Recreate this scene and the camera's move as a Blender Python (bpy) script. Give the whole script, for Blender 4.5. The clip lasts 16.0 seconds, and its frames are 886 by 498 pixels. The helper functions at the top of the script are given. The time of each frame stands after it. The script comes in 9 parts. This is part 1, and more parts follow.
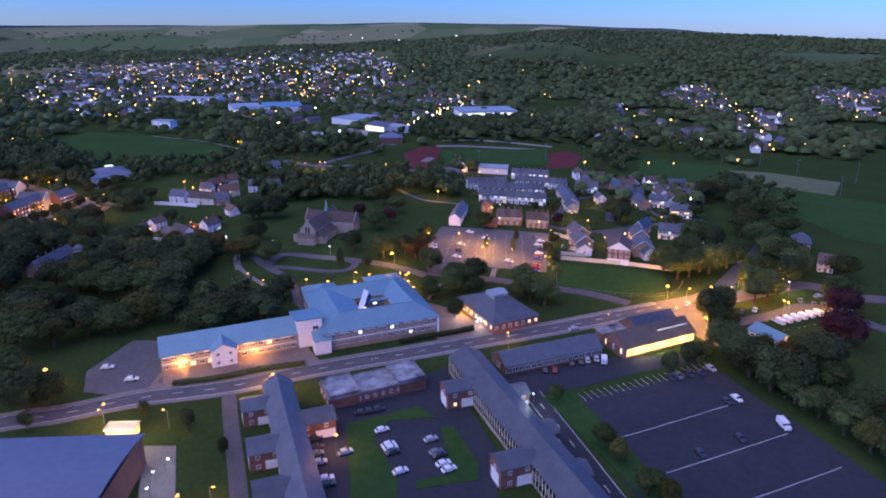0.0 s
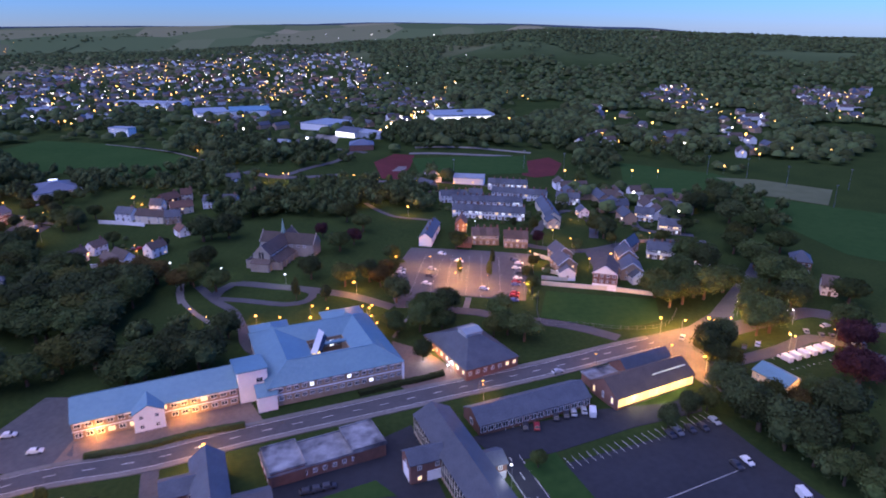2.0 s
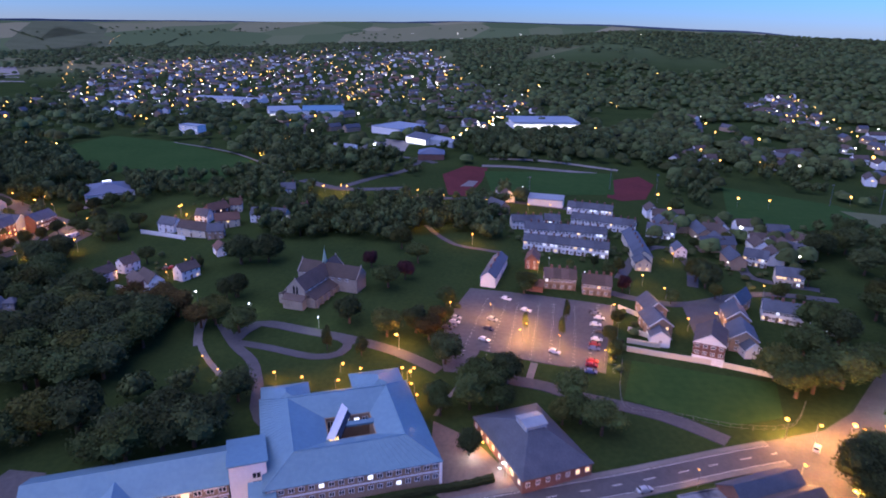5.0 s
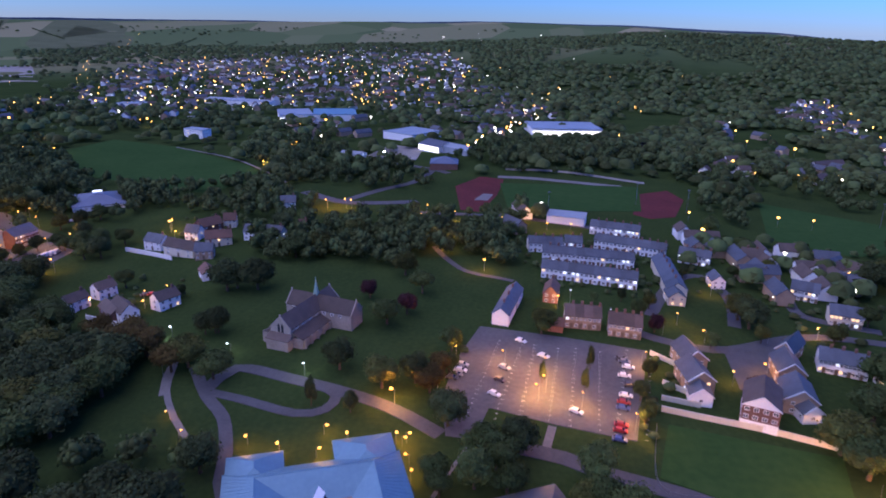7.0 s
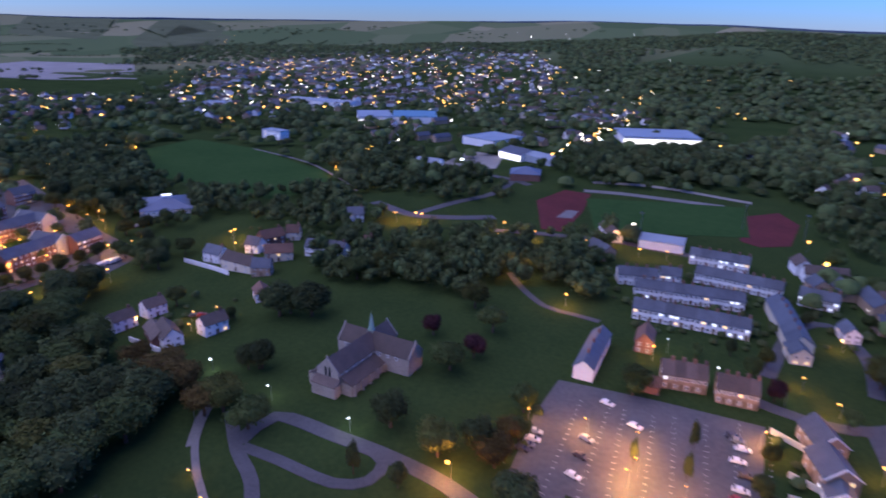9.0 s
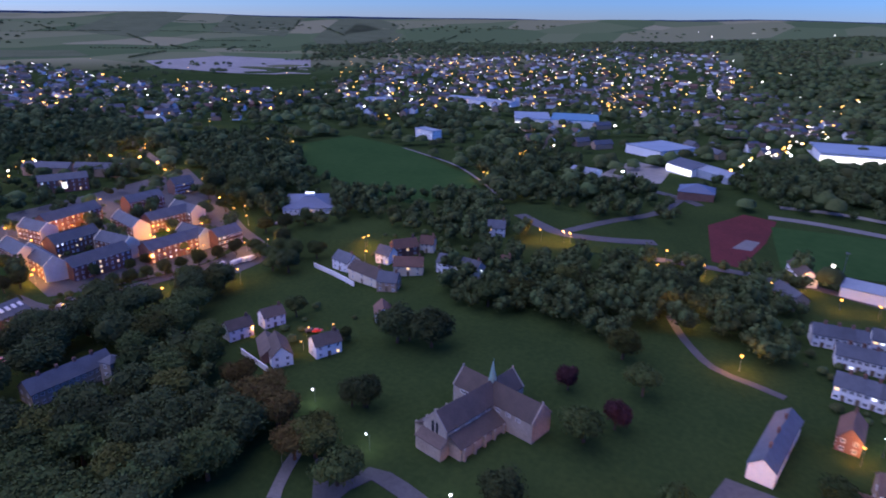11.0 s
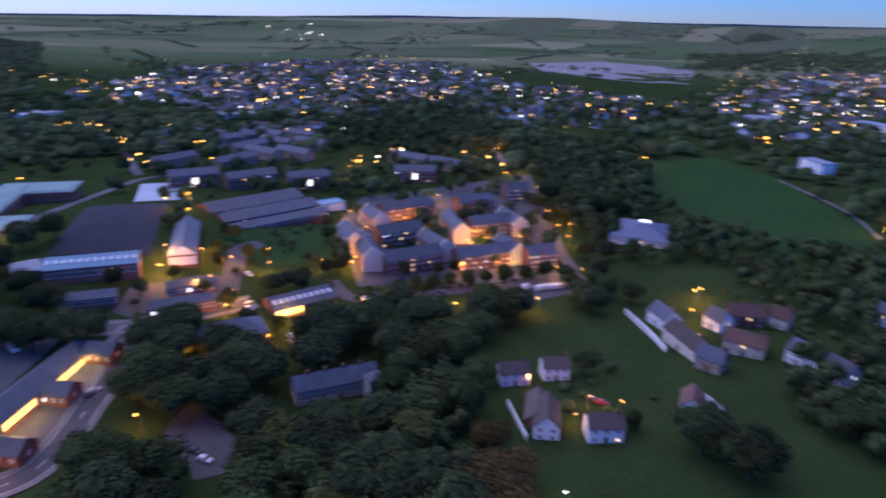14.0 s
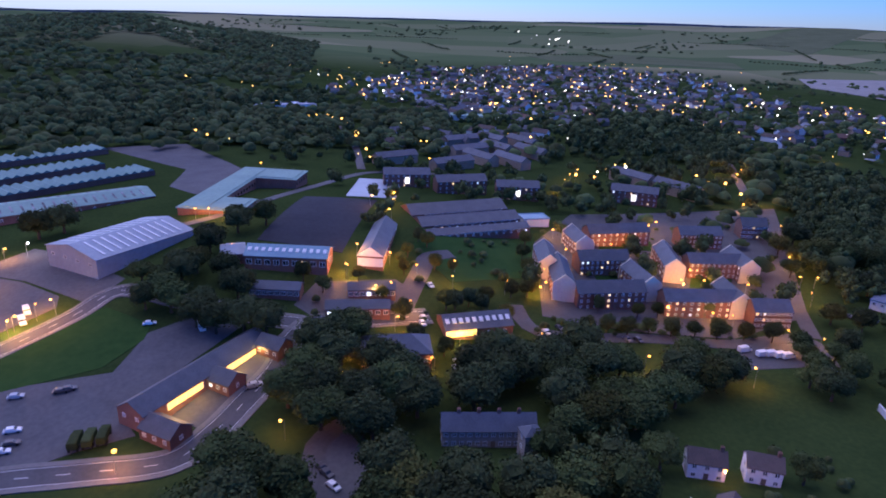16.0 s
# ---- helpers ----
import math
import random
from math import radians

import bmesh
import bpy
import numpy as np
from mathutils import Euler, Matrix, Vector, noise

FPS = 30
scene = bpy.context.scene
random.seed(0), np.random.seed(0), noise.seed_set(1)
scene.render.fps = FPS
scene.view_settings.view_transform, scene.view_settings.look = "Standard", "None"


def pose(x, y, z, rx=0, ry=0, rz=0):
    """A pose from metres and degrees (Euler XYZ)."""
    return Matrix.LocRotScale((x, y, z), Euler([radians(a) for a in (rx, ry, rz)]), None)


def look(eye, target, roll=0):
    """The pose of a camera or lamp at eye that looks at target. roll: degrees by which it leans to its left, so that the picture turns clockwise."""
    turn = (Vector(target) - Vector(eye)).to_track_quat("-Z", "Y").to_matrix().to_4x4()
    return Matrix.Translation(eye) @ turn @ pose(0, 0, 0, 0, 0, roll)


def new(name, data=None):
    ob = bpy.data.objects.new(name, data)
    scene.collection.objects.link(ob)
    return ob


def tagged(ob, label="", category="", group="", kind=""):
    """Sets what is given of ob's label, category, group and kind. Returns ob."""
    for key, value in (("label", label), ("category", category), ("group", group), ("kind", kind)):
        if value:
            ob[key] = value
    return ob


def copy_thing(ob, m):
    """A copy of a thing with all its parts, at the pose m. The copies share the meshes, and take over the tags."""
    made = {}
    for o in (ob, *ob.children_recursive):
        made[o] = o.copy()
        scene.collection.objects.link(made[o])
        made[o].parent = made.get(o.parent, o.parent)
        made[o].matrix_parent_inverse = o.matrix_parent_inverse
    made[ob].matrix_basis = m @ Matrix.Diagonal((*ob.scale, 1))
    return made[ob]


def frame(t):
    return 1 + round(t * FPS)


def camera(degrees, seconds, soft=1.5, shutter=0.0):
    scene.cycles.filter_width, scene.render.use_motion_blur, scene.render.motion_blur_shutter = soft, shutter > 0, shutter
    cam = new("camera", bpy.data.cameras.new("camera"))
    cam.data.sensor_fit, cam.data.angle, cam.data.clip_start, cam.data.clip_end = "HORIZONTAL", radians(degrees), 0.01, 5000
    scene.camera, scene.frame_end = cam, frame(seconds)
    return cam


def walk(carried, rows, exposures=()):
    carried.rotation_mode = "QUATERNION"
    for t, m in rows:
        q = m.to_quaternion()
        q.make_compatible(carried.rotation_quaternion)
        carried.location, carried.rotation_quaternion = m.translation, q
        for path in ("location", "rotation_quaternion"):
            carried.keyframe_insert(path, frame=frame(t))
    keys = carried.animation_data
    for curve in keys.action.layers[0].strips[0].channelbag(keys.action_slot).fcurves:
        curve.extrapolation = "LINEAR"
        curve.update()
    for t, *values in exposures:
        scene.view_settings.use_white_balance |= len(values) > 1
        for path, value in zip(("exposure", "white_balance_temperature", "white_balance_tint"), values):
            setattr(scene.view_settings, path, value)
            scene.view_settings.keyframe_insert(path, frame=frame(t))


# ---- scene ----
# the camera: one lens, flown over the town
cam = camera(68.63, 16.0, soft=1.8, shutter=0.8)
PATH = [
    (0.0, pose(0.00, -0.00, 109.11, 71.28, -0.13, 0.04)),
    (0.5, pose(1.60, 8.27, 109.35, 71.31, -0.04, -0.30)),
    (1.0, pose(3.05, 16.68, 109.64, 71.32, 0.00, -0.78)),
    (1.5, pose(4.36, 25.06, 109.91, 71.29, -0.03, -1.26)),
    (2.0, pose(5.73, 33.53, 110.30, 71.24, 0.07, -1.80)),
    (2.5, pose(6.98, 41.93, 110.72, 71.21, 0.01, -2.33)),
    (3.0, pose(8.09, 50.36, 111.10, 71.19, -0.08, -2.85)),
    (3.5, pose(8.95, 58.96, 111.21, 71.21, -0.17, -3.41)),
    (4.0, pose(9.71, 68.13, 111.25, 71.19, -0.32, -1.14)),
    (4.5, pose(10.50, 77.52, 111.26, 71.13, -0.66, 4.13)),
    (7.0, pose(11.33, 122.36, 112.24, 71.10, -1.02, 7.23)),
    (7.5, pose(10.62, 130.94, 112.55, 71.07, -1.01, 7.78)),
    (8.0, pose(9.73, 139.50, 112.57, 71.17, -1.04, 8.22)),
    (10.5, pose(2.03, 186.86, 111.61, 70.46, -0.96, 26.78)),
    (11.0, pose(-0.37, 195.00, 110.79, 70.59, -1.07, 28.67)),
    (11.5, pose(-3.20, 203.16, 110.30, 70.53, -1.17, 33.54)),
    (12.0, pose(-6.01, 211.50, 109.64, 70.42, -1.17, 43.10)),
    (12.5, pose(-8.67, 219.56, 109.09, 70.49, -0.91, 48.91)),
    (13.0, pose(-12.28, 226.47, 109.09, 70.50, -1.03, 50.66)),
    (13.5, pose(-16.98, 232.64, 109.01, 70.57, -1.27, 52.36)),
    (14.0, pose(-22.74, 238.35, 108.41, 70.40, -1.61, 60.56)),
    (14.5, pose(-28.25, 243.91, 107.93, 70.29, -2.08, 67.64)),
    (15.0, pose(-33.29, 248.51, 107.81, 70.32, -2.41, 70.97)),
    (15.5, pose(-38.44, 253.44, 107.62, 70.13, -2.68, 78.73)),
    (16.0, pose(-43.28, 258.78, 107.45, 70.17, -2.40, 81.39)),
]
walk(cam, PATH, exposures=((0.0, 0.68, 6250, 14), (8.0, 0.63, 6250, 14), (16.0, 0.62, 6250, 14)))

# ---- light: dusk sky, faint wide after-glow ----
world = bpy.data.worlds.new("dusk")
scene.world = world
world.use_nodes = True
wn, wl = world.node_tree.nodes, world.node_tree.links
sky = wn.new("ShaderNodeTexSky")
sky.sky_type = 'NISHITA'
sky.sun_disc = False
sky.sun_elevation, sky.sun_rotation = radians(7.0), radians(-112)
sky.air_density, sky.dust_density, sky.ozone_density = 1.0, 0.0, 6.0
dim = wn.new("ShaderNodeMixRGB")
dim.blend_type = 'MULTIPLY'
dim.inputs[0].default_value = 1.0
dim.inputs[2].default_value = (0.60, 0.68, 1.28, 1)
wl.new(sky.outputs[0], dim.inputs[1])
wl.new(dim.outputs[0], wn["Background"].inputs[0])
wn["Background"].inputs[1].default_value = 0.225
sun = new("sun", bpy.data.lights.new("sun", 'SUN'))
sun.data.energy, sun.data.angle, sun.data.color = 1.5, radians(110), (0.99, 0.88, 1.05)
sun.matrix_world = look((-940, -340, 1300), (0, 0, 0))


# ---- materials ----
def mat(name, col, rough=0.8, col2=None, scale=1.0, metal=0.0, bump=0.0, detail=6, spec=0.3, rand=0.0, scale2=None):
    m = bpy.data.materials.new(name)
    m.use_nodes = True
    n, l = m.node_tree.nodes, m.node_tree.links
    b = n["Principled BSDF"]
    b.inputs["Roughness"].default_value = rough
    b.inputs["Metallic"].default_value = metal
    b.inputs["Specular IOR Level"].default_value = spec
    col2 = col2 or tuple(c * 0.75 for c in col)
    tc = n.new("ShaderNodeTexCoord")
    geo = n.new("ShaderNodeNewGeometry")
    no = n.new("ShaderNodeTexNoise")
    no.inputs["Scale"].default_value = scale
    no.inputs["Detail"].default_value = detail
    l.new(geo.outputs["Position"], no.inputs["Vector"])
    n2 = n.new("ShaderNodeTexNoise")
    n2.inputs["Scale"].default_value = scale2 or scale * 0.11
    n2.inputs["Detail"].default_value = 4
    l.new(geo.outputs["Position"], n2.inputs["Vector"])
    ad = n.new("ShaderNodeMath")
    ad.operation = 'ADD'
    l.new(no.outputs[0], ad.inputs[0])
    l.new(n2.outputs[0], ad.inputs[1])
    r = n.new("ShaderNodeValToRGB")
    r.color_ramp.elements[0].position, r.color_ramp.elements[1].position = 0.36, 0.64
    r.color_ramp.elements[0].color, r.color_ramp.elements[1].color = (*col, 1), (*col2, 1)
    half = n.new("ShaderNodeMath")
    half.operation = 'MULTIPLY'
    half.inputs[1].default_value = 0.5
    l.new(ad.outputs[0], half.inputs[0])
    l.new(half.outputs[0], r.inputs[0])
    out = r.outputs[0]
    if rand:
        oi = n.new("ShaderNodeObjectInfo")
        hs = n.new("ShaderNodeHueSaturation")
        mr = n.new("ShaderNodeMapRange")
        mr.inputs[3].default_value, mr.inputs[4].default_value = 1 - rand, 1 + rand
        l.new(oi.outputs["Random"], mr.inputs[0])
        l.new(mr.outputs[0], hs.inputs["Value"])
        l.new(out, hs.inputs["Color"])
        out = hs.outputs[0]
    l.new(out, b.inputs["Base Color"])
    if bump:
        bu = n.new("ShaderNodeBump")
        bu.inputs["Strength"].default_value = bump
        l.new(no.outputs[0], bu.inputs["Height"])
        l.new(bu.outputs[0], b.inputs["Normal"])
    return m


def glow(name, col, power, light=True):
    m = bpy.data.materials.new(name)
    m.use_nodes = True
    b = m.node_tree.nodes["Principled BSDF"]
    b.inputs["Base Color"].default_value = (*col, 1)
    b.inputs["Emission Color"].default_value = (*col, 1)
    b.inputs["Emission Strength"].default_value = power
    if not light:
        m.cycles.emission_sampling = 'NONE'
    return m


def field_ground():
    """Grass close by; a patchwork of crops and pasture further off."""
    m = mat("grass", (0.027, 0.047, 0.016), 1.0, (0.042, 0.066, 0.021), 0.6, bump=0.2, spec=0.0, scale2=0.03)
    n, l = m.node_tree.nodes, m.node_tree.links
    b = n["Principled BSDF"]
    base = b.inputs["Base Color"].links[0].from_socket
    geo = n.new("ShaderNodeNewGeometry")
    vo = n.new("ShaderNodeTexVoronoi")
    vo.inputs["Scale"].default_value = 1 / 330
    mp = n.new("ShaderNodeMapping")
    mp.inputs["Scale"].default_value = (1.0, 0.62, 0.0)
    l.new(geo.outputs["Position"], mp.inputs[0])
    l.new(mp.outputs[0], vo.inputs["Vector"])
    r = n.new("ShaderNodeValToRGB")
    e = r.color_ramp.elements
    e[0].color, e[1].color = (0.07, 0.11, 0.05, 1), (0.3, 0.28, 0.17, 1)
    e.new(0.45).color = (0.11, 0.15, 0.07, 1)
    e.new(0.7).color = (0.19, 0.2, 0.11, 1)
    l.new(vo.outputs["Color"], r.inputs[0])
    sx = n.new("ShaderNodeVectorMath")
    sx.operation = 'DISTANCE'
    sx.inputs[1].default_value = (-60, 300, 0)
    l.new(geo.outputs["Position"], sx.inputs[0])
    mr = n.new("ShaderNodeMapRange")
    mr.inputs[1].default_value, mr.inputs[2].default_value = 1300, 1800
    l.new(sx.outputs["Value"], mr.inputs[0])
    mx = n.new("ShaderNodeMixRGB")
    l.new(mr.outputs[0], mx.inputs[0])
    l.new(base, mx.inputs[1])
    l.new(r.outputs[0], mx.inputs[2])
    l.new(mx.outputs[0], b.inputs["Base Color"])
    return m


M_GRASS = field_ground()
M_ASPHALT = mat("asphalt", (0.055, 0.055, 0.058), 0.85, (0.04, 0.04, 0.043), 1.5)


# ---- terrain ----
def smooth(a, b, v):
    v = min(max((v - a) / (b - a), 0.0), 1.0)
    return v * v * (3 - 2 * v)


BUMPS = [(90, 170, -2.1), (0, 210, -2.5), (0, 290, -0.2), (90, 290, -0.1), (0, 380, 5.9), (-90, 290, 1.1), (40, 470, -1.2), (-160, 320, 1.1), (-170, 400, -1.2), (-240, 440, -4.5), (-180, 210, -2.8), (-265, 240, 1.5), (-345, 240, 15.2), (-220, 320, -2.6), (20, 700, 9.0), (-140, 510, 5.7), (-260, 330, -2.9)]


# land heights by bearing: the wooded hills and the far skyline
HILL_EAST = ((-60, 55), (-34, 72), (-27, 80), (-20, 86), (-11, 96), (-4, 78), (3, 60), (10, 42), (25, 18), (45, 0))
HILL_WEST = ((82, 0), (90, 12), (97, 40), (104, 68), (115, 45), (135, 40))
SKYLINE = ((-60, 50), (-34, 54), (-27, 64), (-18, 116), (-6, 144), (2, 150), (10, 140), (20, 128), (34, 124), (42, 118), (50, 130), (60, 116), (81, 78), (97, 62), (115, 40), (140, 40))


def ramp(pts, v):
    for (a, p), (b, q) in zip(pts, pts[1:]):
        if v < b:
            return p + (q - p) * smooth(a, b, v)
    return pts[-1][1]


def height(x, y):
    z = sum(a * math.exp(-((x - cx) ** 2 + (y - cy) ** 2) / 11250.0) for cx, cy, a in BUMPS)
    dx, dy = x + 20, y - 200
    r = math.hypot(dx, dy)
    if r > 700:
        az = math.degrees(math.atan2(-dx, dy))
        n = noise.noise((x * 0.0011, y * 0.0011, 3.1)) * 14 + noise.noise((x * 0.004, y * 0.004, 1.7)) * 4
        f1 = smooth(700, 1800, r)
        z += n * f1
        z += ramp(HILL_EAST, az) * smooth(1000, 2150, r) * (1 - smooth(2350, 3300, r))
        z += ramp(HILL_WEST, az) * smooth(800, 2000, r) * (1 - smooth(2200, 3100, r))
        z += (ramp(SKYLINE, az) - 7) * smooth(2700, 4600, r)
    return z


def axis(lo, hi, step, far):
    a = [lo + step * i for i in range(int((hi - lo) / step) + 1)]
    s, v = step, a[-1]
    while v < far:
        s = min(s * 1.18, 90)
        v += s
        a.append(v)
    s, v = step, a[0]
    while v > -far:
        s = min(s * 1.18, 90)
        v -= s
        a.insert(0, v)
    return a


def terrain():
    xs, ys = axis(-460, 260, 9, 4800), axis(60, 700, 9, 5000)
    verts = [(x, y, height(x, y)) for y in ys for x in xs]
    nx = len(xs)
    faces = [(j * nx + i, j * nx + i + 1, (j + 1) * nx + i + 1, (j + 1) * nx + i) for j in range(len(ys) - 1) for i in range(nx - 1)]
    me = bpy.data.meshes.new("ground")
    me.from_pydata(verts, [], faces)
    me.polygons.foreach_set("use_smooth", [True] * len(faces))
    me.materials.append(M_GRASS)
    return tagged(new("ground", me), "dark green grass and farmland rolling to the horizon", "ground", kind="structure")


terrain()


# ---- more materials ----
M_ROAD = mat("road_asphalt", (0.095, 0.095, 0.1), 0.8, (0.065, 0.065, 0.07), 1.2)
M_LOT = mat("car_park_asphalt", (0.125, 0.125, 0.13), 0.9, (0.09, 0.09, 0.095), 0.7, spec=0.1)
M_DARKLOT = mat("dark_tarmac", (0.043, 0.047, 0.058), 0.9, (0.032, 0.035, 0.044), 0.5, spec=0.08)
M_PAVE = mat("paving", (0.2, 0.19, 0.18), 0.85, (0.14, 0.135, 0.13), 1.0)
M_BRICKPAVE = mat("brick_paving", (0.2, 0.15, 0.125), 0.85, (0.14, 0.105, 0.09), 0.9)
M_LAWN = mat("lawn", (0.027, 0.064, 0.019), 1.0, (0.04, 0.082, 0.024), 0.35, bump=0.2, spec=0.0)
M_PITCH = mat("playing_field", (0.03, 0.068, 0.022), 1.0, (0.04, 0.084, 0.027), 0.2, bump=0.2, spec=0.0, scale2=0.02)
M_TRACK = mat("running_track", (0.13, 0.036, 0.036), 0.9, (0.09, 0.028, 0.028), 0.5, spec=0.05)
M_PALEFIELD = mat("stubble_field", (0.13, 0.15, 0.085), 1.0, (0.1, 0.12, 0.065), 0.1, spec=0.0)
M_GRAVEL = mat("gravel", (0.3, 0.28, 0.25), 0.9, (0.2, 0.19, 0.17), 0.2)
M_PAINT = mat("road_paint", (0.7, 0.7, 0.68), 0.7, (0.5, 0.5, 0.48), 2.0)
M_SLATE = mat("slate", (0.092, 0.105, 0.13), 0.55, (0.06, 0.07, 0.09), 2.5, rand=0.2, bump=0.3)
M_TILE = mat("clay_tile", (0.16, 0.085, 0.06), 0.75, (0.105, 0.06, 0.046), 2.5, rand=0.25, bump=0.3)
M_BROWN = mat("brown_tile", (0.12, 0.09, 0.075), 0.75, (0.08, 0.062, 0.054), 2.5, rand=0.25, bump=0.3)
M_BLUEROOF = mat("blue_metal_roof", (0.16, 0.29, 0.36), 0.42, (0.13, 0.24, 0.31), 0.8, metal=0.2)
M_HALLROOF = mat("hall_roof", (0.12, 0.15, 0.22), 0.5, (0.095, 0.12, 0.18), 0.4)
M_GREENROOF = mat("pale_green_roof", (0.25, 0.38, 0.33), 0.75, (0.19, 0.3, 0.27), 0.5, spec=0.08)
M_GREYROOF = mat("grey_sheet_roof", (0.3, 0.34, 0.38), 0.45, (0.23, 0.27, 0.31), 0.6)
M_FELT = mat("felt_roof", (0.36, 0.37, 0.39), 0.7, (0.06, 0.06, 0.07), 0.28, scale2=0.12)
M_BRICK = mat("brick", (0.22, 0.115, 0.085), 0.85, (0.15, 0.08, 0.062), 3.0, rand=0.2, bump=0.2)
M_BUFF = mat("buff_brick", (0.36, 0.27, 0.19), 0.85, (0.28, 0.2, 0.14), 3.0, rand=0.15, bump=0.2)
M_WHITE = mat("white_render", (0.86, 0.86, 0.85), 0.7, (0.76, 0.76, 0.75), 1.2, rand=0.06)
M_CREAM = mat("cream_render", (0.7, 0.64, 0.5), 0.75, (0.58, 0.52, 0.4), 1.2, rand=0.1)
M_STONE = mat("church_stone", (0.36, 0.32, 0.27), 0.9, (0.24, 0.215, 0.185), 1.6, bump=0.4)
M_WOOD = mat("fence_wood", (0.2, 0.15, 0.1), 0.85, (0.14, 0.1, 0.07), 2.0)
M_FRAME = mat("window_frame", (0.75, 0.75, 0.74), 0.5, (0.66, 0.66, 0.65), 3.0)
M_METAL = mat("grey_steel", (0.3, 0.31, 0.32), 0.4, (0.22, 0.23, 0.24), 3.0, metal=0.8)
M_RUBBER = mat("rubber", (0.02, 0.02, 0.02), 0.9)
M_BARK = mat("bark", (0.09, 0.065, 0.045), 0.95, (0.05, 0.038, 0.028), 3.0, bump=0.5)
M_LEAF = [mat("leaves", c, 0.8, d, 0.9, rand=0.35, spec=0.05) for c, d in (
    ((0.04, 0.06, 0.02), (0.06, 0.08, 0.026)), ((0.036, 0.05, 0.02), (0.052, 0.068, 0.026)),
    ((0.05, 0.062, 0.018), (0.08, 0.082, 0.022)), ((0.034, 0.015, 0.018), (0.05, 0.021, 0.022)),
    ((0.068, 0.054, 0.019), (0.098, 0.07, 0.022)))]
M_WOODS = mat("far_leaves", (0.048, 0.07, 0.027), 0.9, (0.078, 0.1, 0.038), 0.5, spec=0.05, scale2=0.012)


def island_tint(m, lo, hi):
    """Each crown a little lighter, darker or yellower than the next."""
    n, l = m.node_tree.nodes, m.node_tree.links
    b = n["Principled BSDF"]
    src = b.inputs["Base Color"].links[0].from_socket
    geo = n.new("ShaderNodeNewGeometry")
    hs = n.new("ShaderNodeHueSaturation")
    for k, p, q in (("Value", lo, hi), ("Hue", 0.475, 0.515)):
        mr = n.new("ShaderNodeMapRange")
        mr.inputs[3].default_value, mr.inputs[4].default_value = p, q
        l.new(geo.outputs["Random Per Island"], mr.inputs[0])
        l.new(mr.outputs[0], hs.inputs[k])
    l.new(src, hs.inputs["Color"])
    l.new(hs.outputs[0], b.inputs["Base Color"])


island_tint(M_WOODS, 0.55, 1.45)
for leaf in M_LEAF:
    island_tint(leaf, 0.75, 1.3)
M_GLASS = mat("dark_glass", (0.03, 0.035, 0.045), 0.12, (0.02, 0.024, 0.03), 1.0, spec=0.6)
G_WARM = glow("warm_lit_pane", (1.0, 0.62, 0.25), 1.6, False)
G_COOL = glow("cool_lit_pane", (0.9, 0.95, 1.0), 1.4, False)
G_SODIUM = glow("sodium_lamp", (1.0, 0.44, 0.06), 4.0, False)
G_WHITE = glow("white_lamp", (0.9, 0.95, 1.0), 6, False)
G_FARS = glow("far_sodium", (1.0, 0.47, 0.09), 5.5, False)
G_FARW = glow("far_white", (1.0, 0.9, 0.72), 5, False)
G_HALL = glow("lit_interior", (1.0, 0.62, 0.17), 1.25, False)
G_SHOP = glow("lit_shopfront", (1.0, 0.94, 0.82), 1.3, False)
G_RED = glow("tail_light", (1.0, 0.06, 0.03), 8, False)
CARS = [mat("car_paint", c, 0.3, tuple(v * 0.92 for v in c), 1.0, spec=0.6) for c in (
    (0.75, 0.76, 0.77), (0.4, 0.42, 0.44), (0.05, 0.05, 0.06), (0.06, 0.1, 0.25), (0.3, 0.03, 0.03), (0.16, 0.17, 0.19))]


# ---- mesh helpers ----
def mesh(name, bm, *mats):
    me = bpy.data.meshes.new(name)
    bm.to_mesh(me)
    bm.free()
    for m in mats:
        me.materials.append(m)
    return me


def part(name, data, parent, label="", m=None):
    ob = new(name, data)
    ob.parent = parent
    if m is not None:
        ob.matrix_local = m
    return tagged(ob, label) if label else ob


def add_box(bm, x0, x1, y0, y1, z0, z1, mi=0):
    v = [bm.verts.new(p) for p in ((x0, y0, z0), (x1, y0, z0), (x1, y1, z0), (x0, y1, z0), (x0, y0, z1), (x1, y0, z1), (x1, y1, z1), (x0, y1, z1))]
    for f in ((3, 2, 1, 0), (4, 5, 6, 7), (0, 1, 5, 4), (1, 2, 6, 5), (2, 3, 7, 6), (3, 0, 4, 7)):
        bm.faces.new([v[i] for i in f]).material_index = mi


def add_cyl(bm, p, q, r0, r1, n=8):
    p, q = Vector(p), Vector(q)
    d = (q - p).normalized()
    a = d.orthogonal().normalized()
    b = d.cross(a)
    rings = []
    for c, r in ((p, r0), (q, r1)):
        rings.append([bm.verts.new(c + (a * math.cos(i * 2 * math.pi / n) + b * math.sin(i * 2 * math.pi / n)) * r) for i in range(n)])
    for i in range(n):
        bm.faces.new((rings[0][i], rings[0][(i + 1) % n], rings[1][(i + 1) % n], rings[1][i]))
    bm.faces.new(rings[1])
    bm.faces.new(rings[0][::-1])


def slab(bm, pts, t):
    """A roof plane with thickness t below it."""
    top = [bm.verts.new(p) for p in pts]
    low = [bm.verts.new((p[0], p[1], p[2] - t)) for p in pts]
    bm.faces.new(top)
    bm.faces.new(low[::-1])
    n = len(pts)
    for i in range(n):
        bm.faces.new((top[i], low[i], low[(i + 1) % n], top[(i + 1) % n]))


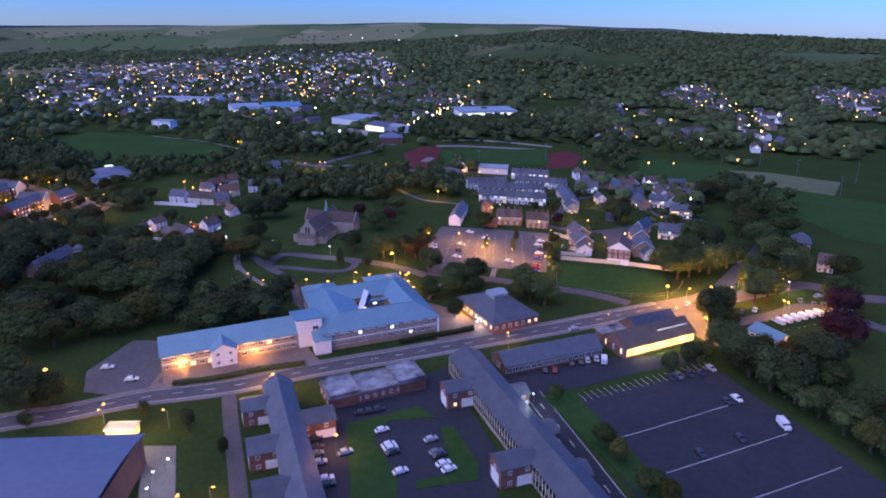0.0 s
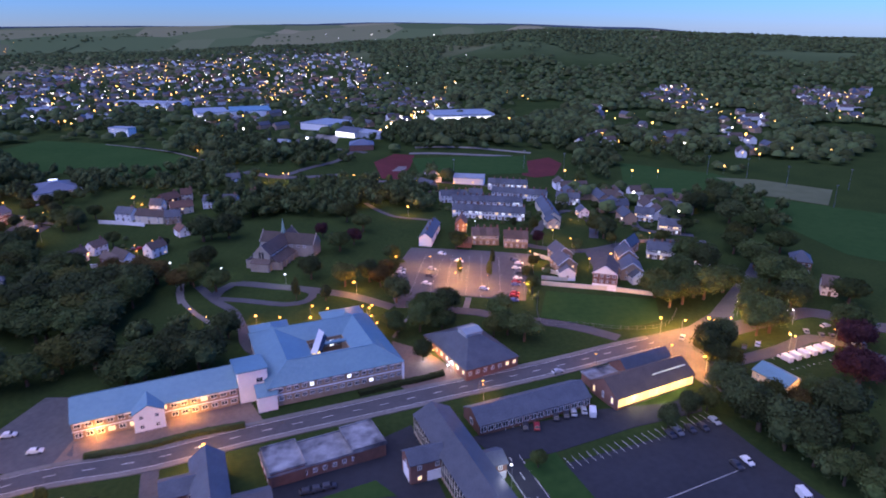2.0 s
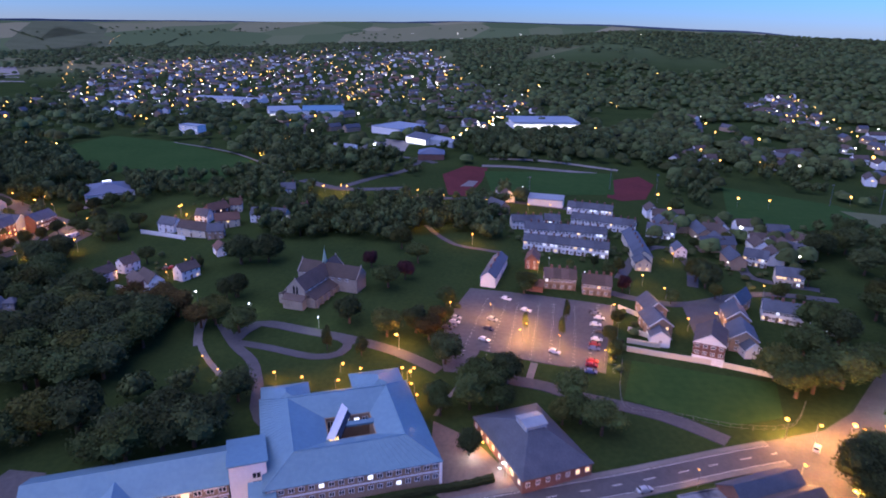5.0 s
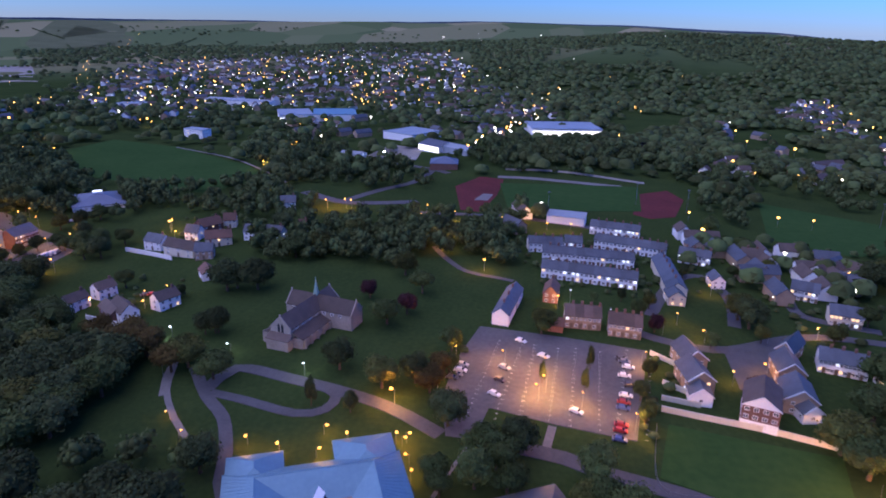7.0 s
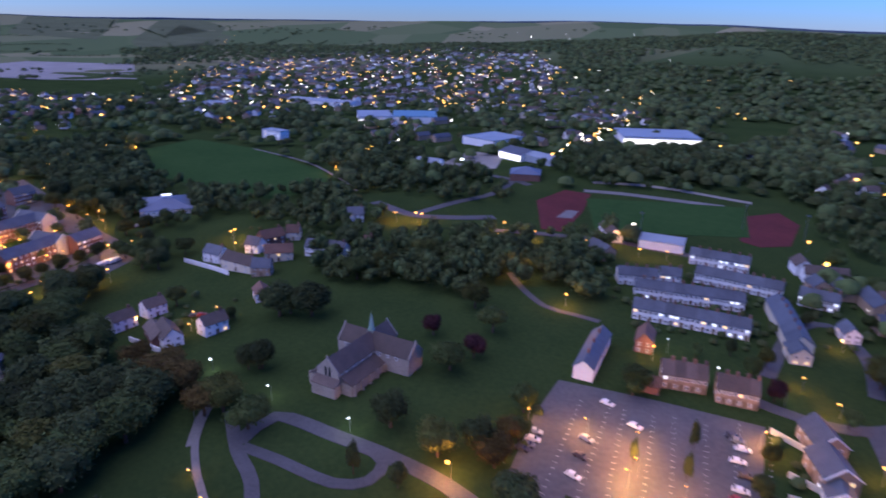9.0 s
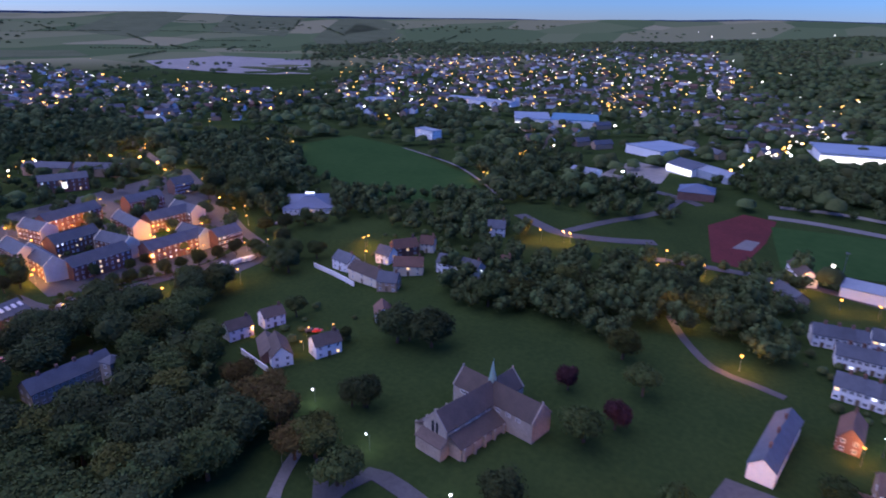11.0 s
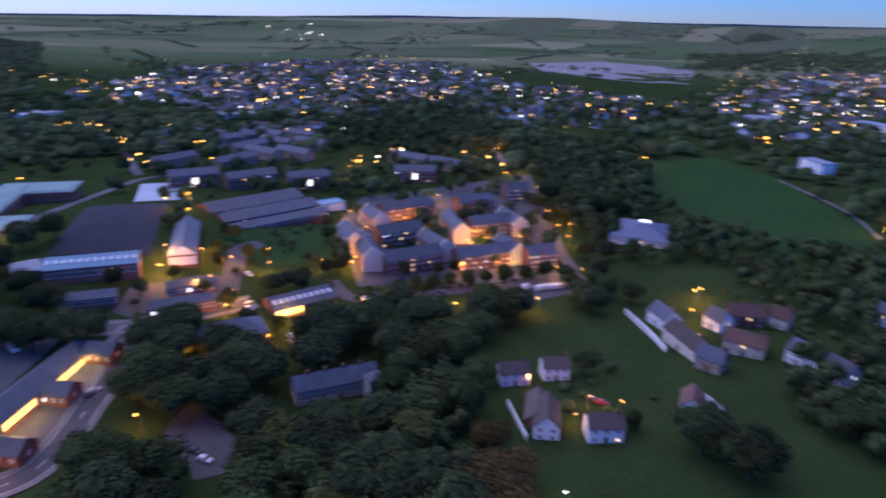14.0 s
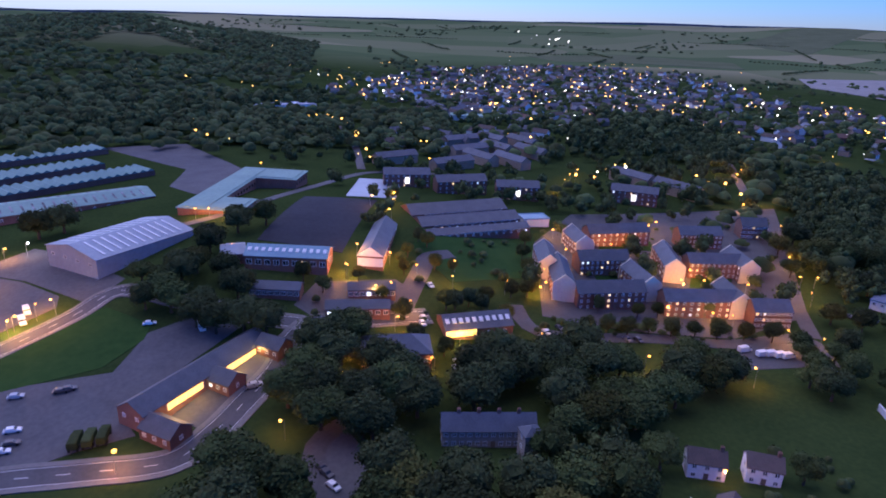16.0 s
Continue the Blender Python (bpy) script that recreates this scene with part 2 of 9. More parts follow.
def patch(name, label, pts, m, off, cell=9.0, kind="structure", category="ground"):
    bm = bmesh.new()
    bm.faces.new([bm.verts.new((x, y, 0)) for x, y in pts])
    xs, ys = [p[0] for p in pts], [p[1] for p in pts]
    for lo, hi, ax in ((min(xs), max(xs), 0), (min(ys), max(ys), 1)):
        v = math.ceil(lo / cell) * cell
        while v < hi:
            co = (v, 0, 0) if ax == 0 else (0, v, 0)
            no = (1, 0, 0) if ax == 0 else (0, 1, 0)
            bmesh.ops.bisect_plane(bm, geom=bm.verts[:] + bm.edges[:] + bm.faces[:], plane_co=co, plane_no=no)
            v += cell
    bmesh.ops.triangulate(bm, faces=bm.faces[:])
    bmesh.ops.recalc_face_normals(bm, faces=bm.faces)
    if sum(f.normal.z for f in bm.faces) < 0:
        bmesh.ops.reverse_faces(bm, faces=bm.faces[:])
    edge = [e for e in bm.edges if e.is_boundary]
    for v in bm.verts:
        v.co.z = height(v.co.x, v.co.y) + off
    ret = bmesh.ops.extrude_edge_only(bm, edges=edge)
    for v in ret["geom"]:
        if isinstance(v, bmesh.types.BMVert):
            v.co.z -= off + 0.3
    return tagged(new(name, mesh(name, bm, m)), label, category, kind=kind)


def spline(pts, step=5.0):
    out = []
    n = len(pts)
    for i in range(n - 1):
        p0, p1, p2, p3 = pts[max(i - 1, 0)], pts[i], pts[i + 1], pts[min(i + 2, n - 1)]
        k = max(2, int(math.dist(p1, p2) / step))
        for j in range(k):
            t = j / k
            out.append(tuple(0.5 * (2 * b + (c - a) * t + (2 * a - 5 * b + 4 * c - d) * t * t + (3 * b - a - 3 * c + d) * t ** 3)
                             for a, b, c, d in zip(p0, p1, p2, p3)))
    out.append(pts[-1])
    return out


def offset(pts, d):
    out = []
    for i, p in enumerate(pts):
        a, b = pts[max(i - 1, 0)], pts[min(i + 1, len(pts) - 1)]
        l = math.hypot(b[0] - a[0], b[1] - a[1]) or 1
        out.append((p[0] - (b[1] - a[1]) / l * d, p[1] + (b[0] - a[0]) / l * d))
    return out


def ribbon_bm(bm, pts, w, off, thick=0.5):
    l, r = offset(pts, w / 2), offset(pts, -w / 2)
    rows = []
    for a, b in zip(l, r):
        za, zb = height(*a) + off, height(*b) + off
        rows.append([bm.verts.new((*a, za - thick)), bm.verts.new((*a, za)), bm.verts.new((*b, zb)), bm.verts.new((*b, zb - thick))])
    for p, q in zip(rows, rows[1:]):
        for i in range(3):
            bm.faces.new((p[i], p[i + 1], q[i + 1], q[i]))


def ribbon(name, label, pts, w, m, off, category="road", kind="structure", closed=False):
    bm = bmesh.new()
    ribbon_bm(bm, spline(pts), w, off)
    bmesh.ops.recalc_face_normals(bm, faces=bm.faces)
    return tagged(new(name, mesh(name, bm, m)), label, category, kind=kind)


def road(pts, w, label, dashes=True, kerb=0.0, m=None):
    ribbon("road", label, pts, w, m or M_ROAD, 0.18)
    line = spline(pts, 3.0)
    if kerb:
        for s in (1, -1):
            bm = bmesh.new()
            ribbon_bm(bm, offset(line, s * (w / 2 + kerb / 2)), kerb, 0.3)
            bmesh.ops.recalc_face_normals(bm, faces=bm.faces)
            tagged(new("pavement", mesh("pavement", bm, M_PAVE)), "grey kerbed footway beside the road", "pavement", kind="structure")
    if dashes:
        bm = bmesh.new()
        for i in range(0, len(line) - 1, 3):
            ribbon_bm(bm, [line[i], line[i + 1]], 0.22, 0.2, 0.01)
        for s in (1, -1):
            ribbon_bm(bm, offset(line, s * (w / 2 - 0.35)), 0.16, 0.2, 0.01)
        bmesh.ops.recalc_face_normals(bm, faces=bm.faces)
        tagged(new("road_markings", mesh("road_markings", bm, M_PAINT)), "worn white lines painted on the asphalt road", "road marking", kind="stuff")


# ---- buildings ----
cache = {}


def window_mesh(w, h):
    k = (w, h)
    if k not in cache:
        bm = bmesh.new()
        f = 0.16
        xs, zs = (-w / 2, -w / 2 + f, -f / 2, f / 2, w / 2 - f, w / 2), (-h / 2, -h / 2 + f, h / 2 - f, h / 2)
        g = [[bm.verts.new((u, -0.08, v)) for u in xs] for v in zs]
        for j in range(3):
            for i in range(5):
                q = [g[j][i], g[j][i + 1], g[j + 1][i + 1], g[j + 1][i]]
                if j == 1 and i in (1, 3):
                    r = [bm.verts.new((v.co.x, -0.02, v.co.z)) for v in q]
                    bm.faces.new(r).material_index = 1
                    for n in range(4):
                        bm.faces.new((q[n], q[(n + 1) % 4], r[(n + 1) % 4], r[n]))
                else:
                    bm.faces.new(q)
        rim = g[0] + [g[j][5] for j in (1, 2, 3)] + g[3][-2::-1] + [g[2][0], g[1][0]]
        back = [bm.verts.new((v.co.x, 0.1, v.co.z)) for v in rim]
        for n in range(len(rim)):
            bm.faces.new((rim[n], back[n], back[(n + 1) % len(rim)], rim[(n + 1) % len(rim)]))
        bmesh.ops.recalc_face_normals(bm, faces=bm.faces)
        cache[k] = [mesh("window", bm.copy(), M_FRAME, g) for g in (M_GLASS, G_WARM, G_COOL)]
        bm.free()
    return cache[k]


def window_at(parent, m, w, h, lit=0):
    return part("window", window_mesh(w, h)[lit], parent, "", m)


def walls_bm(L, W, he, hr, kind):
    bm = bmesh.new()
    x, y = L / 2, W / 2
    add_box(bm, -x, x, -y, y, -3.0, he)
    if kind == "gable":
        for s in (-1, 1):
            a = [bm.verts.new(p) for p in ((s * (x - 0.3), -y, he), (s * (x - 0.3), y, he), (s * (x - 0.3), 0, hr), (s * x, -y, he), (s * x, y, he), (s * x, 0, hr))]
            bm.faces.new((a[3], a[4], a[5]))
            bm.faces.new((a[0], a[2], a[1]))
            bm.faces.new((a[0], a[3], a[5], a[2]))
            bm.faces.new((a[1], a[2], a[5], a[4]))
    bmesh.ops.recalc_face_normals(bm, faces=bm.faces)
    return bm


def prism(bm, x0, x1, sec):
    """A section in y, z drawn out along x."""
    a, c = [bm.verts.new((x0, *p)) for p in sec], [bm.verts.new((x1, *p)) for p in sec]
    n = len(sec)
    for i in range(n):
        bm.faces.new((a[i], a[(i + 1) % n], c[(i + 1) % n], c[i]))
    bm.faces.new(a[::-1])
    bm.faces.new(c)


def roof_bm(L, W, he, hr, kind, over=0.35):
    bm = bmesh.new()
    x, y = L / 2 + over, W / 2 + over
    if kind == "gable":
        d = (hr - he) / (W / 2) * over
        prism(bm, -x, x, [(-y, he - d), (0, hr + 0.2), (y, he - d), (y, he - d - 0.22), (0, hr - 0.05), (-y, he - d - 0.22)])
    elif kind == "hip":
        k = max(x - y, 0.4)
        v = [bm.verts.new(p) for p in ((-x, -y, he), (x, -y, he), (x, y, he), (-x, y, he), (-k, 0, hr), (k, 0, hr), (-x, -y, he - 0.25), (x, -y, he - 0.25), (x, y, he - 0.25), (-x, y, he - 0.25))]
        for f in ((0, 1, 5, 4), (1, 2, 5), (2, 3, 4, 5), (3, 0, 4), (0, 6, 7, 1), (1, 7, 8, 2), (2, 8, 9, 3), (3, 9, 6, 0), (9, 8, 7, 6)):
            bm.faces.new([v[i] for i in f])
    elif kind == "shed":
        slab(bm, [(-x, -y, he), (x, -y, he), (x, y, hr), (-x, y, hr)], 0.25)
    else:
        add_box(bm, -x, x, -y, y, he, he + 0.25)
        for b in ((-x, x, -y, -y + 0.3), (-x, x, y - 0.3, y), (-x, -x + 0.3, -y + 0.3, y - 0.3), (x - 0.3, x, -y + 0.3, y - 0.3)):
            add_box(bm, *b, he + 0.25, he + 0.6)
    bmesh.ops.recalc_face_normals(bm, faces=bm.faces)
    return bm


rng = random.Random(7)


FOOT = []


def clear_of_walls(x, y, gap):
    """True where no building stands within the gap."""
    for a, b, rz, L, W in FOOT:
        c, q = math.cos(radians(rz)), math.sin(radians(rz))
        if abs((x - a) * c + (y - b) * q) < L / 2 + gap and abs((y - b) * c - (x - a) * q) < W / 2 + gap:
            return False
    return True


def bld(name, label, cat, x, y, rz, L, W, he, hr, kind="gable", wall=None, roof=None, st=1, nl=0, ns=0, lit=0.1, cool=0.3,
        chim=0, ww=1.2, wh=1.3, group="", sky=0, door=1, back=1):
    """A building: walls, roof, windows in storeys, chimneys, rooflights."""
    wall, roof = wall or M_BRICK, roof or M_SLATE
    FOOT.append((x, y, rz, L, W))
    base = new(name)
    base.matrix_world = pose(x, y, height(x, y), 0, 0, rz)
    tagged(base, label, cat, group)
    part("wall", mesh("wall", walls_bm(L, W, he, hr, kind), wall), base)
    rf = part("roof", mesh("roof", roof_bm(L, W, he, hr, kind), roof), base)
    sh = he / st
    for s in range(st):
        z = sh * s + sh * 0.52
        for side, n, span, dep in ((0, nl, L, W), (180, nl, L, W), (90, ns, W, L), (-90, ns, W, L)):
            if side == 180 and not back:
                continue
            for i in range(n):
                u = (i + 0.5) / n * span - span / 2
                r = Matrix.Rotation(radians(side), 4, 'Z') @ Matrix.Translation((u, -dep / 2 - 0.02, z))
                li = 0 if rng.random() > lit else (2 if rng.random() < cool else 1)
                if door and s == 0 and i == n // 2 and side in (0, 180) and st > 1:
                    part("door", door_mesh(), base, "", Matrix.Rotation(radians(side), 4, 'Z') @ Matrix.Translation((u, -dep / 2 - 0.02, 1.05)))
                else:
                    window_at(base, r, ww, wh, li)
    for i in range(chim):
        u = (-0.5 + (i + 0.5) / chim) * (L * 0.86) if chim > 1 else L * 0.38
        part("chimney", chimney_mesh(), rf, "brick chimney stack with pots", Matrix.Translation((u, 0, hr)))
    for i in range(sky):
        u = (i + 0.5) / sky * L - L / 2
        a = math.atan2(hr - he, W / 2)
        part("rooflight", rooflight_mesh(), rf, "pale rooflight", Matrix.Translation((u, -W * 0.24, he + (hr - he) * 0.52 + 0.2)) @ Matrix.Rotation(a, 4, 'X'))
    return base


def door_mesh():
    if "door" not in cache:
        bm = bmesh.new()
        add_box(bm, -0.5, 0.5, -0.06, 0.1, -1.05, 1.05)
        add_box(bm, -0.6, -0.5, -0.1, 0.1, -1.05, 1.15)
        add_box(bm, 0.5, 0.6, -0.1, 0.1, -1.05, 1.15)
        cache["door"] = mesh("door", bm, M_WOOD)
    return cache["door"]


def chimney_mesh():
    if "chim" not in cache:
        bm = bmesh.new()
        add_box(bm, -0.45, 0.45, -0.35, 0.35, -1.0, 1.1)
        add_box(bm, -0.52, 0.52, -0.42, 0.42, 1.1, 1.25)
        for u in (-0.2, 0.2):
            add_cyl(bm, (u, 0, 1.25), (u, 0, 1.65), 0.13, 0.11, 6)
        cache["chim"] = mesh("chimney", bm, M_BRICK)
    return cache["chim"]


def rooflight_mesh():
    if "rl" not in cache:
        bm = bmesh.new()
        add_box(bm, -0.7, 0.7, -1.1, 1.1, -0.1, 0.12)
        add_box(bm, -0.6, 0.6, -1.0, 1.0, 0.12, 0.16)
        cache["rl"] = mesh("rooflight", bm, M_FRAME)
    return cache["rl"]


def lit_strip(parent, x0, x1, y, z0, z1, m, name="glazing", label="brightly lit glazed front"):
    bm = bmesh.new()
    n = max(1, int((x1 - x0) / 3))
    for i in range(n):
        a, b = x0 + (x1 - x0) * i / n, x0 + (x1 - x0) * (i + 1) / n
        add_box(bm, a + 0.12, b - 0.12, y - 0.05, y + 0.1, z0, z1)
    g = part(name, mesh(name, bm, m), parent, label)
    bm = bmesh.new()
    for i in range(n + 1):
        a = x0 + (x1 - x0) * i / n
        add_box(bm, a - 0.12, a + 0.12, y - 0.12, y + 0.1, z0, z1)
    part("mullions", mesh("mullions", bm, M_FRAME), g)
    return g


# ---- lamps ----
def lamp_parts(h, r, bulb):
    k = ("lamp", h, r, bulb.name)
    if k not in cache:
        bm = bmesh.new()
        add_cyl(bm, (0, 0, -0.5), (0, 0, h - 0.1), 0.1, 0.06, 6)
        pole = mesh("pole", bm, M_METAL)
        bm = bmesh.new()
        add_cyl(bm, (0, 0, h - 0.15), (0.9, 0, h + 0.2), 0.05, 0.04, 6)
        add_box(bm, 0.6, 1.35, -0.16, 0.16, h + 0.16, h + 0.3)
        arm = mesh("arm", bm, M_METAL)
        bm = bmesh.new()
        bmesh.ops.create_icosphere(bm, subdivisions=2, radius=r)
        bmesh.ops.scale(bm, vec=(1.15, 1, 0.8), verts=bm.verts)
        bmesh.ops.translate(bm, vec=(1.0, 0, h), verts=bm.verts)
        cache[k] = (pole, arm, mesh("bulb", bm, bulb))
    return cache[k]


def lamp(x, y, h=6.0, col="s", power=900, r=0.4, rz=0.0, group="street lamps"):
    base = new("street_lamp")
    base.matrix_world = pose(x, y, height(x, y), 0, 0, rz)
    pole, arm, bulb = lamp_parts(h, r, G_SODIUM if col == "s" else G_WHITE)
    part("pole", pole, base)
    a = part("arm", arm, base)
    part("bulb", bulb, a, "glowing bulb")
    tagged(base, "steel street lamp with glowing orange light" if col == "s" else "steel street lamp with glowing white light", "street lamp", group)
    if power:
        d = bpy.data.lights.new("lamp_light", 'POINT')
        d.energy, d.color = power, ((1.0, 0.4, 0.09) if col == "s" else (0.9, 0.93, 1.0))
        d.shadow_soft_size = 0.3
        o = new("lamp_light", d)
        p = base.matrix_world @ Vector((1.0, 0, h - 0.7))
        o.location = p
    return base


# ---- vehicles ----
def car_shell(L, W, H, van):
    bm = bmesh.new()
    if van:
        prof = [(-L / 2, 0.35), (-L / 2, H - 0.1), (-L / 2 + 0.15, H), (L * 0.22, H), (L * 0.36, H * 0.62), (L / 2 - 0.1, H * 0.5), (L / 2, 0.35)]
    else:
        prof = [(-L / 2, 0.3), (-L / 2, 0.75), (-L * 0.42, 0.9), (-L * 0.3, H), (L * 0.08, H), (L * 0.24, 0.92), (L * 0.45, 0.78), (L / 2, 0.6), (L / 2, 0.3)]
    rows = []
    for s, k in ((-1, 1.0), (1, 1.0)):
        rows.append([bm.verts.new((px, s * W / 2 * (0.82 if pz > 0.95 and not van else 1.0), pz)) for px, pz in prof])
    n = len(prof)
    for i in range(n):
        bm.faces.new((rows[0][i], rows[0][(i + 1) % n], rows[1][(i + 1) % n], rows[1][i]))
    bm.faces.new(rows[0][::-1])
    bm.faces.new(rows[1])
    bmesh.ops.recalc_face_normals(bm, faces=bm.faces)
    bmesh.ops.bevel(bm, geom=bm.edges[:], offset=0.06, segments=1, affect='EDGES')
    return bm


def car_glass(L, W, H, van):
    bm = bmesh.new()
    if van:
        add_box(bm, L * 0.2, L * 0.33, -W / 2 - 0.01, W / 2 + 0.01, H * 0.62, H * 0.86)
    else:
        top, bot, z0, z1 = W * 0.395, W * 0.45, 0.96, H - 0.1
        v = [bm.verts.new(p) for p in ((-L * 0.415, -bot, z0), (L * 0.245, -bot, z0), (L * 0.245, bot, z0), (-L * 0.415, bot, z0),
                                       (-L * 0.325, -top, z1), (L * 0.115, -top, z1), (L * 0.115, top, z1), (-L * 0.325, top, z1))]
        for f in ((3, 2, 1, 0), (4, 5, 6, 7), (0, 1, 5, 4), (1, 2, 6, 5), (2, 3, 7, 6), (3, 0, 4, 7)):
            bm.faces.new([v[i] for i in f])
    bmesh.ops.recalc_face_normals(bm, faces=bm.faces)
    return bm


def car(x, y, rz, col=0, van=False):
    k = ("car", col, van)
    if k not in cache:
        L, W, H = (5.4, 2.0, 2.3) if van else (4.3, 1.75, 1.45)
        base = new("van" if van else "car")
        tagged(base, ("white panel van parked on the asphalt" if van else ("white", "silver", "black", "dark blue", "red", "grey")[col] + " car parked on the asphalt"),
               "van" if van else "car", "parked vehicles")
        part("body", mesh("body", car_shell(L, W, H, van), CARS[col]), base)
        part("glazing", mesh("glazing", car_glass(L, W, H, van), M_GLASS), base)
        bm = bmesh.new()
        add_cyl(bm, (0, -0.11, 0), (0, 0.11, 0), 0.33, 0.33, 10)
        wm = mesh("wheel", bm, M_RUBBER)
        for sx in (-1, 1):
            for sy in (-1, 1):
                part("wheel", wm, base, "", Matrix.Translation((sx * L * 0.31, sy * (W / 2 - 0.1), 0.33)))
        cache[k] = base
        base.matrix_world = pose(x, y, height(x, y) + 0.19, 0, 0, rz)
        return base
    return copy_thing(cache[k], pose(x, y, height(x, y) + 0.19, 0, 0, rz))


# ---- trees ----
def lobe_points(r, n, rnd, flat=0.85):
    lobes = []
    for i in range(n):
        a, e = rnd.uniform(0, 2 * math.pi), rnd.uniform(-0.45, 0.95)
        d = r * rnd.uniform(0.35, 0.62)
        c = math.sqrt(max(0, 1 - e * e))
        lobes.append((Vector((math.cos(a) * c * d, math.sin(a) * c * d, e * d * flat)), r * rnd.uniform(0.36, 0.55)))
    lobes.append((Vector((0, 0, 0)), r * 0.62))
    return lobes


def crown_bm(bm, c, r, rnd, tall=1.0, leaves=900, size=0.55, core=1, lobes_n=11):
    """Leaf clumps scattered over many lobes, round a rough inner mass."""
    lobes = lobe_points(r, lobes_n, rnd)
    for p, q in lobes:
        m = Matrix.Translation(c + Vector((p.x, p.y, p.z * tall))) @ Matrix.Diagonal((q * 0.74, q * 0.74, q * 0.7 * tall, 1))
        g = bmesh.ops.create_icosphere(bm, subdivisions=core, radius=1.0, matrix=m)
        for v in g["verts"]:
            v.co += Vector((rnd.uniform(-1, 1), rnd.uniform(-1, 1), rnd.uniform(-1, 1))) * q * 0.2
    for i in range(leaves):
        p, q = lobes[rnd.randrange(len(lobes))]
        d = Vector((rnd.gauss(0, 1), rnd.gauss(0, 1), rnd.gauss(0.25, 1))).normalized()
        o = c + Vector((p.x, p.y, p.z * tall)) + Vector((d.x, d.y, d.z * tall)) * q * rnd.uniform(0.7, 1.18)
        n = (d + Vector((rnd.uniform(-1, 1), rnd.uniform(-1, 1), rnd.uniform(-1, 1))) * 0.9).normalized()
        a = n.orthogonal().normalized()
        a.rotate(Matrix.Rotation(rnd.uniform(0, 6.28), 3, n))
        b = n.cross(a)
        s = size * rnd.uniform(0.6, 1.3)
        bm.faces.new([bm.verts.new(o + a * s * u + b * s * w) for u, w in ((-1, -0.5), (0.2, -0.9), (1, 0.1), (0.1, 0.9))])


def tree_proto(i):
    k = ("tree", i)
    if k in cache:
        return cache[k]
    rnd = random.Random(100 + i)
    r = 4.0
    tall = (1.0, 1.15, 0.9, 1.25, 1.0, 1.1, 1.0, 0.95, 1.9)[i]
    lm = M_LEAF[(0, 1, 0, 1, 2, 0, 3, 4, 1)[i]]
    hc = 2.2 + r * tall * 0.7
    bm = bmesh.new()
    add_cyl(bm, (0, 0, -0.8), (0.1, 0.1, hc * 0.75), 0.34, 0.2, 7)
    for j in range(5):
        a = j * 1.26 + rnd.uniform(-0.4, 0.4)
        add_cyl(bm, (0.05, 0.05, hc * rnd.uniform(0.4, 0.65)), (math.cos(a) * r * 0.5, math.sin(a) * r * 0.5, hc * rnd.uniform(0.85, 1.1)), 0.13, 0.05, 5)
    trunk = mesh("trunk", bm, M_BARK)
    bm = bmesh.new()
    crown_bm(bm, Vector((0, 0, hc)), r, rnd, tall, 4200, 0.2, 2, 15)
    crown = mesh("crown", bm, lm)
    cache[k] = (trunk, crown)
    return cache[k]


TREE_LABELS = ("broadleaf tree with a dense dark green crown", "tall rounded dark green tree", "spreading green tree on the grass", "tall dark green tree with an uneven crown",
               "yellow-green tree with a full rounded crown", "green tree with a lumpy crown", "copper beech tree with dark purple leaves", "tree with brownish autumn leaves", "narrow upright dark conifer")


def tree(x, y, r=4.0, i=0, z=1.0, group="trees"):
    if not clear_of_walls(x, y, 0.5):
        return None
    base = new("tree")
    trunk, crown = tree_proto(i)
    part("trunk", trunk, base)
    part("crown", crown, base)
    s = r / 4.0
    z *= (4 + 1.15 * r) / (9.0 * s)
    base.matrix_world = pose(x, y, height(x, y), 0, 0, rng.uniform(0, 360)) @ Matrix.Diagonal((s, s, s * z, 1))
    return tagged(base, TREE_LABELS[i], "tree", group)


def wood_templates(n=5):
    out = []
    for i in range(n):
        rnd = random.Random(500 + i)
        bm = bmesh.new()
        crown_bm(bm, Vector((0, 0, 1.0)), 1.0, rnd, 1.1, 210, 0.1, 1, 6)
        bmesh.ops.triangulate(bm, faces=bm.faces[:])
        bm.verts.index_update()
        v = np.array([tuple(q.co) for q in bm.verts])
        f = np.array([[q.index for q in p.verts] for p in bm.faces])
        bm.free()
        out.append((v, f))
    return out


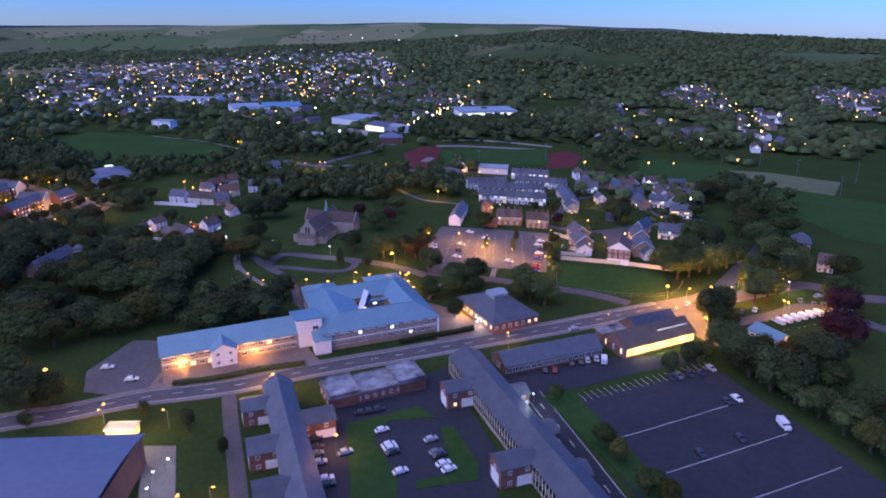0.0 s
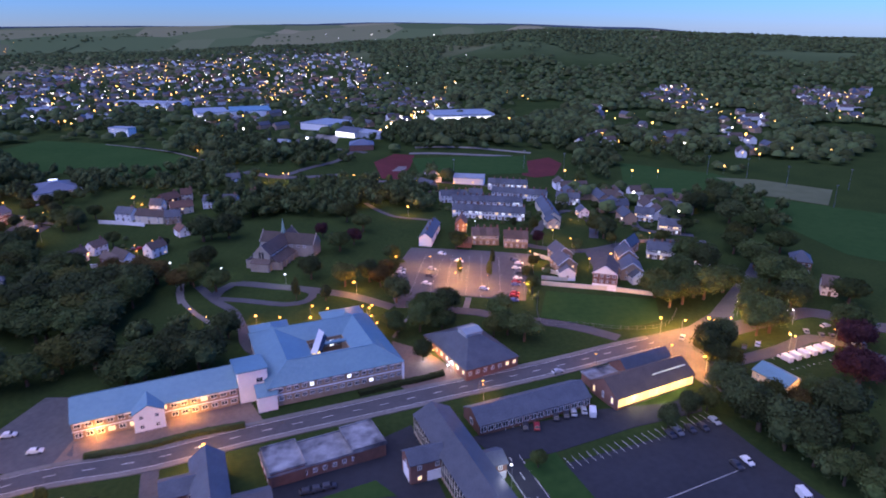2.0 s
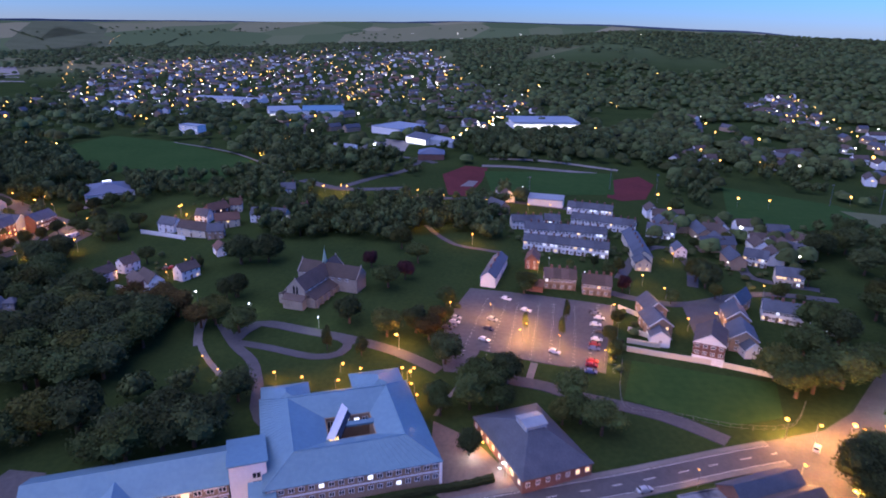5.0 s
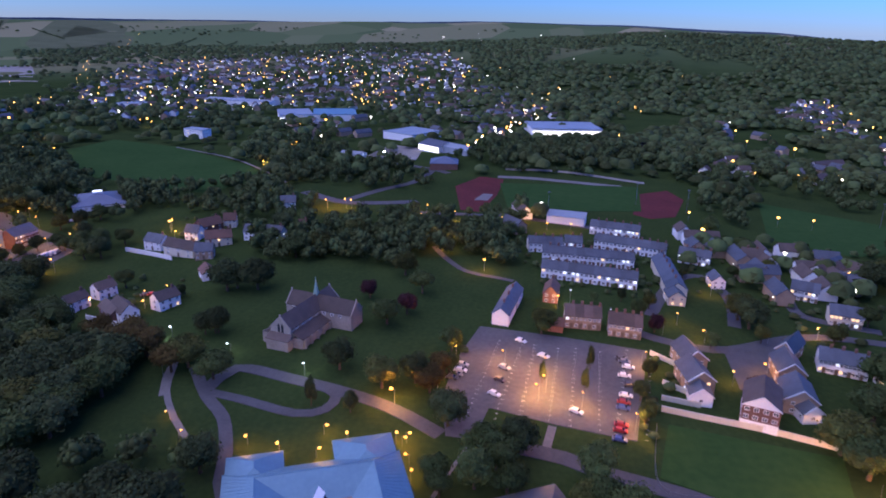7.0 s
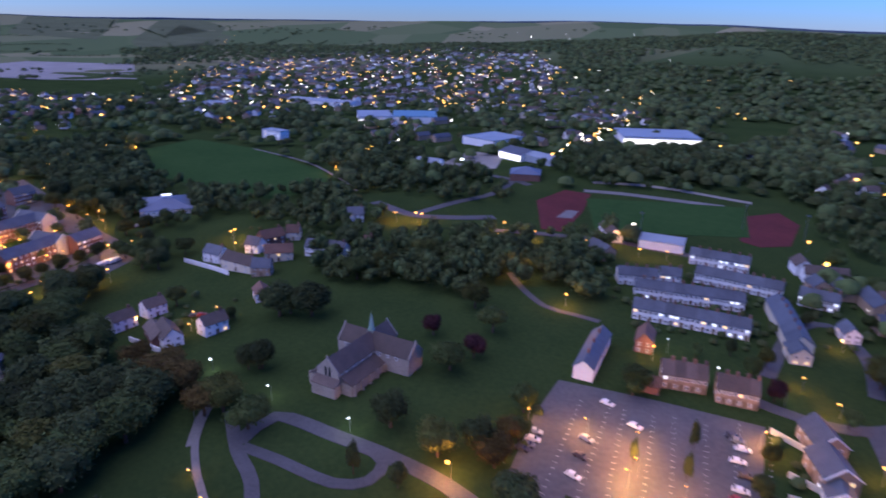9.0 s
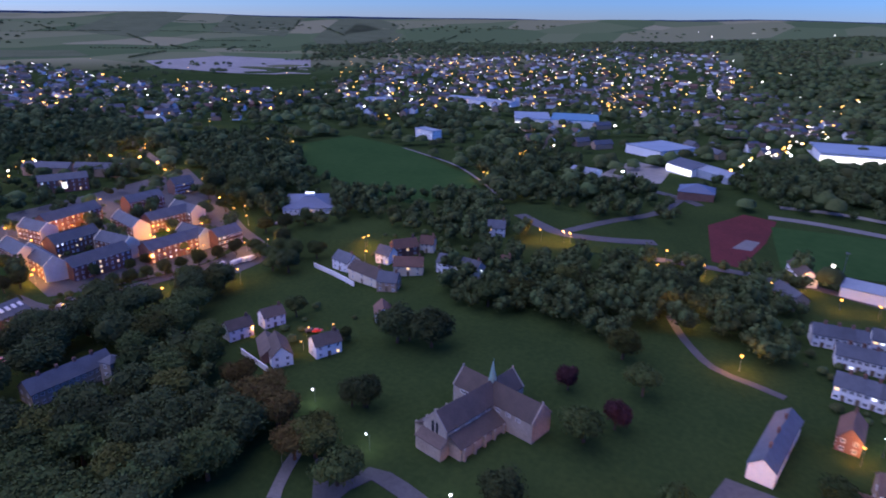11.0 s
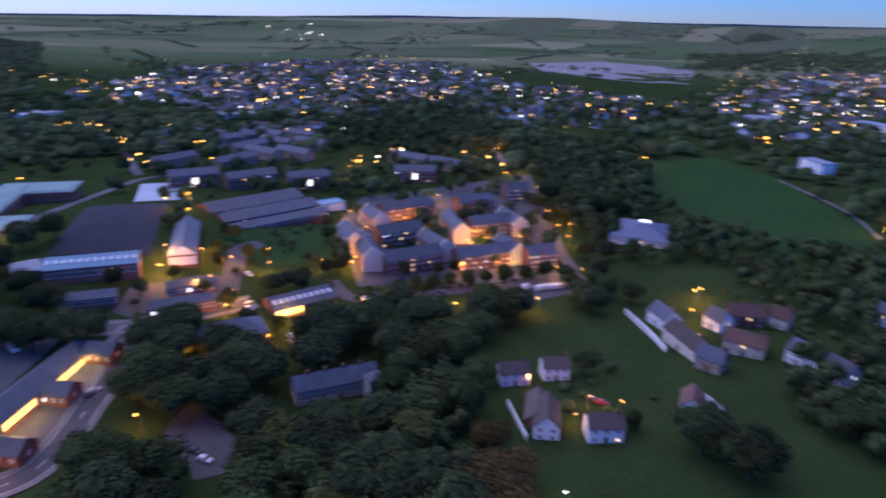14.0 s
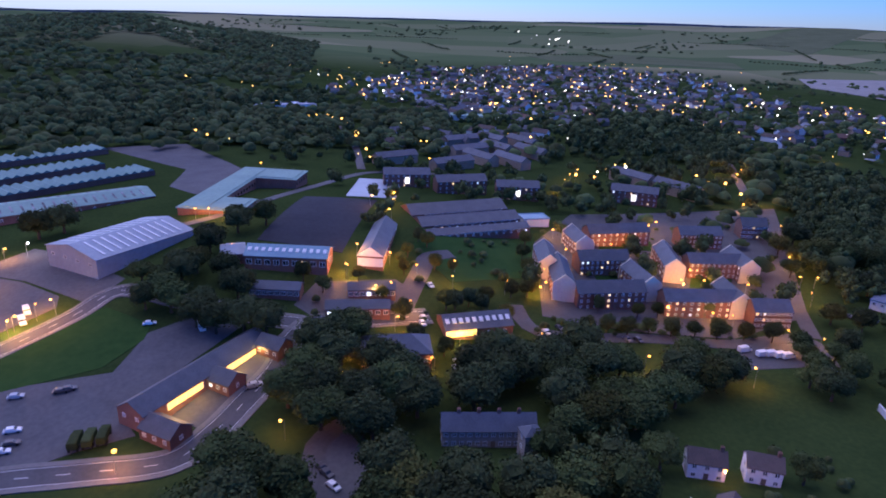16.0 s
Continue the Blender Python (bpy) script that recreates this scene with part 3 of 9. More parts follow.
def blob_templates(n=7):
    """Far crowns: an uneven dome with a few leaf clumps standing off it."""
    out = []
    for i in range(n):
        rnd = random.Random(900 + i)
        bm = bmesh.new()
        bmesh.ops.create_icosphere(bm, subdivisions=2, radius=1.0, matrix=Matrix.Translation((0, 0, 0.8)))
        bmesh.ops.delete(bm, geom=[v for v in bm.verts if v.co.z < 0.45], context='VERTS')
        for v in bm.verts:
            d = v.co - Vector((0, 0, 0.8))
            k = 1 + 0.34 * noise.noise(d * 2.1 + Vector((i * 7.0, 0, 0)))
            v.co = Vector((0, 0, 0.8)) + d * k
        for j in range(9):
            d = Vector((rnd.gauss(0, 1), rnd.gauss(0, 1), abs(rnd.gauss(0.2, 1)))).normalized()
            o, a = d * rnd.uniform(0.9, 1.12) + Vector((0, 0, 0.8)), d.orthogonal().normalized()
            c = d.cross(a)
            w = rnd.uniform(0.16, 0.3)
            bm.faces.new([bm.verts.new(o + a * w * p + c * w * q + d * rnd.uniform(-0.1, 0.1)) for p, q in ((-1, -0.6), (0.9, -0.8), (0.2, 1))])
        bmesh.ops.triangulate(bm, faces=bm.faces[:])
        bm.verts.index_update()
        out.append((np.array([tuple(q.co) for q in bm.verts]), np.array([[q.index for q in p.verts] for p in bm.faces])))
        bm.free()
    return out


def woods(name, label, spots, temps, m=None):
    """Many crowns joined into one mass. spots: x, y, radius, height factor."""
    vs, fs, k = [], [], 0
    rnd = random.Random(len(spots))
    for x, y, r, h in spots:
        v, f = temps[rnd.randrange(len(temps))]
        a = rnd.uniform(0, 6.28)
        c, s = math.cos(a), math.sin(a)
        w = np.empty_like(v)
        w[:, 0] = (v[:, 0] * c - v[:, 1] * s) * r + x
        w[:, 1] = (v[:, 0] * s + v[:, 1] * c) * r + y
        w[:, 2] = v[:, 2] * r * h + height(x, y)
        vs.append(w)
        fs.append(f + k)
        k += len(v)
    if not vs:
        return None
    V, F = np.concatenate(vs), np.concatenate(fs)
    me = bpy.data.meshes.new(name)
    me.vertices.add(len(V))
    me.vertices.foreach_set("co", V.astype(np.float32).ravel())
    me.loops.add(F.size)
    me.loops.foreach_set("vertex_index", F.astype(np.int32).ravel())
    me.polygons.add(len(F))
    me.polygons.foreach_set("loop_start", np.arange(0, F.size, 3, dtype=np.int32))
    me.polygons.foreach_set("use_smooth", [True] * len(F))
    me.update(calc_edges=True)
    me.materials.append(m or M_WOODS)
    return tagged(new(name, me), label, "woodland", kind="stuff")


def inside(x, y, poly):
    r, j = False, len(poly) - 1
    for i in range(len(poly)):
        (xi, yi), (xj, yj) = poly[i], poly[j]
        if (yi > y) != (yj > y) and x < (xj - xi) * (y - yi) / (yj - yi) + xi:
            r = not r
        j = i
    return r


def scatter(poly, gap, seed, keep=1.0):
    rnd = random.Random(seed)
    xs, ys = [p[0] for p in poly], [p[1] for p in poly]
    out, v = [], min(ys)
    while v < max(ys):
        u = min(xs)
        while u < max(xs):
            a, b = u + rnd.uniform(-0.45, 0.45) * gap, v + rnd.uniform(-0.45, 0.45) * gap
            if inside(a, b, poly) and rnd.random() < keep:
                out.append((a, b))
            u += gap
        v += gap
    return out


WOOD_T, BLOB_T = wood_templates(), blob_templates()

# ---- special buildings ----
def bands(parent, L, W, z0, z1):
    """White panels between the storeys."""
    n = max(2, int(L / 6))
    bm = bmesh.new()
    add_box(bm, 0, L / n * 0.6, -W / 2 - 0.09, -W / 2 + 0.1, 5.0, 5.9)
    me = mesh("white_panel", bm, M_WHITE)
    for i in range(n):
        part("white_panel", me, parent, "", Matrix.Translation((-L / 2 + (i + 0.12) * L / n, 0, 0)))
    bm = bmesh.new()
    add_box(bm, -L / 2, L / 2, -W / 2 - 0.06, -W / 2 + 0.1, z0 - 0.2, z0 + 0.15)
    part("white_band", mesh("white_band", bm, M_WHITE), parent)


def spot_glow(x, y, z, power, col=(1.0, 0.58, 0.16)):
    d = bpy.data.lights.new("lamp_light", 'POINT')
    d.energy, d.color, d.shadow_soft_size = power, col, 0.4
    o = new("lamp_light", d)
    o.location = (x, y, height(x, y) + z)


def area_glow(x, y, rz, L, W, power):
    for k in (-0.3, 0.0, 0.3):
        p = Matrix.Rotation(radians(rz), 3, 'Z') @ Vector((k * L, -W / 2 - 2.5, 0))
        spot_glow(x + p.x, y + p.y, 3.2, power / 3, (1.0, 0.8, 0.4))


def quad_school(x, y, rz, L, D):
    base = new("quad_school")
    tagged(base, "two-storey school round a small court, blue metal hipped roof", "school")
    base.matrix_world = pose(x, y, height(x, y), 0, 0, rz)
    a, b, he, hr = L / 2, D / 2, 6.3, 10.5
    bm = bmesh.new()
    for c in ((-a, a, -b, -b + 0.5), (-a, a, b - 0.5, b), (-a, -a + 0.5, -b + 0.5, b - 0.5), (a - 0.5, a, -b + 0.5, b - 0.5)):
        add_box(bm, *c, -3, he)
    part("wall", mesh("wall", bm, M_BUFF), base)
    o = 0.6
    ring = lambda k, z: [(-a + k, -b + k, z), (a - k, -b + k, z), (a - k, b - k, z), (-a + k, b - k, z)]
    u0, u1, v0, v1 = -5.0, 8.0, -6.5, 4.5
    r0, r1, r2 = ring(-o, he), ring(7.5, hr), [(u0, v0, 7.6), (u1, v0, 7.6), (u1, v1, 7.6), (u0, v1, 7.6)]
    for p, q in ((r0, r1), (r1, r2)):
        for k in range(4):
            bm = bmesh.new()
            slab(bm, [p[k], p[(k + 1) % 4], q[(k + 1) % 4], q[k]], 0.2)
            bmesh.ops.recalc_face_normals(bm, faces=bm.faces)
            rf = part("roof_slope", mesh("roof_slope", bm, M_BLUEROOF), base)
    # hipped corner pavilions behind
    for p0, p1, q1 in ((-a + 0.6, -a + 14.0, b + 7.0), (a - 16.0, a - 0.8, b + 8.5)):
        bm = bmesh.new()
        add_box(bm, p0, p1, b - 1, q1, -3, he)
        part("wall", mesh("wall", bm, M_BUFF), base)
        rb = roof_bm(q1 - b + 9, p1 - p0, he, hr - 1.0, "hip", 0.6)
        rb.transform(Matrix.Translation(((p0 + p1) / 2, (q1 + b - 9) / 2, 0.02)) @ Matrix.Rotation(radians(90), 4, 'Z'))
        part("pavilion_roof", mesh("pavilion_roof", rb, M_BLUEROOF), base)
    bm = bmesh.new()
    for k in range(4):
        for t in range(1, 26):
            p0, p1 = Vector(r0[k]).lerp(Vector(r0[(k + 1) % 4]), t / 26), Vector(r1[k]).lerp(Vector(r1[(k + 1) % 4]), t / 26)
            add_cyl(bm, p0 + Vector((0, 0, 0.03)), p1 + Vector((0, 0, 0.03)), 0.05, 0.05, 4)
        add_cyl(bm, r0[k], r1[k], 0.16, 0.16, 5)
        add_cyl(bm, r1[k], r1[(k + 1) % 4], 0.18, 0.18, 5)
    part("seams", mesh("seams", bm, M_BLUEROOF), rf)
    # court with its glazed stair
    bm = bmesh.new()
    add_box(bm, u0, u1, v0, v1, -1, 0.3)
    part("court", mesh("court", bm, M_DARKLOT), base, "dark paved inner court")
    bm = bmesh.new()
    for c in ((u0, u1, v0, v0 + 0.3), (u0, u1, v1 - 0.3, v1), (u0, u0 + 0.3, v0 + 0.3, v1 - 0.3), (u1 - 0.3, u1, v0 + 0.3, v1 - 0.3)):
        add_box(bm, *c, 0.3, 7.5)
    part("court_wall", mesh("court_wall", bm, M_BUFF), base, "buff court walls")
    for k in range(5):
        window_at(base, Matrix.Translation((u0 + 1.6 + k * 2.5, v1 - 0.32, 5.2)), 1.7, 2.6, 2 if k == 3 else 0)
    bm = bmesh.new()
    slab(bm, [(u0 - 0.6, v0 + 0.2, 8.3), (u0 + 1.4, v0 - 0.4, 8.0), (u0 + 6.8, v1 + 0.6, 9.4), (u0 + 5.4, v1 + 2.2, 10.3)], 0.35)
    part("stair_roof", mesh("stair_roof", bm, M_WHITE), base, "white raised stair roof")
    bm = bmesh.new()
    slab(bm, [(u0 + 1.6, v0 - 0.2, 7.9), (u0 + 3.0, v0 - 0.2, 7.7), (u0 + 7.4, v1 - 1.0, 8.4), (u0 + 6.6, v1 + 0.4, 9.0)], 0.6)
    part("stair_glazing", mesh("stair_glazing", bm, M_GLASS), base, "dark stair glazing")
    bm = bmesh.new()
    add_box(bm, u0 + 0.2, u0 + 2.6, v0 - 0.3, v0 + 0.9, 6.6, 7.9)
    part("stair_window", mesh("stair_window", bm, G_HALL), base, "yellow-lit stair window")
    bm = bmesh.new()
    add_box(bm, u0 + 3.0, u1 + 0.4, -1.2, 0.8, 7.3, 7.9)
    part("link_roof", mesh("link_roof", bm, M_BLUEROOF), base, "blue roof of the link across the court")
    bm = bmesh.new()
    add_box(bm, -a + 0.3, a - 0.4, -b - 0.14, -b + 0.1, 2.95, 3.4)
    part("white_band", mesh("white_band", bm, M_WHITE), base, "white band between the storeys")
    bm = bmesh.new()
    add_box(bm, -a - 3.6, -a + 2.2, -b - 1.6, -b + 3.0, -1, 4.6)
    part("entrance_block", mesh("entrance_block", bm, M_WHITE), base, "white rendered entrance block")
    bm = bmesh.new()
    slab(bm, [(-a - 4.0, -b - 2.0, 4.7), (-a + 2.6, -b - 2.0, 4.7), (-a + 2.6, -b + 3.4, 6.6), (-a - 4.0, -b + 3.4, 6.6)], 0.2)
    part("entrance_roof", mesh("entrance_roof", bm, M_BLUEROOF), base)
    for s in range(2):
        for side, n, span, dep in ((0, 18, L, D), (90, 12, D, L), (-90, 12, D, L), (180, 12, L, D)):
            for i in range(n):
                u = (i + 0.5) / n * span - span / 2
                window_at(base, Matrix.Rotation(radians(side), 4, 'Z') @ Matrix.Translation((u, -dep / 2 - 0.02, 1.7 + 3.1 * s)), 1.5, 1.4, 2 if rng.random() < 0.06 else 0)
    bm = bmesh.new()
    add_box(bm, -1.5, 1.5, -b - 0.12, -b + 0.1, 5.55, 6.35)
    me = mesh("white_panel", bm, M_WHITE)
    for i in range(9):
        part("white_panel", me, base, "", Matrix.Translation(((i + 0.5) / 9 * L - L / 2, 0, 0)))
    bm = bmesh.new()
    add_box(bm, a - 0.2, a + 0.5, -b - 0.4, -b + 4.0, -1, he)
    part("white_corner", mesh("white_corner", bm, M_WHITE), base, "white rendered corner")


def stair_tower(x, y, rz, L, W):
    """A tower whose single roof slope falls away from its tall white front."""
    base = new("school_tower")
    tagged(base, "white rendered stair tower with sloping blue roof", "school")
    base.matrix_world = pose(x, y, height(x, y), 0, 0, rz)
    bm = bmesh.new()
    prism(bm, -L / 2, L / 2, [(-W / 2, -3), (W / 2, -3), (W / 2, 8.2), (-W / 2, 10.6)])
    bmesh.ops.recalc_face_normals(bm, faces=bm.faces)
    part("wall", mesh("wall", bm, M_WHITE), base)
    bm = bmesh.new()
    slab(bm, [(-L / 2 - 0.5, -W / 2 - 0.6, 11.0), (L / 2 + 0.5, -W / 2 - 0.6, 11.0), (L / 2 + 0.5, W / 2 + 0.5, 8.4), (-L / 2 - 0.5, W / 2 + 0.5, 8.4)], 0.3)
    bmesh.ops.recalc_face_normals(bm, faces=bm.faces)
    part("roof", mesh("roof", bm, M_BLUEROOF), base)
    for z in (2.0, 4.6, 7.0):
        window_at(base, Matrix.Translation((L * 0.22, -W / 2 - 0.02, z)), 2.2, 1.8, 0)


def hipped_hall(x, y, rz, L, D):
    base = bld("community_hall", "brick hall with a broad dark hipped roof and pale rooflight", "hall", x, y, rz, L, D, 3.6, 10.0, kind="hip", wall=M_BRICK, roof=M_SLATE,
               st=1, nl=7, ns=8, lit=0.45, cool=0.2, ww=1.3, wh=1.5)
    bm = bmesh.new()
    add_box(bm, -3.2, 3.2, -3.0, 3.0, 8.3, 9.9)
    slab(bm, [(-3.5, -3.3, 9.9), (3.5, -3.3, 9.9), (3.5, 0, 10.8), (-3.5, 0, 10.8)], 0.15)
    slab(bm, [(-3.5, 3.3, 9.9), (3.5, 3.3, 9.9), (3.5, 0, 10.8), (-3.5, 0, 10.8)], 0.15)
    bmesh.ops.recalc_face_normals(bm, faces=bm.faces)
    part("rooflight", mesh("rooflight", bm, M_GREYROOF), base, "pale glazed ridge rooflight")


def gallery(parent, L, W):
    """Glazed gallery along one side: pale posts and rails before lit landings."""
    for side in (1, -1):
        bm = bmesh.new()
        n = int(L / 1.7)
        y = side * (W / 2 + 0.05)
        for i in range(n + 1):
            u = -L / 2 + L * i / n
            add_box(bm, u - 0.09, u + 0.09, y - 0.12, y + 0.12, 0, 6.3)
        for z in (0.9, 3.1, 4.0):
            add_box(bm, -L / 2, L / 2, y - 0.08, y + 0.08, z, z + 0.12)
        g = part("gallery", mesh("gallery", bm, M_CREAM), parent, "cream gallery posts")
        bm = bmesh.new()
        add_box(bm, -L / 2 + 0.2, L / 2 - 0.2, y - 0.06, y + 0.04, 1.0, 6.1)
        part("glazing", mesh("glazing", bm, M_GLASS), g)


def big_hall(x, y, rz):
    base = new("sports_hall")
    tagged(base, "large hall with a shallow curved blue-grey roof", "hall")
    base.matrix_world = pose(x, y, height(x, y), 0, 0, rz)
    L, W = 70.0, 44.0
    bm = bmesh.new()
    add_box(bm, -L / 2, L / 2, -W / 2, W / 2, -3, 9.0)
    part("wall", mesh("wall", bm, M_BRICK), base)
    bm = bmesh.new()
    up = [((-1 + i / 7) * (W / 2 + 0.6), 9.0 + 2.2 * (1 - (-1 + i / 7) ** 2)) for i in range(15)]
    prism(bm, -L / 2 - 0.6, L / 2 + 0.6, up + [(q, z - 0.3) for q, z in up[::-1]])
    bmesh.ops.recalc_face_normals(bm, faces=bm.faces)
    part("roof", mesh("roof", bm, M_HALLROOF), base)
    for i in range(12):
        window_at(base, Matrix.Rotation(radians(180), 4, 'Z') @ Matrix.Translation((-L / 2 + 3 + i * 5.6, -W / 2 - 0.02, 5)), 2.4, 1.6, 0)
    p = base.matrix_world @ Vector((L / 2 - 12, W / 2 + 5, 0))
    spot_glow(p.x, p.y, 5, 5000, (1.0, 0.75, 0.3))
    bm = bmesh.new()
    add_box(bm, L / 2 - 18, L / 2 - 6, W / 2 + 0.02, W / 2 + 0.3, 0.5, 4.5)
    part("entrance_glazing", mesh("entrance_glazing", bm, G_HALL), base, "brightly lit entrance glazing")


def church(x, y, rz, near, far, left, right):
    base = new("church")
    tagged(base, "cruciform stone church with brown tiled roofs and a slim spire", "church")
    base.matrix_world = pose(x, y, height(x, y), 0, 0, rz)

    def arm(nm, x0, x1, y0, y1, he, hr, along):
        cx, cy, L, W = (x0 + x1) / 2, (y0 + y1) / 2, x1 - x0, y1 - y0
        m = Matrix.Translation((cx, cy, 0))
        if along == "y":
            m = m @ Matrix.Rotation(radians(90), 4, 'Z')
            L, W = W, L
        w = part("wall", mesh("wall", walls_bm(L, W, he, hr, "gable"), M_STONE), base, "", m)
        part("roof", mesh("roof", roof_bm(L, W, he, hr, "gable", 0.15), M_BROWN), base, "", m)
        for s in (-1, 1):
            bm = bmesh.new()
            for q in (-1, 1):
                add_cyl(bm, (s * L / 2, q * (W / 2 + 0.2), he - 0.2), (s * L / 2, 0, hr + 0.1), 0.28, 0.28, 4)
            add_box(bm, s * L / 2 - 0.2, s * L / 2 + 0.2, -0.2, 0.2, hr, hr + 0.9)
            part("coping", mesh("coping", bm, M_STONE), w, "pale stone gable coping")
        return m, L, W

    hw = 4.2
    arms = [arm("nave", -near, far, -hw, hw, 6.6, 10.8, "x"), arm("transept", -hw, hw, -right, left, 6.6, 10.7, "y")]
    # lean-to aisles along the nave
    for s in (1, -1):
        bm = bmesh.new()
        add_box(bm, -near + 1, -hw, *sorted((s * hw, s * (hw + 4.2))), -2, 3.0)
        part("aisle_wall", mesh("aisle_wall", bm, M_STONE), base)
        bm = bmesh.new()
        slab(bm, [(-near + 0.8, s * (hw + 4.5), 3.0), (-hw, s * (hw + 4.5), 3.0), (-hw, s * hw, 5.2), (-near + 0.8, s * hw, 5.2)], 0.2)
        bmesh.ops.recalc_face_normals(bm, faces=bm.faces)
        part("aisle_roof", mesh("aisle_roof", bm, M_BROWN), base)
        for i in range(4):
            window_at(base, Matrix.Rotation(0 if s < 0 else math.pi, 4, 'Z') @ Matrix.Translation((-s * -1 * 0 + (-(near - 4) + i * 4.2) * (1 if s < 0 else -1), -hw - 0.03, 5.9)), 1.6, 0.9, 0)
    for s in (1, -1):
        for i in range(3):
            d = (left if s > 0 else right) - 3
            for q in (0, 180):
                window_at(base, Matrix.Translation((0, s * (hw + (i + 0.5) * (d - hw) / 3), 0)) @ Matrix.Rotation(radians(90 + q), 4, 'Z') @ Matrix.Translation((0, -hw - 0.03, 5.5)), 1.5, 1.2, 0)
    # west porch, lancets
    bm = bmesh.new()
    add_box(bm, -near - 2.6, -near, -hw - 0.4, hw + 0.4, -2, 3.0)
    part("porch", mesh("porch", bm, M_STONE), base)
    bm = bmesh.new()
    slab(bm, [(-near - 2.9, -hw - 0.7, 3.0), (-near - 2.9, hw + 0.7, 3.0), (-near, hw + 0.7, 4.6), (-near, -hw - 0.7, 4.6)], 0.2)
    bmesh.ops.recalc_face_normals(bm, faces=bm.faces)
    part("porch_roof", mesh("porch_roof", bm, M_BROWN), base)
    for u in (-0.75, 0.75):
        bm = bmesh.new()
        p = [(-0.45, 0), (0.45, 0), (0.45, 2.6), (0.0, 3.5), (-0.45, 2.6)]
        a = [bm.verts.new((-near - 0.06, u + q, 4.7 + z)) for q, z in p]
        b = [bm.verts.new((-near + 0.1, u + q, 4.7 + z)) for q, z in p]
        bm.faces.new(a)
        for i in range(5):
            bm.faces.new((a[i], b[i], b[(i + 1) % 5], a[(i + 1) % 5]))
        bmesh.ops.recalc_face_normals(bm, faces=bm.faces)
        part("lancet", mesh("lancet", bm, M_GLASS), base)
    for s in (-1, 1):
        for i in range(5):
            bm = bmesh.new()
            u = -near + 2 + i * (near - hw - 3) / 4
            add_box(bm, u - 0.35, u + 0.35, *sorted((s * (hw + 4.2), s * (hw + 5.1))), -2, 2.9)
            part("buttress", mesh("buttress", bm, M_STONE), base)
    bm = bmesh.new()
    add_box(bm, -0.8, 0.8, -0.8, 0.8, 9.8, 11.6)
    add_cyl(bm, (0, 0, 11.6), (0, 0, 17.0), 1.0, 0.06, 8)
    add_cyl(bm, (0, 0, 17.0), (0, 0, 17.8), 0.05, 0.05, 5)
    part("spire", mesh("spire", bm, M_GREENROOF), base, "slim pale lead spire")


def wall_run(pts, h, label):
    bm = bmesh.new()
    ribbon_bm(bm, spline(pts, 4.0), 0.3, h, h + 1.0)
    ribbon_bm(bm, spline(pts, 4.0), 0.42, h + 0.08, 0.1)
    bmesh.ops.recalc_face_normals(bm, faces=bm.faces)
    m = M_WHITE if "white" in label else M_CREAM
    return tagged(new("garden_wall", mesh("garden_wall", bm, m)), label, "wall")


def long_shed(x, y, rz, L, W):
    base = new("depot_shed")
    tagged(base, "long depot shed with a pale green saw-tooth roof", "shed", "depot sheds")
    base.matrix_world = pose(x, y, height(x, y), 0, 0, rz)
    FOOT.append((x, y, rz, L, W))
    bm = bmesh.new()
    add_box(bm, -L / 2, L / 2, -W / 2, W / 2, -4, 3.8)
    part("wall", mesh("wall", bm, M_BRICK), base)
    n = max(6, int(L / 5.5))
    for i in range(n):
        a, b = -L / 2 + L * i / n, -L / 2 + L * (i + 1) / n
        bm = bmesh.new()
        c = (a + b) / 2
        for p, q in ((a, c), (b, c)):
            slab(bm, [(p, -W / 2 - 0.3, 3.8), (p, W / 2 + 0.3, 3.8), (q, W / 2 + 0.3, 5.3), (q, -W / 2 - 0.3, 5.3)], 0.15)
        for s in (-1, 1):
            bm.faces.new([bm.verts.new(v) for v in ((a, s * W / 2, 3.7), (b, s * W / 2, 3.7), (c, s * W / 2, 5.2))])
        bmesh.ops.recalc_face_normals(bm, faces=bm.faces)
        part("roof_bay", mesh("roof_bay", bm, M_GREENROOF), base)


def court_hall(x, y, rz):
    """Low ranges round an open court, all under one pale green roof."""
    base = new("court_hall")
    tagged(base, "low brick hall round an open court with pale green flat roof", "hall")
    base.matrix_world = pose(x, y, height(x - 40, y + 20), 0, 0, rz)
    FOOT.append((x - 38.5, y + 28.5, rz, 90.0, 38.0))
    for i, (a, b, c, d) in enumerate(((0, 89, -15, 0), (0, 22, -31, -15), (66, 89, -38, -15))):
        bm = bmesh.new()
        add_box(bm, a, b, c, d, -8, 4.6)
        part("wall", mesh("wall", bm, M_BRICK), base)
        bm = bmesh.new()
        e = 0.0 if i else 0.6
        add_box(bm, a - 0.6, b + 0.6, c - 0.6 * (i > 0), d + e, 4.6, 5.0)
        add_box(bm, a + 1.5, b - 1.5, c + 1.5, d - 1.5, 5.0, 5.35)
        part("roof", mesh("roof", bm, M_GREENROOF), base, "pale green felted roof")
        bm = bmesh.new()
        add_box(bm, -0.9, 0.9, -0.08, 0.1, 1.2, 2.8)
        me = mesh("window", bm, M_GLASS)
        n = int((b - a) / 4)
        for k in range(n):
            part("window", me, base, "", Matrix.Translation((a + (k + 0.5) * (b - a) / n, c - 0.03, 0)))


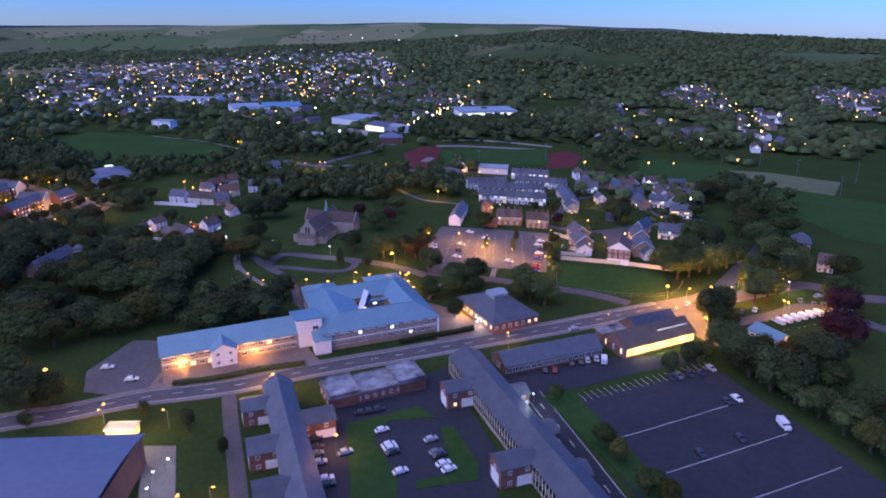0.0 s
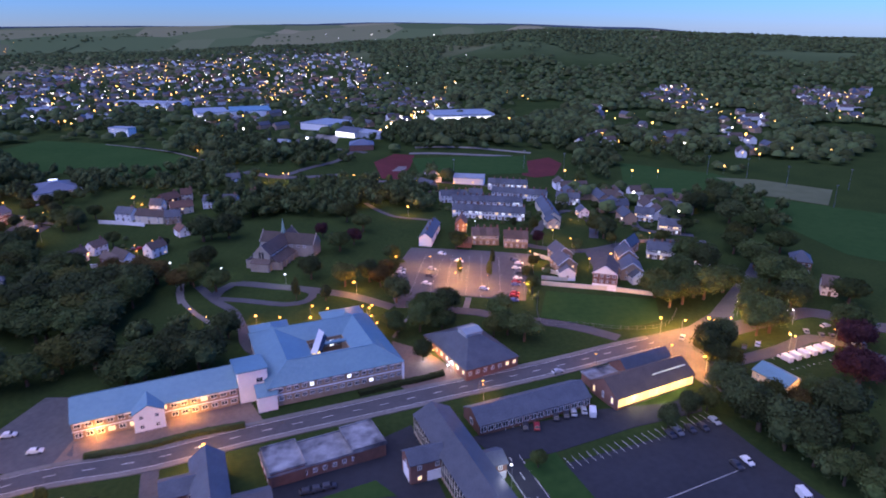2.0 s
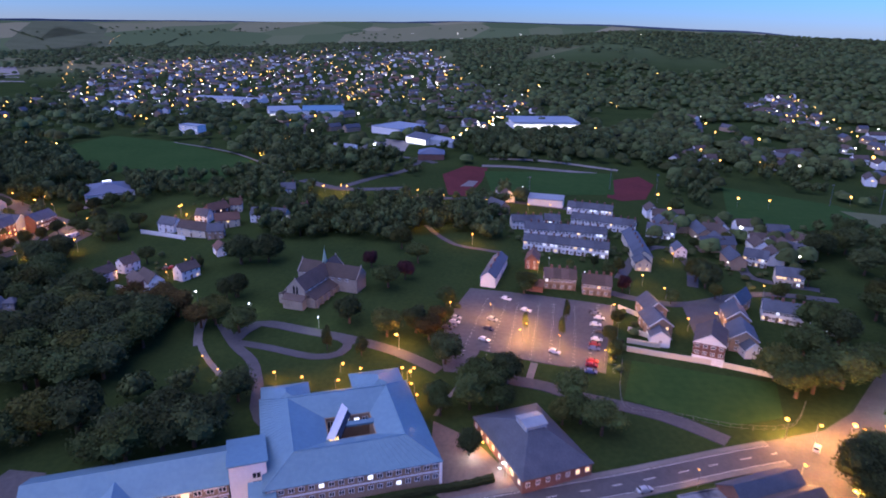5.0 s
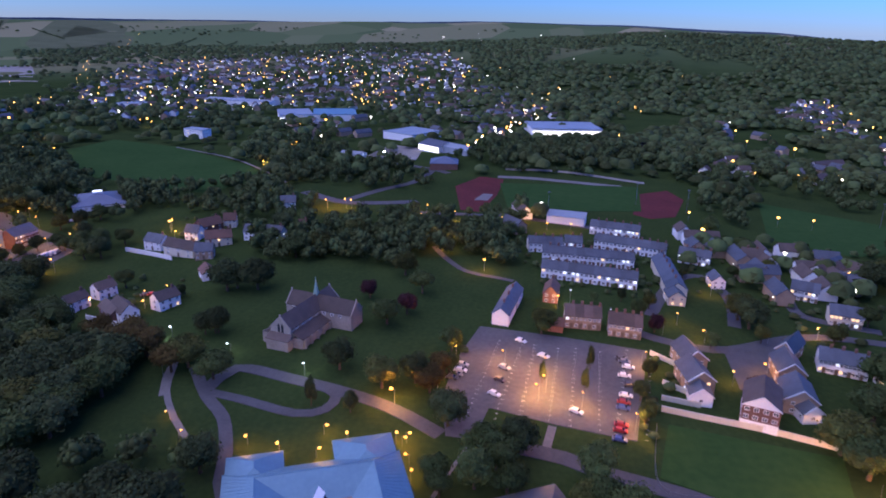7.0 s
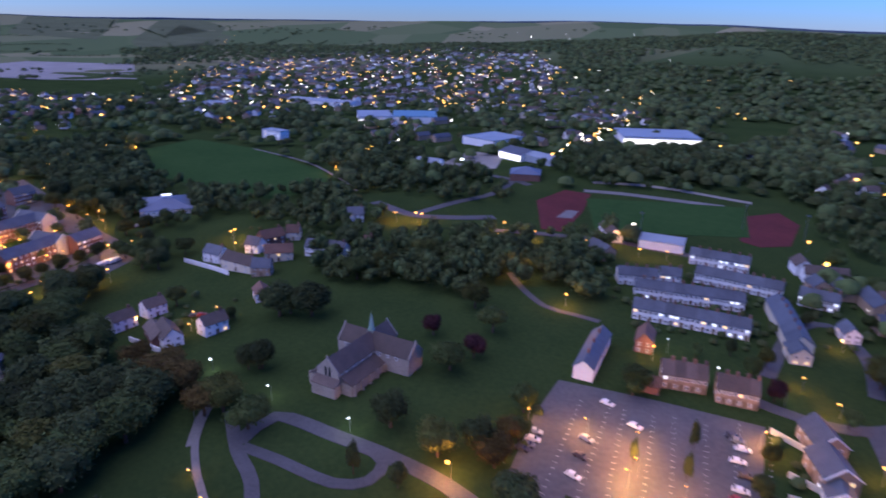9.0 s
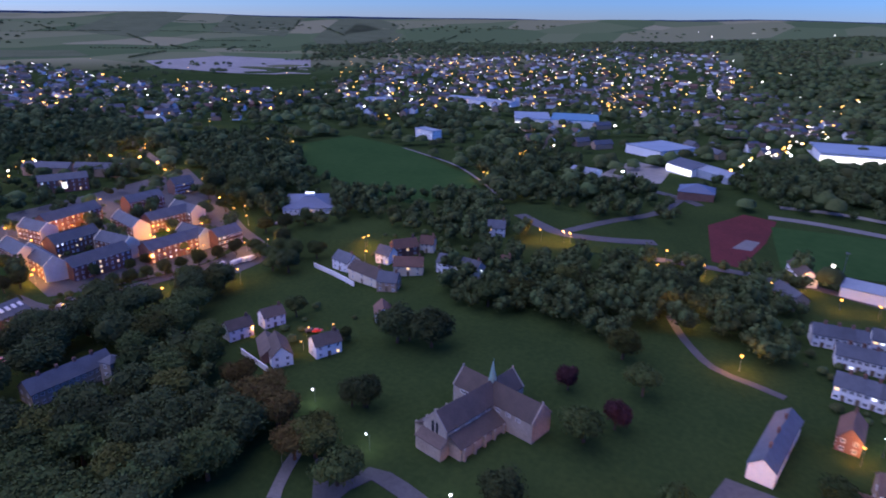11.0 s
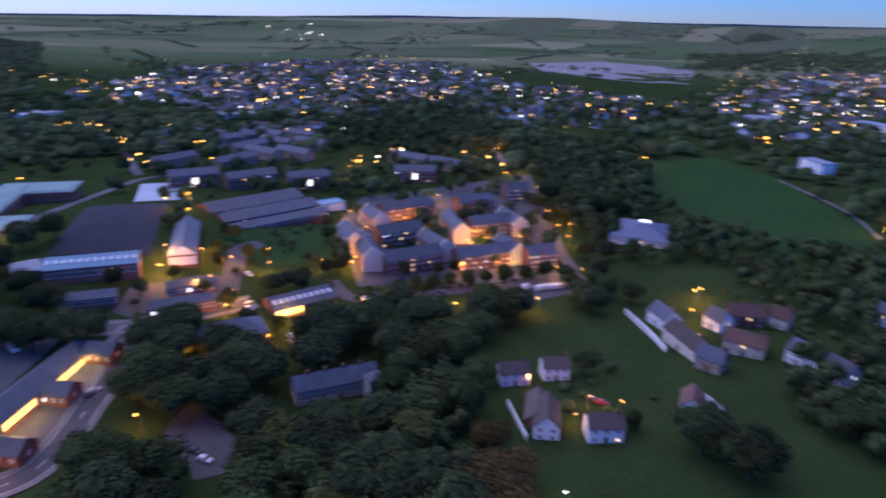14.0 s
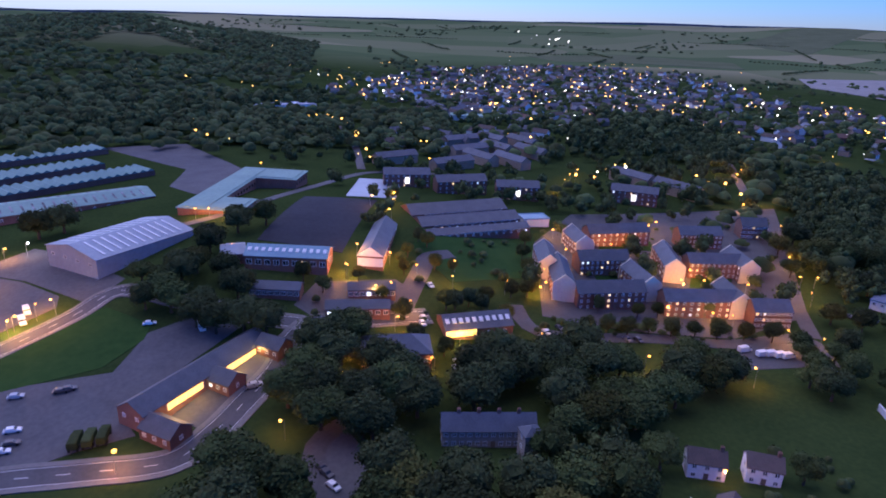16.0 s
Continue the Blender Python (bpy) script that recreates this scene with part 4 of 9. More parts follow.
def gable_block(x, y, rz, L):
    L *= 0.8
    base = bld("residential_block", "slate-roofed brick block with a tall white gable end", "apartment block", x, y, rz, L, 9.0, 7.4, 10.8, wall=M_BRICK, roof=M_SLATE, st=3, nl=6, ns=0, lit=0.15, ww=1.1, back=1)
    for s in (-1, 1):
        bm = bmesh.new()
        prism(bm, *sorted((s * (L / 2 + 0.1), s * (L / 2 + 0.7))), [(-4.7, -1.0), (4.7, -1.0), (4.7, 7.5), (0, 11.2), (-4.7, 7.5)])
        bmesh.ops.recalc_face_normals(bm, faces=bm.faces)
        part("gable_wall", mesh("gable_wall", bm, M_CREAM), base, "tall pale rendered gable wall")
    return base


def lantern(parent, z):
    bm = bmesh.new()
    add_box(bm, -3, 3, -2.2, 2.2, z - 2, z + 0.8)
    part("lantern", mesh("lantern", bm, M_WHITE), parent, "white roof lantern")
    bm = bmesh.new()
    add_box(bm, -2.6, 2.6, -1.9, 1.9, z + 0.8, z + 0.95)
    part("lantern_glass", mesh("lantern_glass", bm, G_COOL), parent, "lit lantern glass")


def truck_row(spots):
    for x, y in spots:
        base = new("truck")
        tagged(base, "dark green canvas-backed truck parked on the yard", "truck", "parked trucks")
        base.matrix_world = pose(x, y, height(x, y) + 0.15, 0, 0, 185)
        bm = bmesh.new()
        add_box(bm, -3.6, 1.4, -1.2, 1.2, 1.1, 3.1)
        bmesh.ops.bevel(bm, geom=bm.edges[:], offset=0.2, segments=2, affect='EDGES')
        part("canvas", mesh("canvas", bm, M_LEAF[1]), base)
        bm = bmesh.new()
        add_box(bm, 1.5, 3.4, -1.15, 1.15, 0.8, 2.6)
        bmesh.ops.bevel(bm, geom=bm.edges[:], offset=0.15, segments=1, affect='EDGES')
        part("cab", mesh("cab", bm, M_LEAF[1]), base)
        bm = bmesh.new()
        add_cyl(bm, (0, -0.2, 0), (0, 0.2, 0), 0.5, 0.5, 10)
        wm = mesh("wheel", bm, M_RUBBER)
        for u in (-2.6, -1.4, 2.4):
            for s in (-1, 1):
                part("wheel", wm, base, "", Matrix.Translation((u, s * 1.0, 0.5)))



def trim(base, L, W, he, hr, gable=False, band=False):
    """White bargeboards on the front gable; optionally a white gable face and white ground floor."""
    for q in (-1, 1):
        bm = bmesh.new()
        add_cyl(bm, (-L / 2 - 0.42, q * (W / 2 + 0.3), he - 0.15), (-L / 2 - 0.42, 0, hr + 0.12), 0.2, 0.2, 4)
        part("bargeboard", mesh("bargeboard", bm, M_FRAME), base)
    if gable:
        bm = bmesh.new()
        prism(bm, -L / 2 - 0.12, -L / 2 - 0.02, [(-W / 2, he - 0.2), (W / 2, he - 0.2), (0, hr - 0.1)])
        part("gable_face", mesh("gable_face", bm, M_WHITE), base, "white rendered gable face")
    if band:
        bm = bmesh.new()
        add_box(bm, -L / 2 - 0.1, -L / 2 + 0.1, -W / 2, W / 2, -1.0, 2.6)
        part("ground_floor", mesh("ground_floor", bm, M_WHITE), base, "white rendered ground floor")


def white_end(base, L, W, he, side):
    bm = bmesh.new()
    add_box(bm, side * L / 2 - 0.12, side * L / 2 + 0.12, -W / 2 + 1.2, W / 2 - 1.2, 0.2, he * 0.62)
    part("white_panel", mesh("white_panel", bm, M_WHITE), base, "white boarded end panel")
    if side > 0:
        bm = bmesh.new()
        add_box(bm, -L / 2 + 0.3, 0.4, W / 2 - 0.1, W / 2 + 0.2, 0.2, he * 0.5)
        part("garage_panel", mesh("garage_panel", bm, M_WHITE), base, "white boarded lower panel")


def hedge(pts, w, h, label="clipped dark green hedge beside the road"):
    bm = bmesh.new()
    line = spline(pts, 1.2)
    ribbon_bm(bm, line, w, h, h + 0.4)
    ribbon_bm(bm, line, w * 0.6, h * 1.2, h)
    for v in bm.verts:
        v.co += Vector((rng.uniform(-1, 1), rng.uniform(-1, 1), rng.uniform(-0.6, 1))) * 0.22
    bmesh.ops.recalc_face_normals(bm, faces=bm.faces)
    return tagged(new("hedge", mesh("hedge", bm, M_LEAF[1])), label, "hedge", kind="stuff")


def mast(x, y, h=15.0):
    base = new("floodlight_mast")
    base.matrix_world = pose(x, y, height(x, y))
    tagged(base, "tall slim floodlight mast beside the sports field", "mast", "floodlight masts")
    if "mast" not in cache:
        bm = bmesh.new()
        add_cyl(bm, (0, 0, -0.5), (0, 0, h), 0.2, 0.1, 6)
        b2 = bmesh.new()
        add_box(b2, -0.9, 0.9, -0.12, 0.12, h - 0.4, h + 0.3)
        cache["mast"] = (mesh("pole", bm, M_METAL), mesh("floodlight", b2, M_METAL))
    part("pole", cache["mast"][0], base)
    part("floodlight", cache["mast"][1], base)


def fence(pts, h=1.6, gap=3.0):
    base = new("fence")
    tagged(base, "thin wire fence on steel posts", "fence")
    line = spline(pts, gap)
    bm = bmesh.new()
    add_cyl(bm, (0, 0, -0.3), (0, 0, h), 0.06, 0.06, 5)
    me = mesh("post", bm, M_METAL)
    for x, y in line:
        part("post", me, base, "", Matrix.Translation((x, y, height(x, y))))
    bm = bmesh.new()
    for z in (0.4, h - 0.05):
        for p, q in zip(line, line[1:]):
            add_cyl(bm, (*p, height(*p) + z), (*q, height(*q) + z), 0.03, 0.03, 4)
    part("wire", mesh("wire", bm, M_METAL), base)



def roof_strips(base, L, W, he, hr, n, w=0.9):
    """Long pale rooflight strips down both slopes."""
    a = math.atan2(hr - he, W / 2)
    bm = bmesh.new()
    add_box(bm, -w / 2, w / 2, -W * 0.2, W * 0.2, 0.0, 0.14)
    me = mesh("rooflight", bm, M_FRAME)
    for i in range(n):
        u = (i + 0.5) / n * L * 0.86 - L * 0.43
        for s in (-1, 1):
            part("rooflight", me, base, "", Matrix.Translation((u, s * W * 0.25, (he + hr) / 2 + 0.22)) @ Matrix.Rotation(-s * a, 4, 'X'))



# ---- grounds, roads and paths ----
road(((-176.4, 143.4), (-131.1, 165.4), (-117.0, 170.0), (-95.6, 179.7), (-70.9, 186.5), (-45.4, 198.2), (-17.0, 209.5), (14.2, 221.6), (48.5, 234.1), (76.1, 245.0), (91.8, 250.7)), 7.5, "main road of grey asphalt with white lines", kerb=1.8)
patch("junction", "wide asphalt road junction under orange lamps", ((80.3, 243.0), (89.4, 255.4), (109.7, 263.0), (125.5, 275.8), (132.6, 273.1), (124.5, 258.9), (108.5, 241.7), (106.8, 224.5), (100.0, 219.4), (97.0, 226.2), (92.7, 235.6)), M_ROAD, 0.17)
road(((120.6, 265.2), (141.8, 291.8), (161.9, 316.7), (180.3, 343.9)), 7.0, "grey asphalt road between verges", dashes=False)
road(((107.5, 233.6), (120.6, 237.4), (137.5, 243.7), (152.0, 251.1), (162.3, 245.4), (166.0, 237.2), (173.5, 226.7)), 6.0, "grey asphalt road between verges", dashes=False)
road(((123.5, 259.0), (147.9, 269.0), (163.7, 273.4), (173.1, 267.3), (181.8, 258.9), (201.2, 253.4)), 9.0, "grey asphalt road between verges", dashes=False)
road(((101.3, 227.9), (104.6, 219.9), (107.5, 212.1), (111.9, 199.4)), 6.0, "grey asphalt road between verges", dashes=False)
road(((-37.5, 234.1), (-58.3, 248.5), (-65.3, 265.4), (-72.8, 279.9), (-83.4, 290.6), (-95.3, 306.6)), 3.8, "narrow drive past the church", dashes=False)
road(((-84.8, 293.6), (-80.3, 307.1), (-58.8, 302.3), (-42.3, 297.9), (-24.5, 291.4), (-7.5, 281.1)), 5.0, "asphalt church drive with pale edges", dashes=False)
road(((-82.8, 292.2), (-70.7, 289.5), (-52.6, 284.7), (-43.9, 287.8), (-42.5, 295.3), (-48.3, 299.3)), 3.6, "curving loop of the church drive", dashes=False)
ribbon("path", "pale narrow footpath across the grass", ((-103.8, 309.8), (-97.6, 292.4), (-87.4, 278.2), (-77.5, 268.2)), 2.0, M_PAVE, 0.15, "path")
ribbon("path", "pale narrow footpath across the grass", ((24.7, 290.0), (22.4, 278.4)), 2.5, M_PAVE, 0.15, "path")
ribbon("path", "pale narrow footpath across the grass", ((1.3, 278.0), (-2.7, 267.7), (-6.4, 256.4)), 1.2, M_PAVE, 0.15, "path")
road(((12.9, 279.3), (27.8, 276.5), (36.6, 272.7), (62.7, 265.2), (79.5, 254.7)), 5.5, "grey asphalt road between verges", dashes=False)
patch("car_park", "grey asphalt public car park with worn bay lines", ((-0.9, 346.4), (30.8, 343.5), (59.9, 339.7), (48.8, 287.0), (25.1, 290.9), (5.5, 295.9), (2.1, 280.6), (-6.1, 280.8), (-9.6, 300.0), (-6.3, 325.9)), M_LOT, 0.14)
patch("forecourt", "reddish brick paved forecourt of the school", ((-95.9, 199.2), (-51.9, 217.9), (-43.0, 204.2), (-49.5, 199.1), (-73.0, 189.5), (-89.6, 178.8), (-96.1, 182.3)), M_BRICKPAVE, 0.13)
patch("school_car_park", "dark asphalt car park beside the school", ((-121.6, 196.4), (-116.1, 219.4), (-105.6, 219.1), (-92.1, 188.1), (-93.7, 178.8), (-115.8, 183.4)), M_LOT, 0.13)
patch("hall_yard", "pale paved yard between the halls", ((-6.6, 253.9), (5.8, 246.9), (19.7, 229.7), (20.1, 222.7), (5.1, 215.5), (-5.1, 226.3)), M_BRICKPAVE, 0.13)
patch("parade_ground", "large empty dark asphalt parade ground", ((44.0, 182.9), (76.0, 194.4), (94.5, 204.0), (100.5, 184.0), (107.5, 165.0), (112.5, 148.0), (118.0, 128.0), (124.0, 98.0), (55.0, 98.0), (49.5, 134.9), (44.6, 157.1)), M_DARKLOT, 0.13)
patch("garage_yard", "dark asphalt yard in front of the garages", ((18.6, 195.7), (57.2, 208.6), (83.6, 211.5), (94.8, 216.8), (92.0, 206.4), (67.7, 199.0), (42.3, 188.1), (27.7, 183.7)), M_DARKLOT, 0.12)
road(((29.0, 186.2), (35.9, 162.6), (44.2, 131.1), (49.3, 112.8)), 6.5, "inner road with white dashes", m=M_DARKLOT)
patch("verge", "bright green grass verge with a pale kerb", ((32.5, 182.8), (42.3, 188.1), (53.5, 154.5), (58.2, 131.2), (52.6, 131.1)), M_LAWN, 0.20)
patch("courtyard", "dark asphalt courtyard between the blocks", ((-34.7, 174.4), (1.3, 202.1), (15.3, 154.1), (12.6, 119.2), (-28.7, 118.6), (-37.1, 155.4)), M_DARKLOT, 0.12)
patch("lawn_island", "clipped grass island in the courtyard", ((-28.8, 166.3), (-7.7, 176.9), (-1.9, 170.7), (-15.9, 168.8), (-19.8, 159.9), (-11.5, 141.1), (-11.1, 124.4), (-21.1, 124.2)), M_LAWN, 0.26)
patch("lawn_island", "clipped grass island in the courtyard", ((-0.5, 166.0), (3.2, 166.1), (9.7, 148.8), (9.3, 141.5), (-6.9, 137.2), (-6.3, 141.2), (2.1, 143.3)), M_LAWN, 0.26)
road(((-69.5, 185.1), (-64.0, 169.0), (-54.9, 144.9), (-49.3, 129.6), (-44.3, 114.9)), 4.5, "side lane beside the blocks", dashes=False)
patch("tarmac_strip", "grey tarmac loading strip", ((-83.6, 154.5), (-74.7, 154.6), (-66.5, 133.0), (-75.6, 132.9)), M_PAVE, 0.12)
patch("depot_yard", "broad pale asphalt depot yard", ((-220.0, 153.2), (-227.6, 190.1), (-248.5, 195.0), (-258.2, 209.0), (-252.5, 226.1), (-209.4, 197.2), (-198.0, 204.4), (-192.5, 191.0), (-180.7, 171.9)), M_LOT, 0.13)
patch("green", "open green of mown grass", ((-252.6, 134.5), (-254.4, 147.2), (-266.6, 176.9), (-253.6, 194.9), (-244.7, 194.7), (-230.2, 186.1), (-220.5, 161.8), (-220.3, 150.2)), M_LAWN, 0.15)
road(((-179.8, 161.8), (-183.5, 177.9), (-184.7, 196.3), (-187.0, 215.4), (-198.1, 224.5), (-212.5, 231.6), (-226.1, 238.5), (-242.9, 242.6), (-252.4, 249.8), (-255.5, 269.7), (-259.9, 290.9)), 7.0, "main road bending past the depot", kerb=1.6)
road(((-224.2, 138.0), (-242.9, 152.1), (-262.4, 167.1), (-278.4, 178.3), (-267.1, 203.6), (-256.5, 228.3), (-251.6, 247.0)), 6.5, "asphalt road beside the green", kerb=1.4)
patch("forecourt", "lit orange forecourt of the depot", ((-311.0, 105.6), (-293.3, 138.2), (-278.0, 156.9), (-269.4, 159.1), (-254.4, 147.2), (-248.9, 136.2)), M_LOT, 0.13)
patch("depot_apron", "pale concrete apron by the long sheds", ((-574.0, 77.1), (-593.9, 135.3), (-519.0, 181.8), (-451.7, 215.9), (-408.7, 180.3), (-443.7, 157.0), (-499.5, 154.9)), M_LOT, 0.13)
road(((-340.2, 186.4), (-358.9, 208.8), (-402.0, 233.0), (-472.7, 265.3), (-491.3, 289.2), (-487.2, 336.9)), 6.0, "service road by the sheds", dashes=False)
patch("sports_court", "dark tarmac sports court", ((-315.7, 223.0), (-386.8, 239.9), (-385.7, 278.5), (-304.4, 259.0)), M_DARKLOT, 0.13)
patch("pale_court", "pale blue flat court", ((-392.4, 261.6), (-464.2, 271.1), (-461.1, 299.2), (-395.0, 289.2)), M_GREYROOF, 0.20)
patch("pitch", "green fenced playing pitch", ((-315.0, 289.7), (-338.3, 296.8), (-348.2, 356.7), (-298.7, 341.3), (-287.3, 303.9)), M_PITCH, 0.13)
road(((-254.7, 277.8), (-294.3, 291.7), (-308.4, 297.1), (-314.2, 308.2)), 8.0, "paved street lit orange", dashes=False)
road(((-273.0, 327.0), (-252.4, 332.8), (-249.9, 374.8), (-243.8, 406.4), (-244.8, 435.6), (-223.0, 430.7)), 7.0, "street in front of the brick blocks", dashes=False)
road(((-244.1, 439.9), (-284.2, 458.6), (-353.4, 493.5), (-438.9, 534.0), (-537.9, 581.4)), 6.0, "street between trees and blocks", dashes=False)
road(((-500.5, 273.8), (-616.3, 270.2), (-706.5, 258.0)), 6.0, "grey asphalt road between verges", dashes=False)
patch("parking", "brick paved parking beside the blocks", ((-248.3, 406.8), (-240.5, 432.5), (-224.0, 424.8), (-225.1, 401.4)), M_ROAD, 0.13)
road(((-170.6, 256.2), (-181.5, 251.9), (-190.4, 251.6), (-198.5, 257.6), (-200.7, 263.9)), 6.0, "lane under the trees", dashes=False)
patch("wooded_car_park", "asphalt car park under trees", ((-195.2, 250.7), (-201.0, 257.6), (-189.6, 263.5), (-176.2, 265.9), (-166.8, 260.1), (-167.6, 252.3)), M_LOT, 0.13)
patch("sports_field", "wide green sports field", ((-403.5, 635.8), (-393.3, 723.9), (-311.3, 698.8), (-212.2, 627.5), (-183.6, 587.5), (-198.5, 529.3), (-310.9, 569.3)), M_PITCH, 0.13)
ribbon("path", "pale narrow footpath across the grass", ((-313.4, 697.3), (-243.5, 659.4), (-196.0, 613.5), (-156.6, 564.0)), 2.0, M_PAVE, 0.15, "path")
road(((-134.1, 537.2), (-114.7, 522.6), (-99.1, 515.0), (-76.2, 520.0), (-55.1, 530.3)), 8.0, "orange lit road through the trees", dashes=False)
road(((-100.7, 519.7), (-85.3, 554.1), (-66.6, 587.1), (-58.0, 632.8)), 6.0, "grey asphalt road between verges", dashes=False)
road(((-133.6, 671.1), (-95.1, 651.1), (-61.3, 631.4), (-45.2, 617.0)), 6.0, "grey asphalt road between verges", dashes=False)
road(((-57.6, 502.7), (-24.4, 508.6), (13.8, 510.6), (45.1, 502.6), (69.6, 496.4)), 6.0, "orange lit road beside the track", dashes=False)
# lamplight on this road is put into its colour: pale paving, not asphalt
road(((-6.4, 611.0), (20.0, 610.5), (52.2, 606.8), (85.0, 603.8)), 6.0, "road behind the track with lamplight put in as pale colour", dashes=False, m=M_PAVE)
ribbon("path", "asphalt footpath beside the meadow", ((-31.2, 438.3), (-23.0, 420.0), (-11.4, 402.8), (0.9, 397.8), (10.6, 394.4)), 3.0, M_ROAD, 0.15, "path")
ribbon("path", "pale narrow footpath across the grass", ((-97.0, 288.9), (-102.2, 300.9), (-103.6, 308.1)), 2.5, M_PAVE, 0.15, "path")
patch("track_infield", "green athletics field", ((-4.0, 593.4), (97.8, 606.6), (90.3, 544.3), (4.4, 527.8)), M_PITCH, 0.20)
patch("running_track", "red running track end", ((-35.7, 579.4), (-19.8, 609.8), (-1.5, 604.5), (-4.6, 563.6), (-13.1, 517.1), (-25.8, 518.6)), M_TRACK, 0.14)
patch("running_track", "red running track end", ((94.0, 586.2), (117.5, 603.0), (124.5, 579.2), (110.0, 535.5), (93.0, 528.2), (83.8, 536.5)), M_TRACK, 0.14)
# pale gravel colour again stands for a lamplit road
road(((-1.4, 633.2), (45.2, 633.6), (103.9, 619.5)), 5.0, "road beyond the track with lamplight put in as pale colour", dashes=False, m=M_GRAVEL)
patch("sports_field", "long green sports field", ((175.4, 583.2), (237.8, 539.1), (254.4, 493.2), (188.9, 473.0), (154.1, 498.3)), M_PITCH, 0.13)
patch("sports_field", "pale sports pitch", ((233.3, 524.0), (261.6, 515.3), (299.8, 479.7), (271.4, 438.1), (240.8, 467.4)), M_PALEFIELD, 0.18)
patch("sports_field", "wide green sports field", ((237.8, 461.7), (296.1, 414.6), (314.5, 381.3), (255.3, 311.9), (223.2, 341.9), (216.7, 396.3)), M_PITCH, 0.12)
patch("meadow", "rough green field behind the hedge", ((59.3, 296.6), (105.4, 288.4), (100.3, 268.5), (81.2, 261.5), (52.6, 272.5)), M_LAWN, 0.10)
patch("estate_yard", "brick paved close between houses", ((88.4, 346.9), (117.7, 362.4), (98.7, 319.1), (86.6, 320.1)), M_ROAD, 0.13)
road(((59.0, 353.4), (72.4, 347.6), (90.5, 347.4), (117.7, 362.4), (135.8, 366.3), (159.0, 363.7)), 5.0, "estate road of brick paving", dashes=False)
road(((156.5, 375.3), (130.8, 386.2), (133.0, 411.5), (135.8, 434.1)), 5.0, "grey asphalt road between verges", dashes=False)
road(((66.0, 370.2), (83.6, 413.4), (99.2, 425.5), (104.6, 398.2), (98.3, 367.9)), 5.0, "grey asphalt road between verges", dashes=False)
patch("sand_quarry", "pale sand workings in the fields", ((-1436.3, 1300.1), (-1494.4, 1598.5), (-1209.5, 1651.2), (-923.0, 1303.3), (-1058.7, 1211.9), (-1228.0, 1174.8)), M_GRAVEL, 0.30)
patch("stubble", "pale green cropped field", ((-2556.1, 2542.2), (-5120.4, 5620.4), (-2783.2, 3539.2), (-2167.8, 2621.1)), M_PALEFIELD, 0.50)
patch("stubble", "pale green cropped field", ((-2025.2, 2655.5), (-2992.8, 4325.0), (-2063.5, 3456.5), (-1464.8, 2334.8), (-1411.4, 2004.2)), M_PALEFIELD, 0.50)
patch("stubble", "pale cropped field", ((-2190.3, 858.9), (-2372.8, 1285.9), (-1951.8, 1453.2), (-1709.3, 1338.1), (-1914.1, 879.8)), M_PALEFIELD, 0.50)
patch("stubble", "pale cropped field", ((-2914.6, 2066.8), (-4100.2, 3425.8), (-3313.1, 3084.5), (-2465.9, 2080.1)), M_PALEFIELD, 0.50)
patch("stubble", "pale cropped field", ((-1770.3, 2377.1), (-2312.9, 3400.5), (-1831.8, 3125.2), (-1256.6, 2057.8), (-1345.2, 1899.9)), M_PALEFIELD, 0.50)
patch("depot_court", "pale paved court of the depot", ((-206.3, 209.6), (-217.3, 216.5), (-230.9, 225.9), (-246.2, 238.7), (-239.7, 242.8), (-219.1, 235.7), (-202.7, 226.7), (-196.3, 225.5)), M_LOT, 0.13)
patch("paving", "brick paving round the residential blocks", ((-340.0, 354.4), (-392.0, 391.8), (-405.2, 532.2), (-262.6, 451.2), (-248.1, 409.1), (-254.3, 376.9), (-265.4, 336.7)), M_ROAD, 0.12)
patch("lawn", "dark green lawn of the block courts", ((-313.4, 374.6), (-313.0, 392.9), (-299.9, 398.3), (-295.8, 372.0)), M_LAWN, 0.20)
patch("lawn", "dark green lawn of the block courts", ((-350.1, 393.0), (-349.2, 421.3), (-336.1, 418.2), (-336.7, 387.8)), M_LAWN, 0.20)
patch("lawn", "dark green lawn of the block courts", ((-311.8, 425.6), (-307.4, 445.1), (-290.0, 431.8), (-293.9, 414.7)), M_LAWN, 0.20)
patch("street_yard", "grey asphalt yard by the low blocks", ((-263.6, 241.5), (-279.6, 249.1), (-285.2, 280.3), (-275.7, 288.4), (-254.7, 277.8), (-254.9, 249.8)), M_ROAD, 0.12)

# ---- the blue-roofed school ----
wing = bld("school_wing", "two-storey brick and white school wing with blue metal roof", "school", -77.4, 212.0, 23.5, 46.0, 16.0, 6.0, 9.6, wall=M_BUFF, roof=M_BLUEROOF, st=2, nl=16, ns=2, lit=0.12, ww=1.9, wh=1.5)
bands(wing, 46.0, 16.0, 2.9, 3.7)
for u in (-18, -9, 4, 13):
    q = wing.matrix_world @ Vector((u, -11.5, 0))
    spot_glow(q.x, q.y, 3.4, 170, (1.0, 0.5, 0.16))
bld("school_bay", "white gabled bay of the school wing", "school", -77.6, 205.6, 113.5, 11.0, 8.5, 6.2, 8.4, wall=M_WHITE, roof=M_BLUEROOF, st=2, nl=0, ns=2)
stair_tower(-51.4, 222.2, 23.5, 9.0, 14.5)
quad_school(-30.0, 238.8, 21.7, 44.0, 41.0)
hipped_hall(21.9, 244.6, 27.1, 21.0, 30.5)

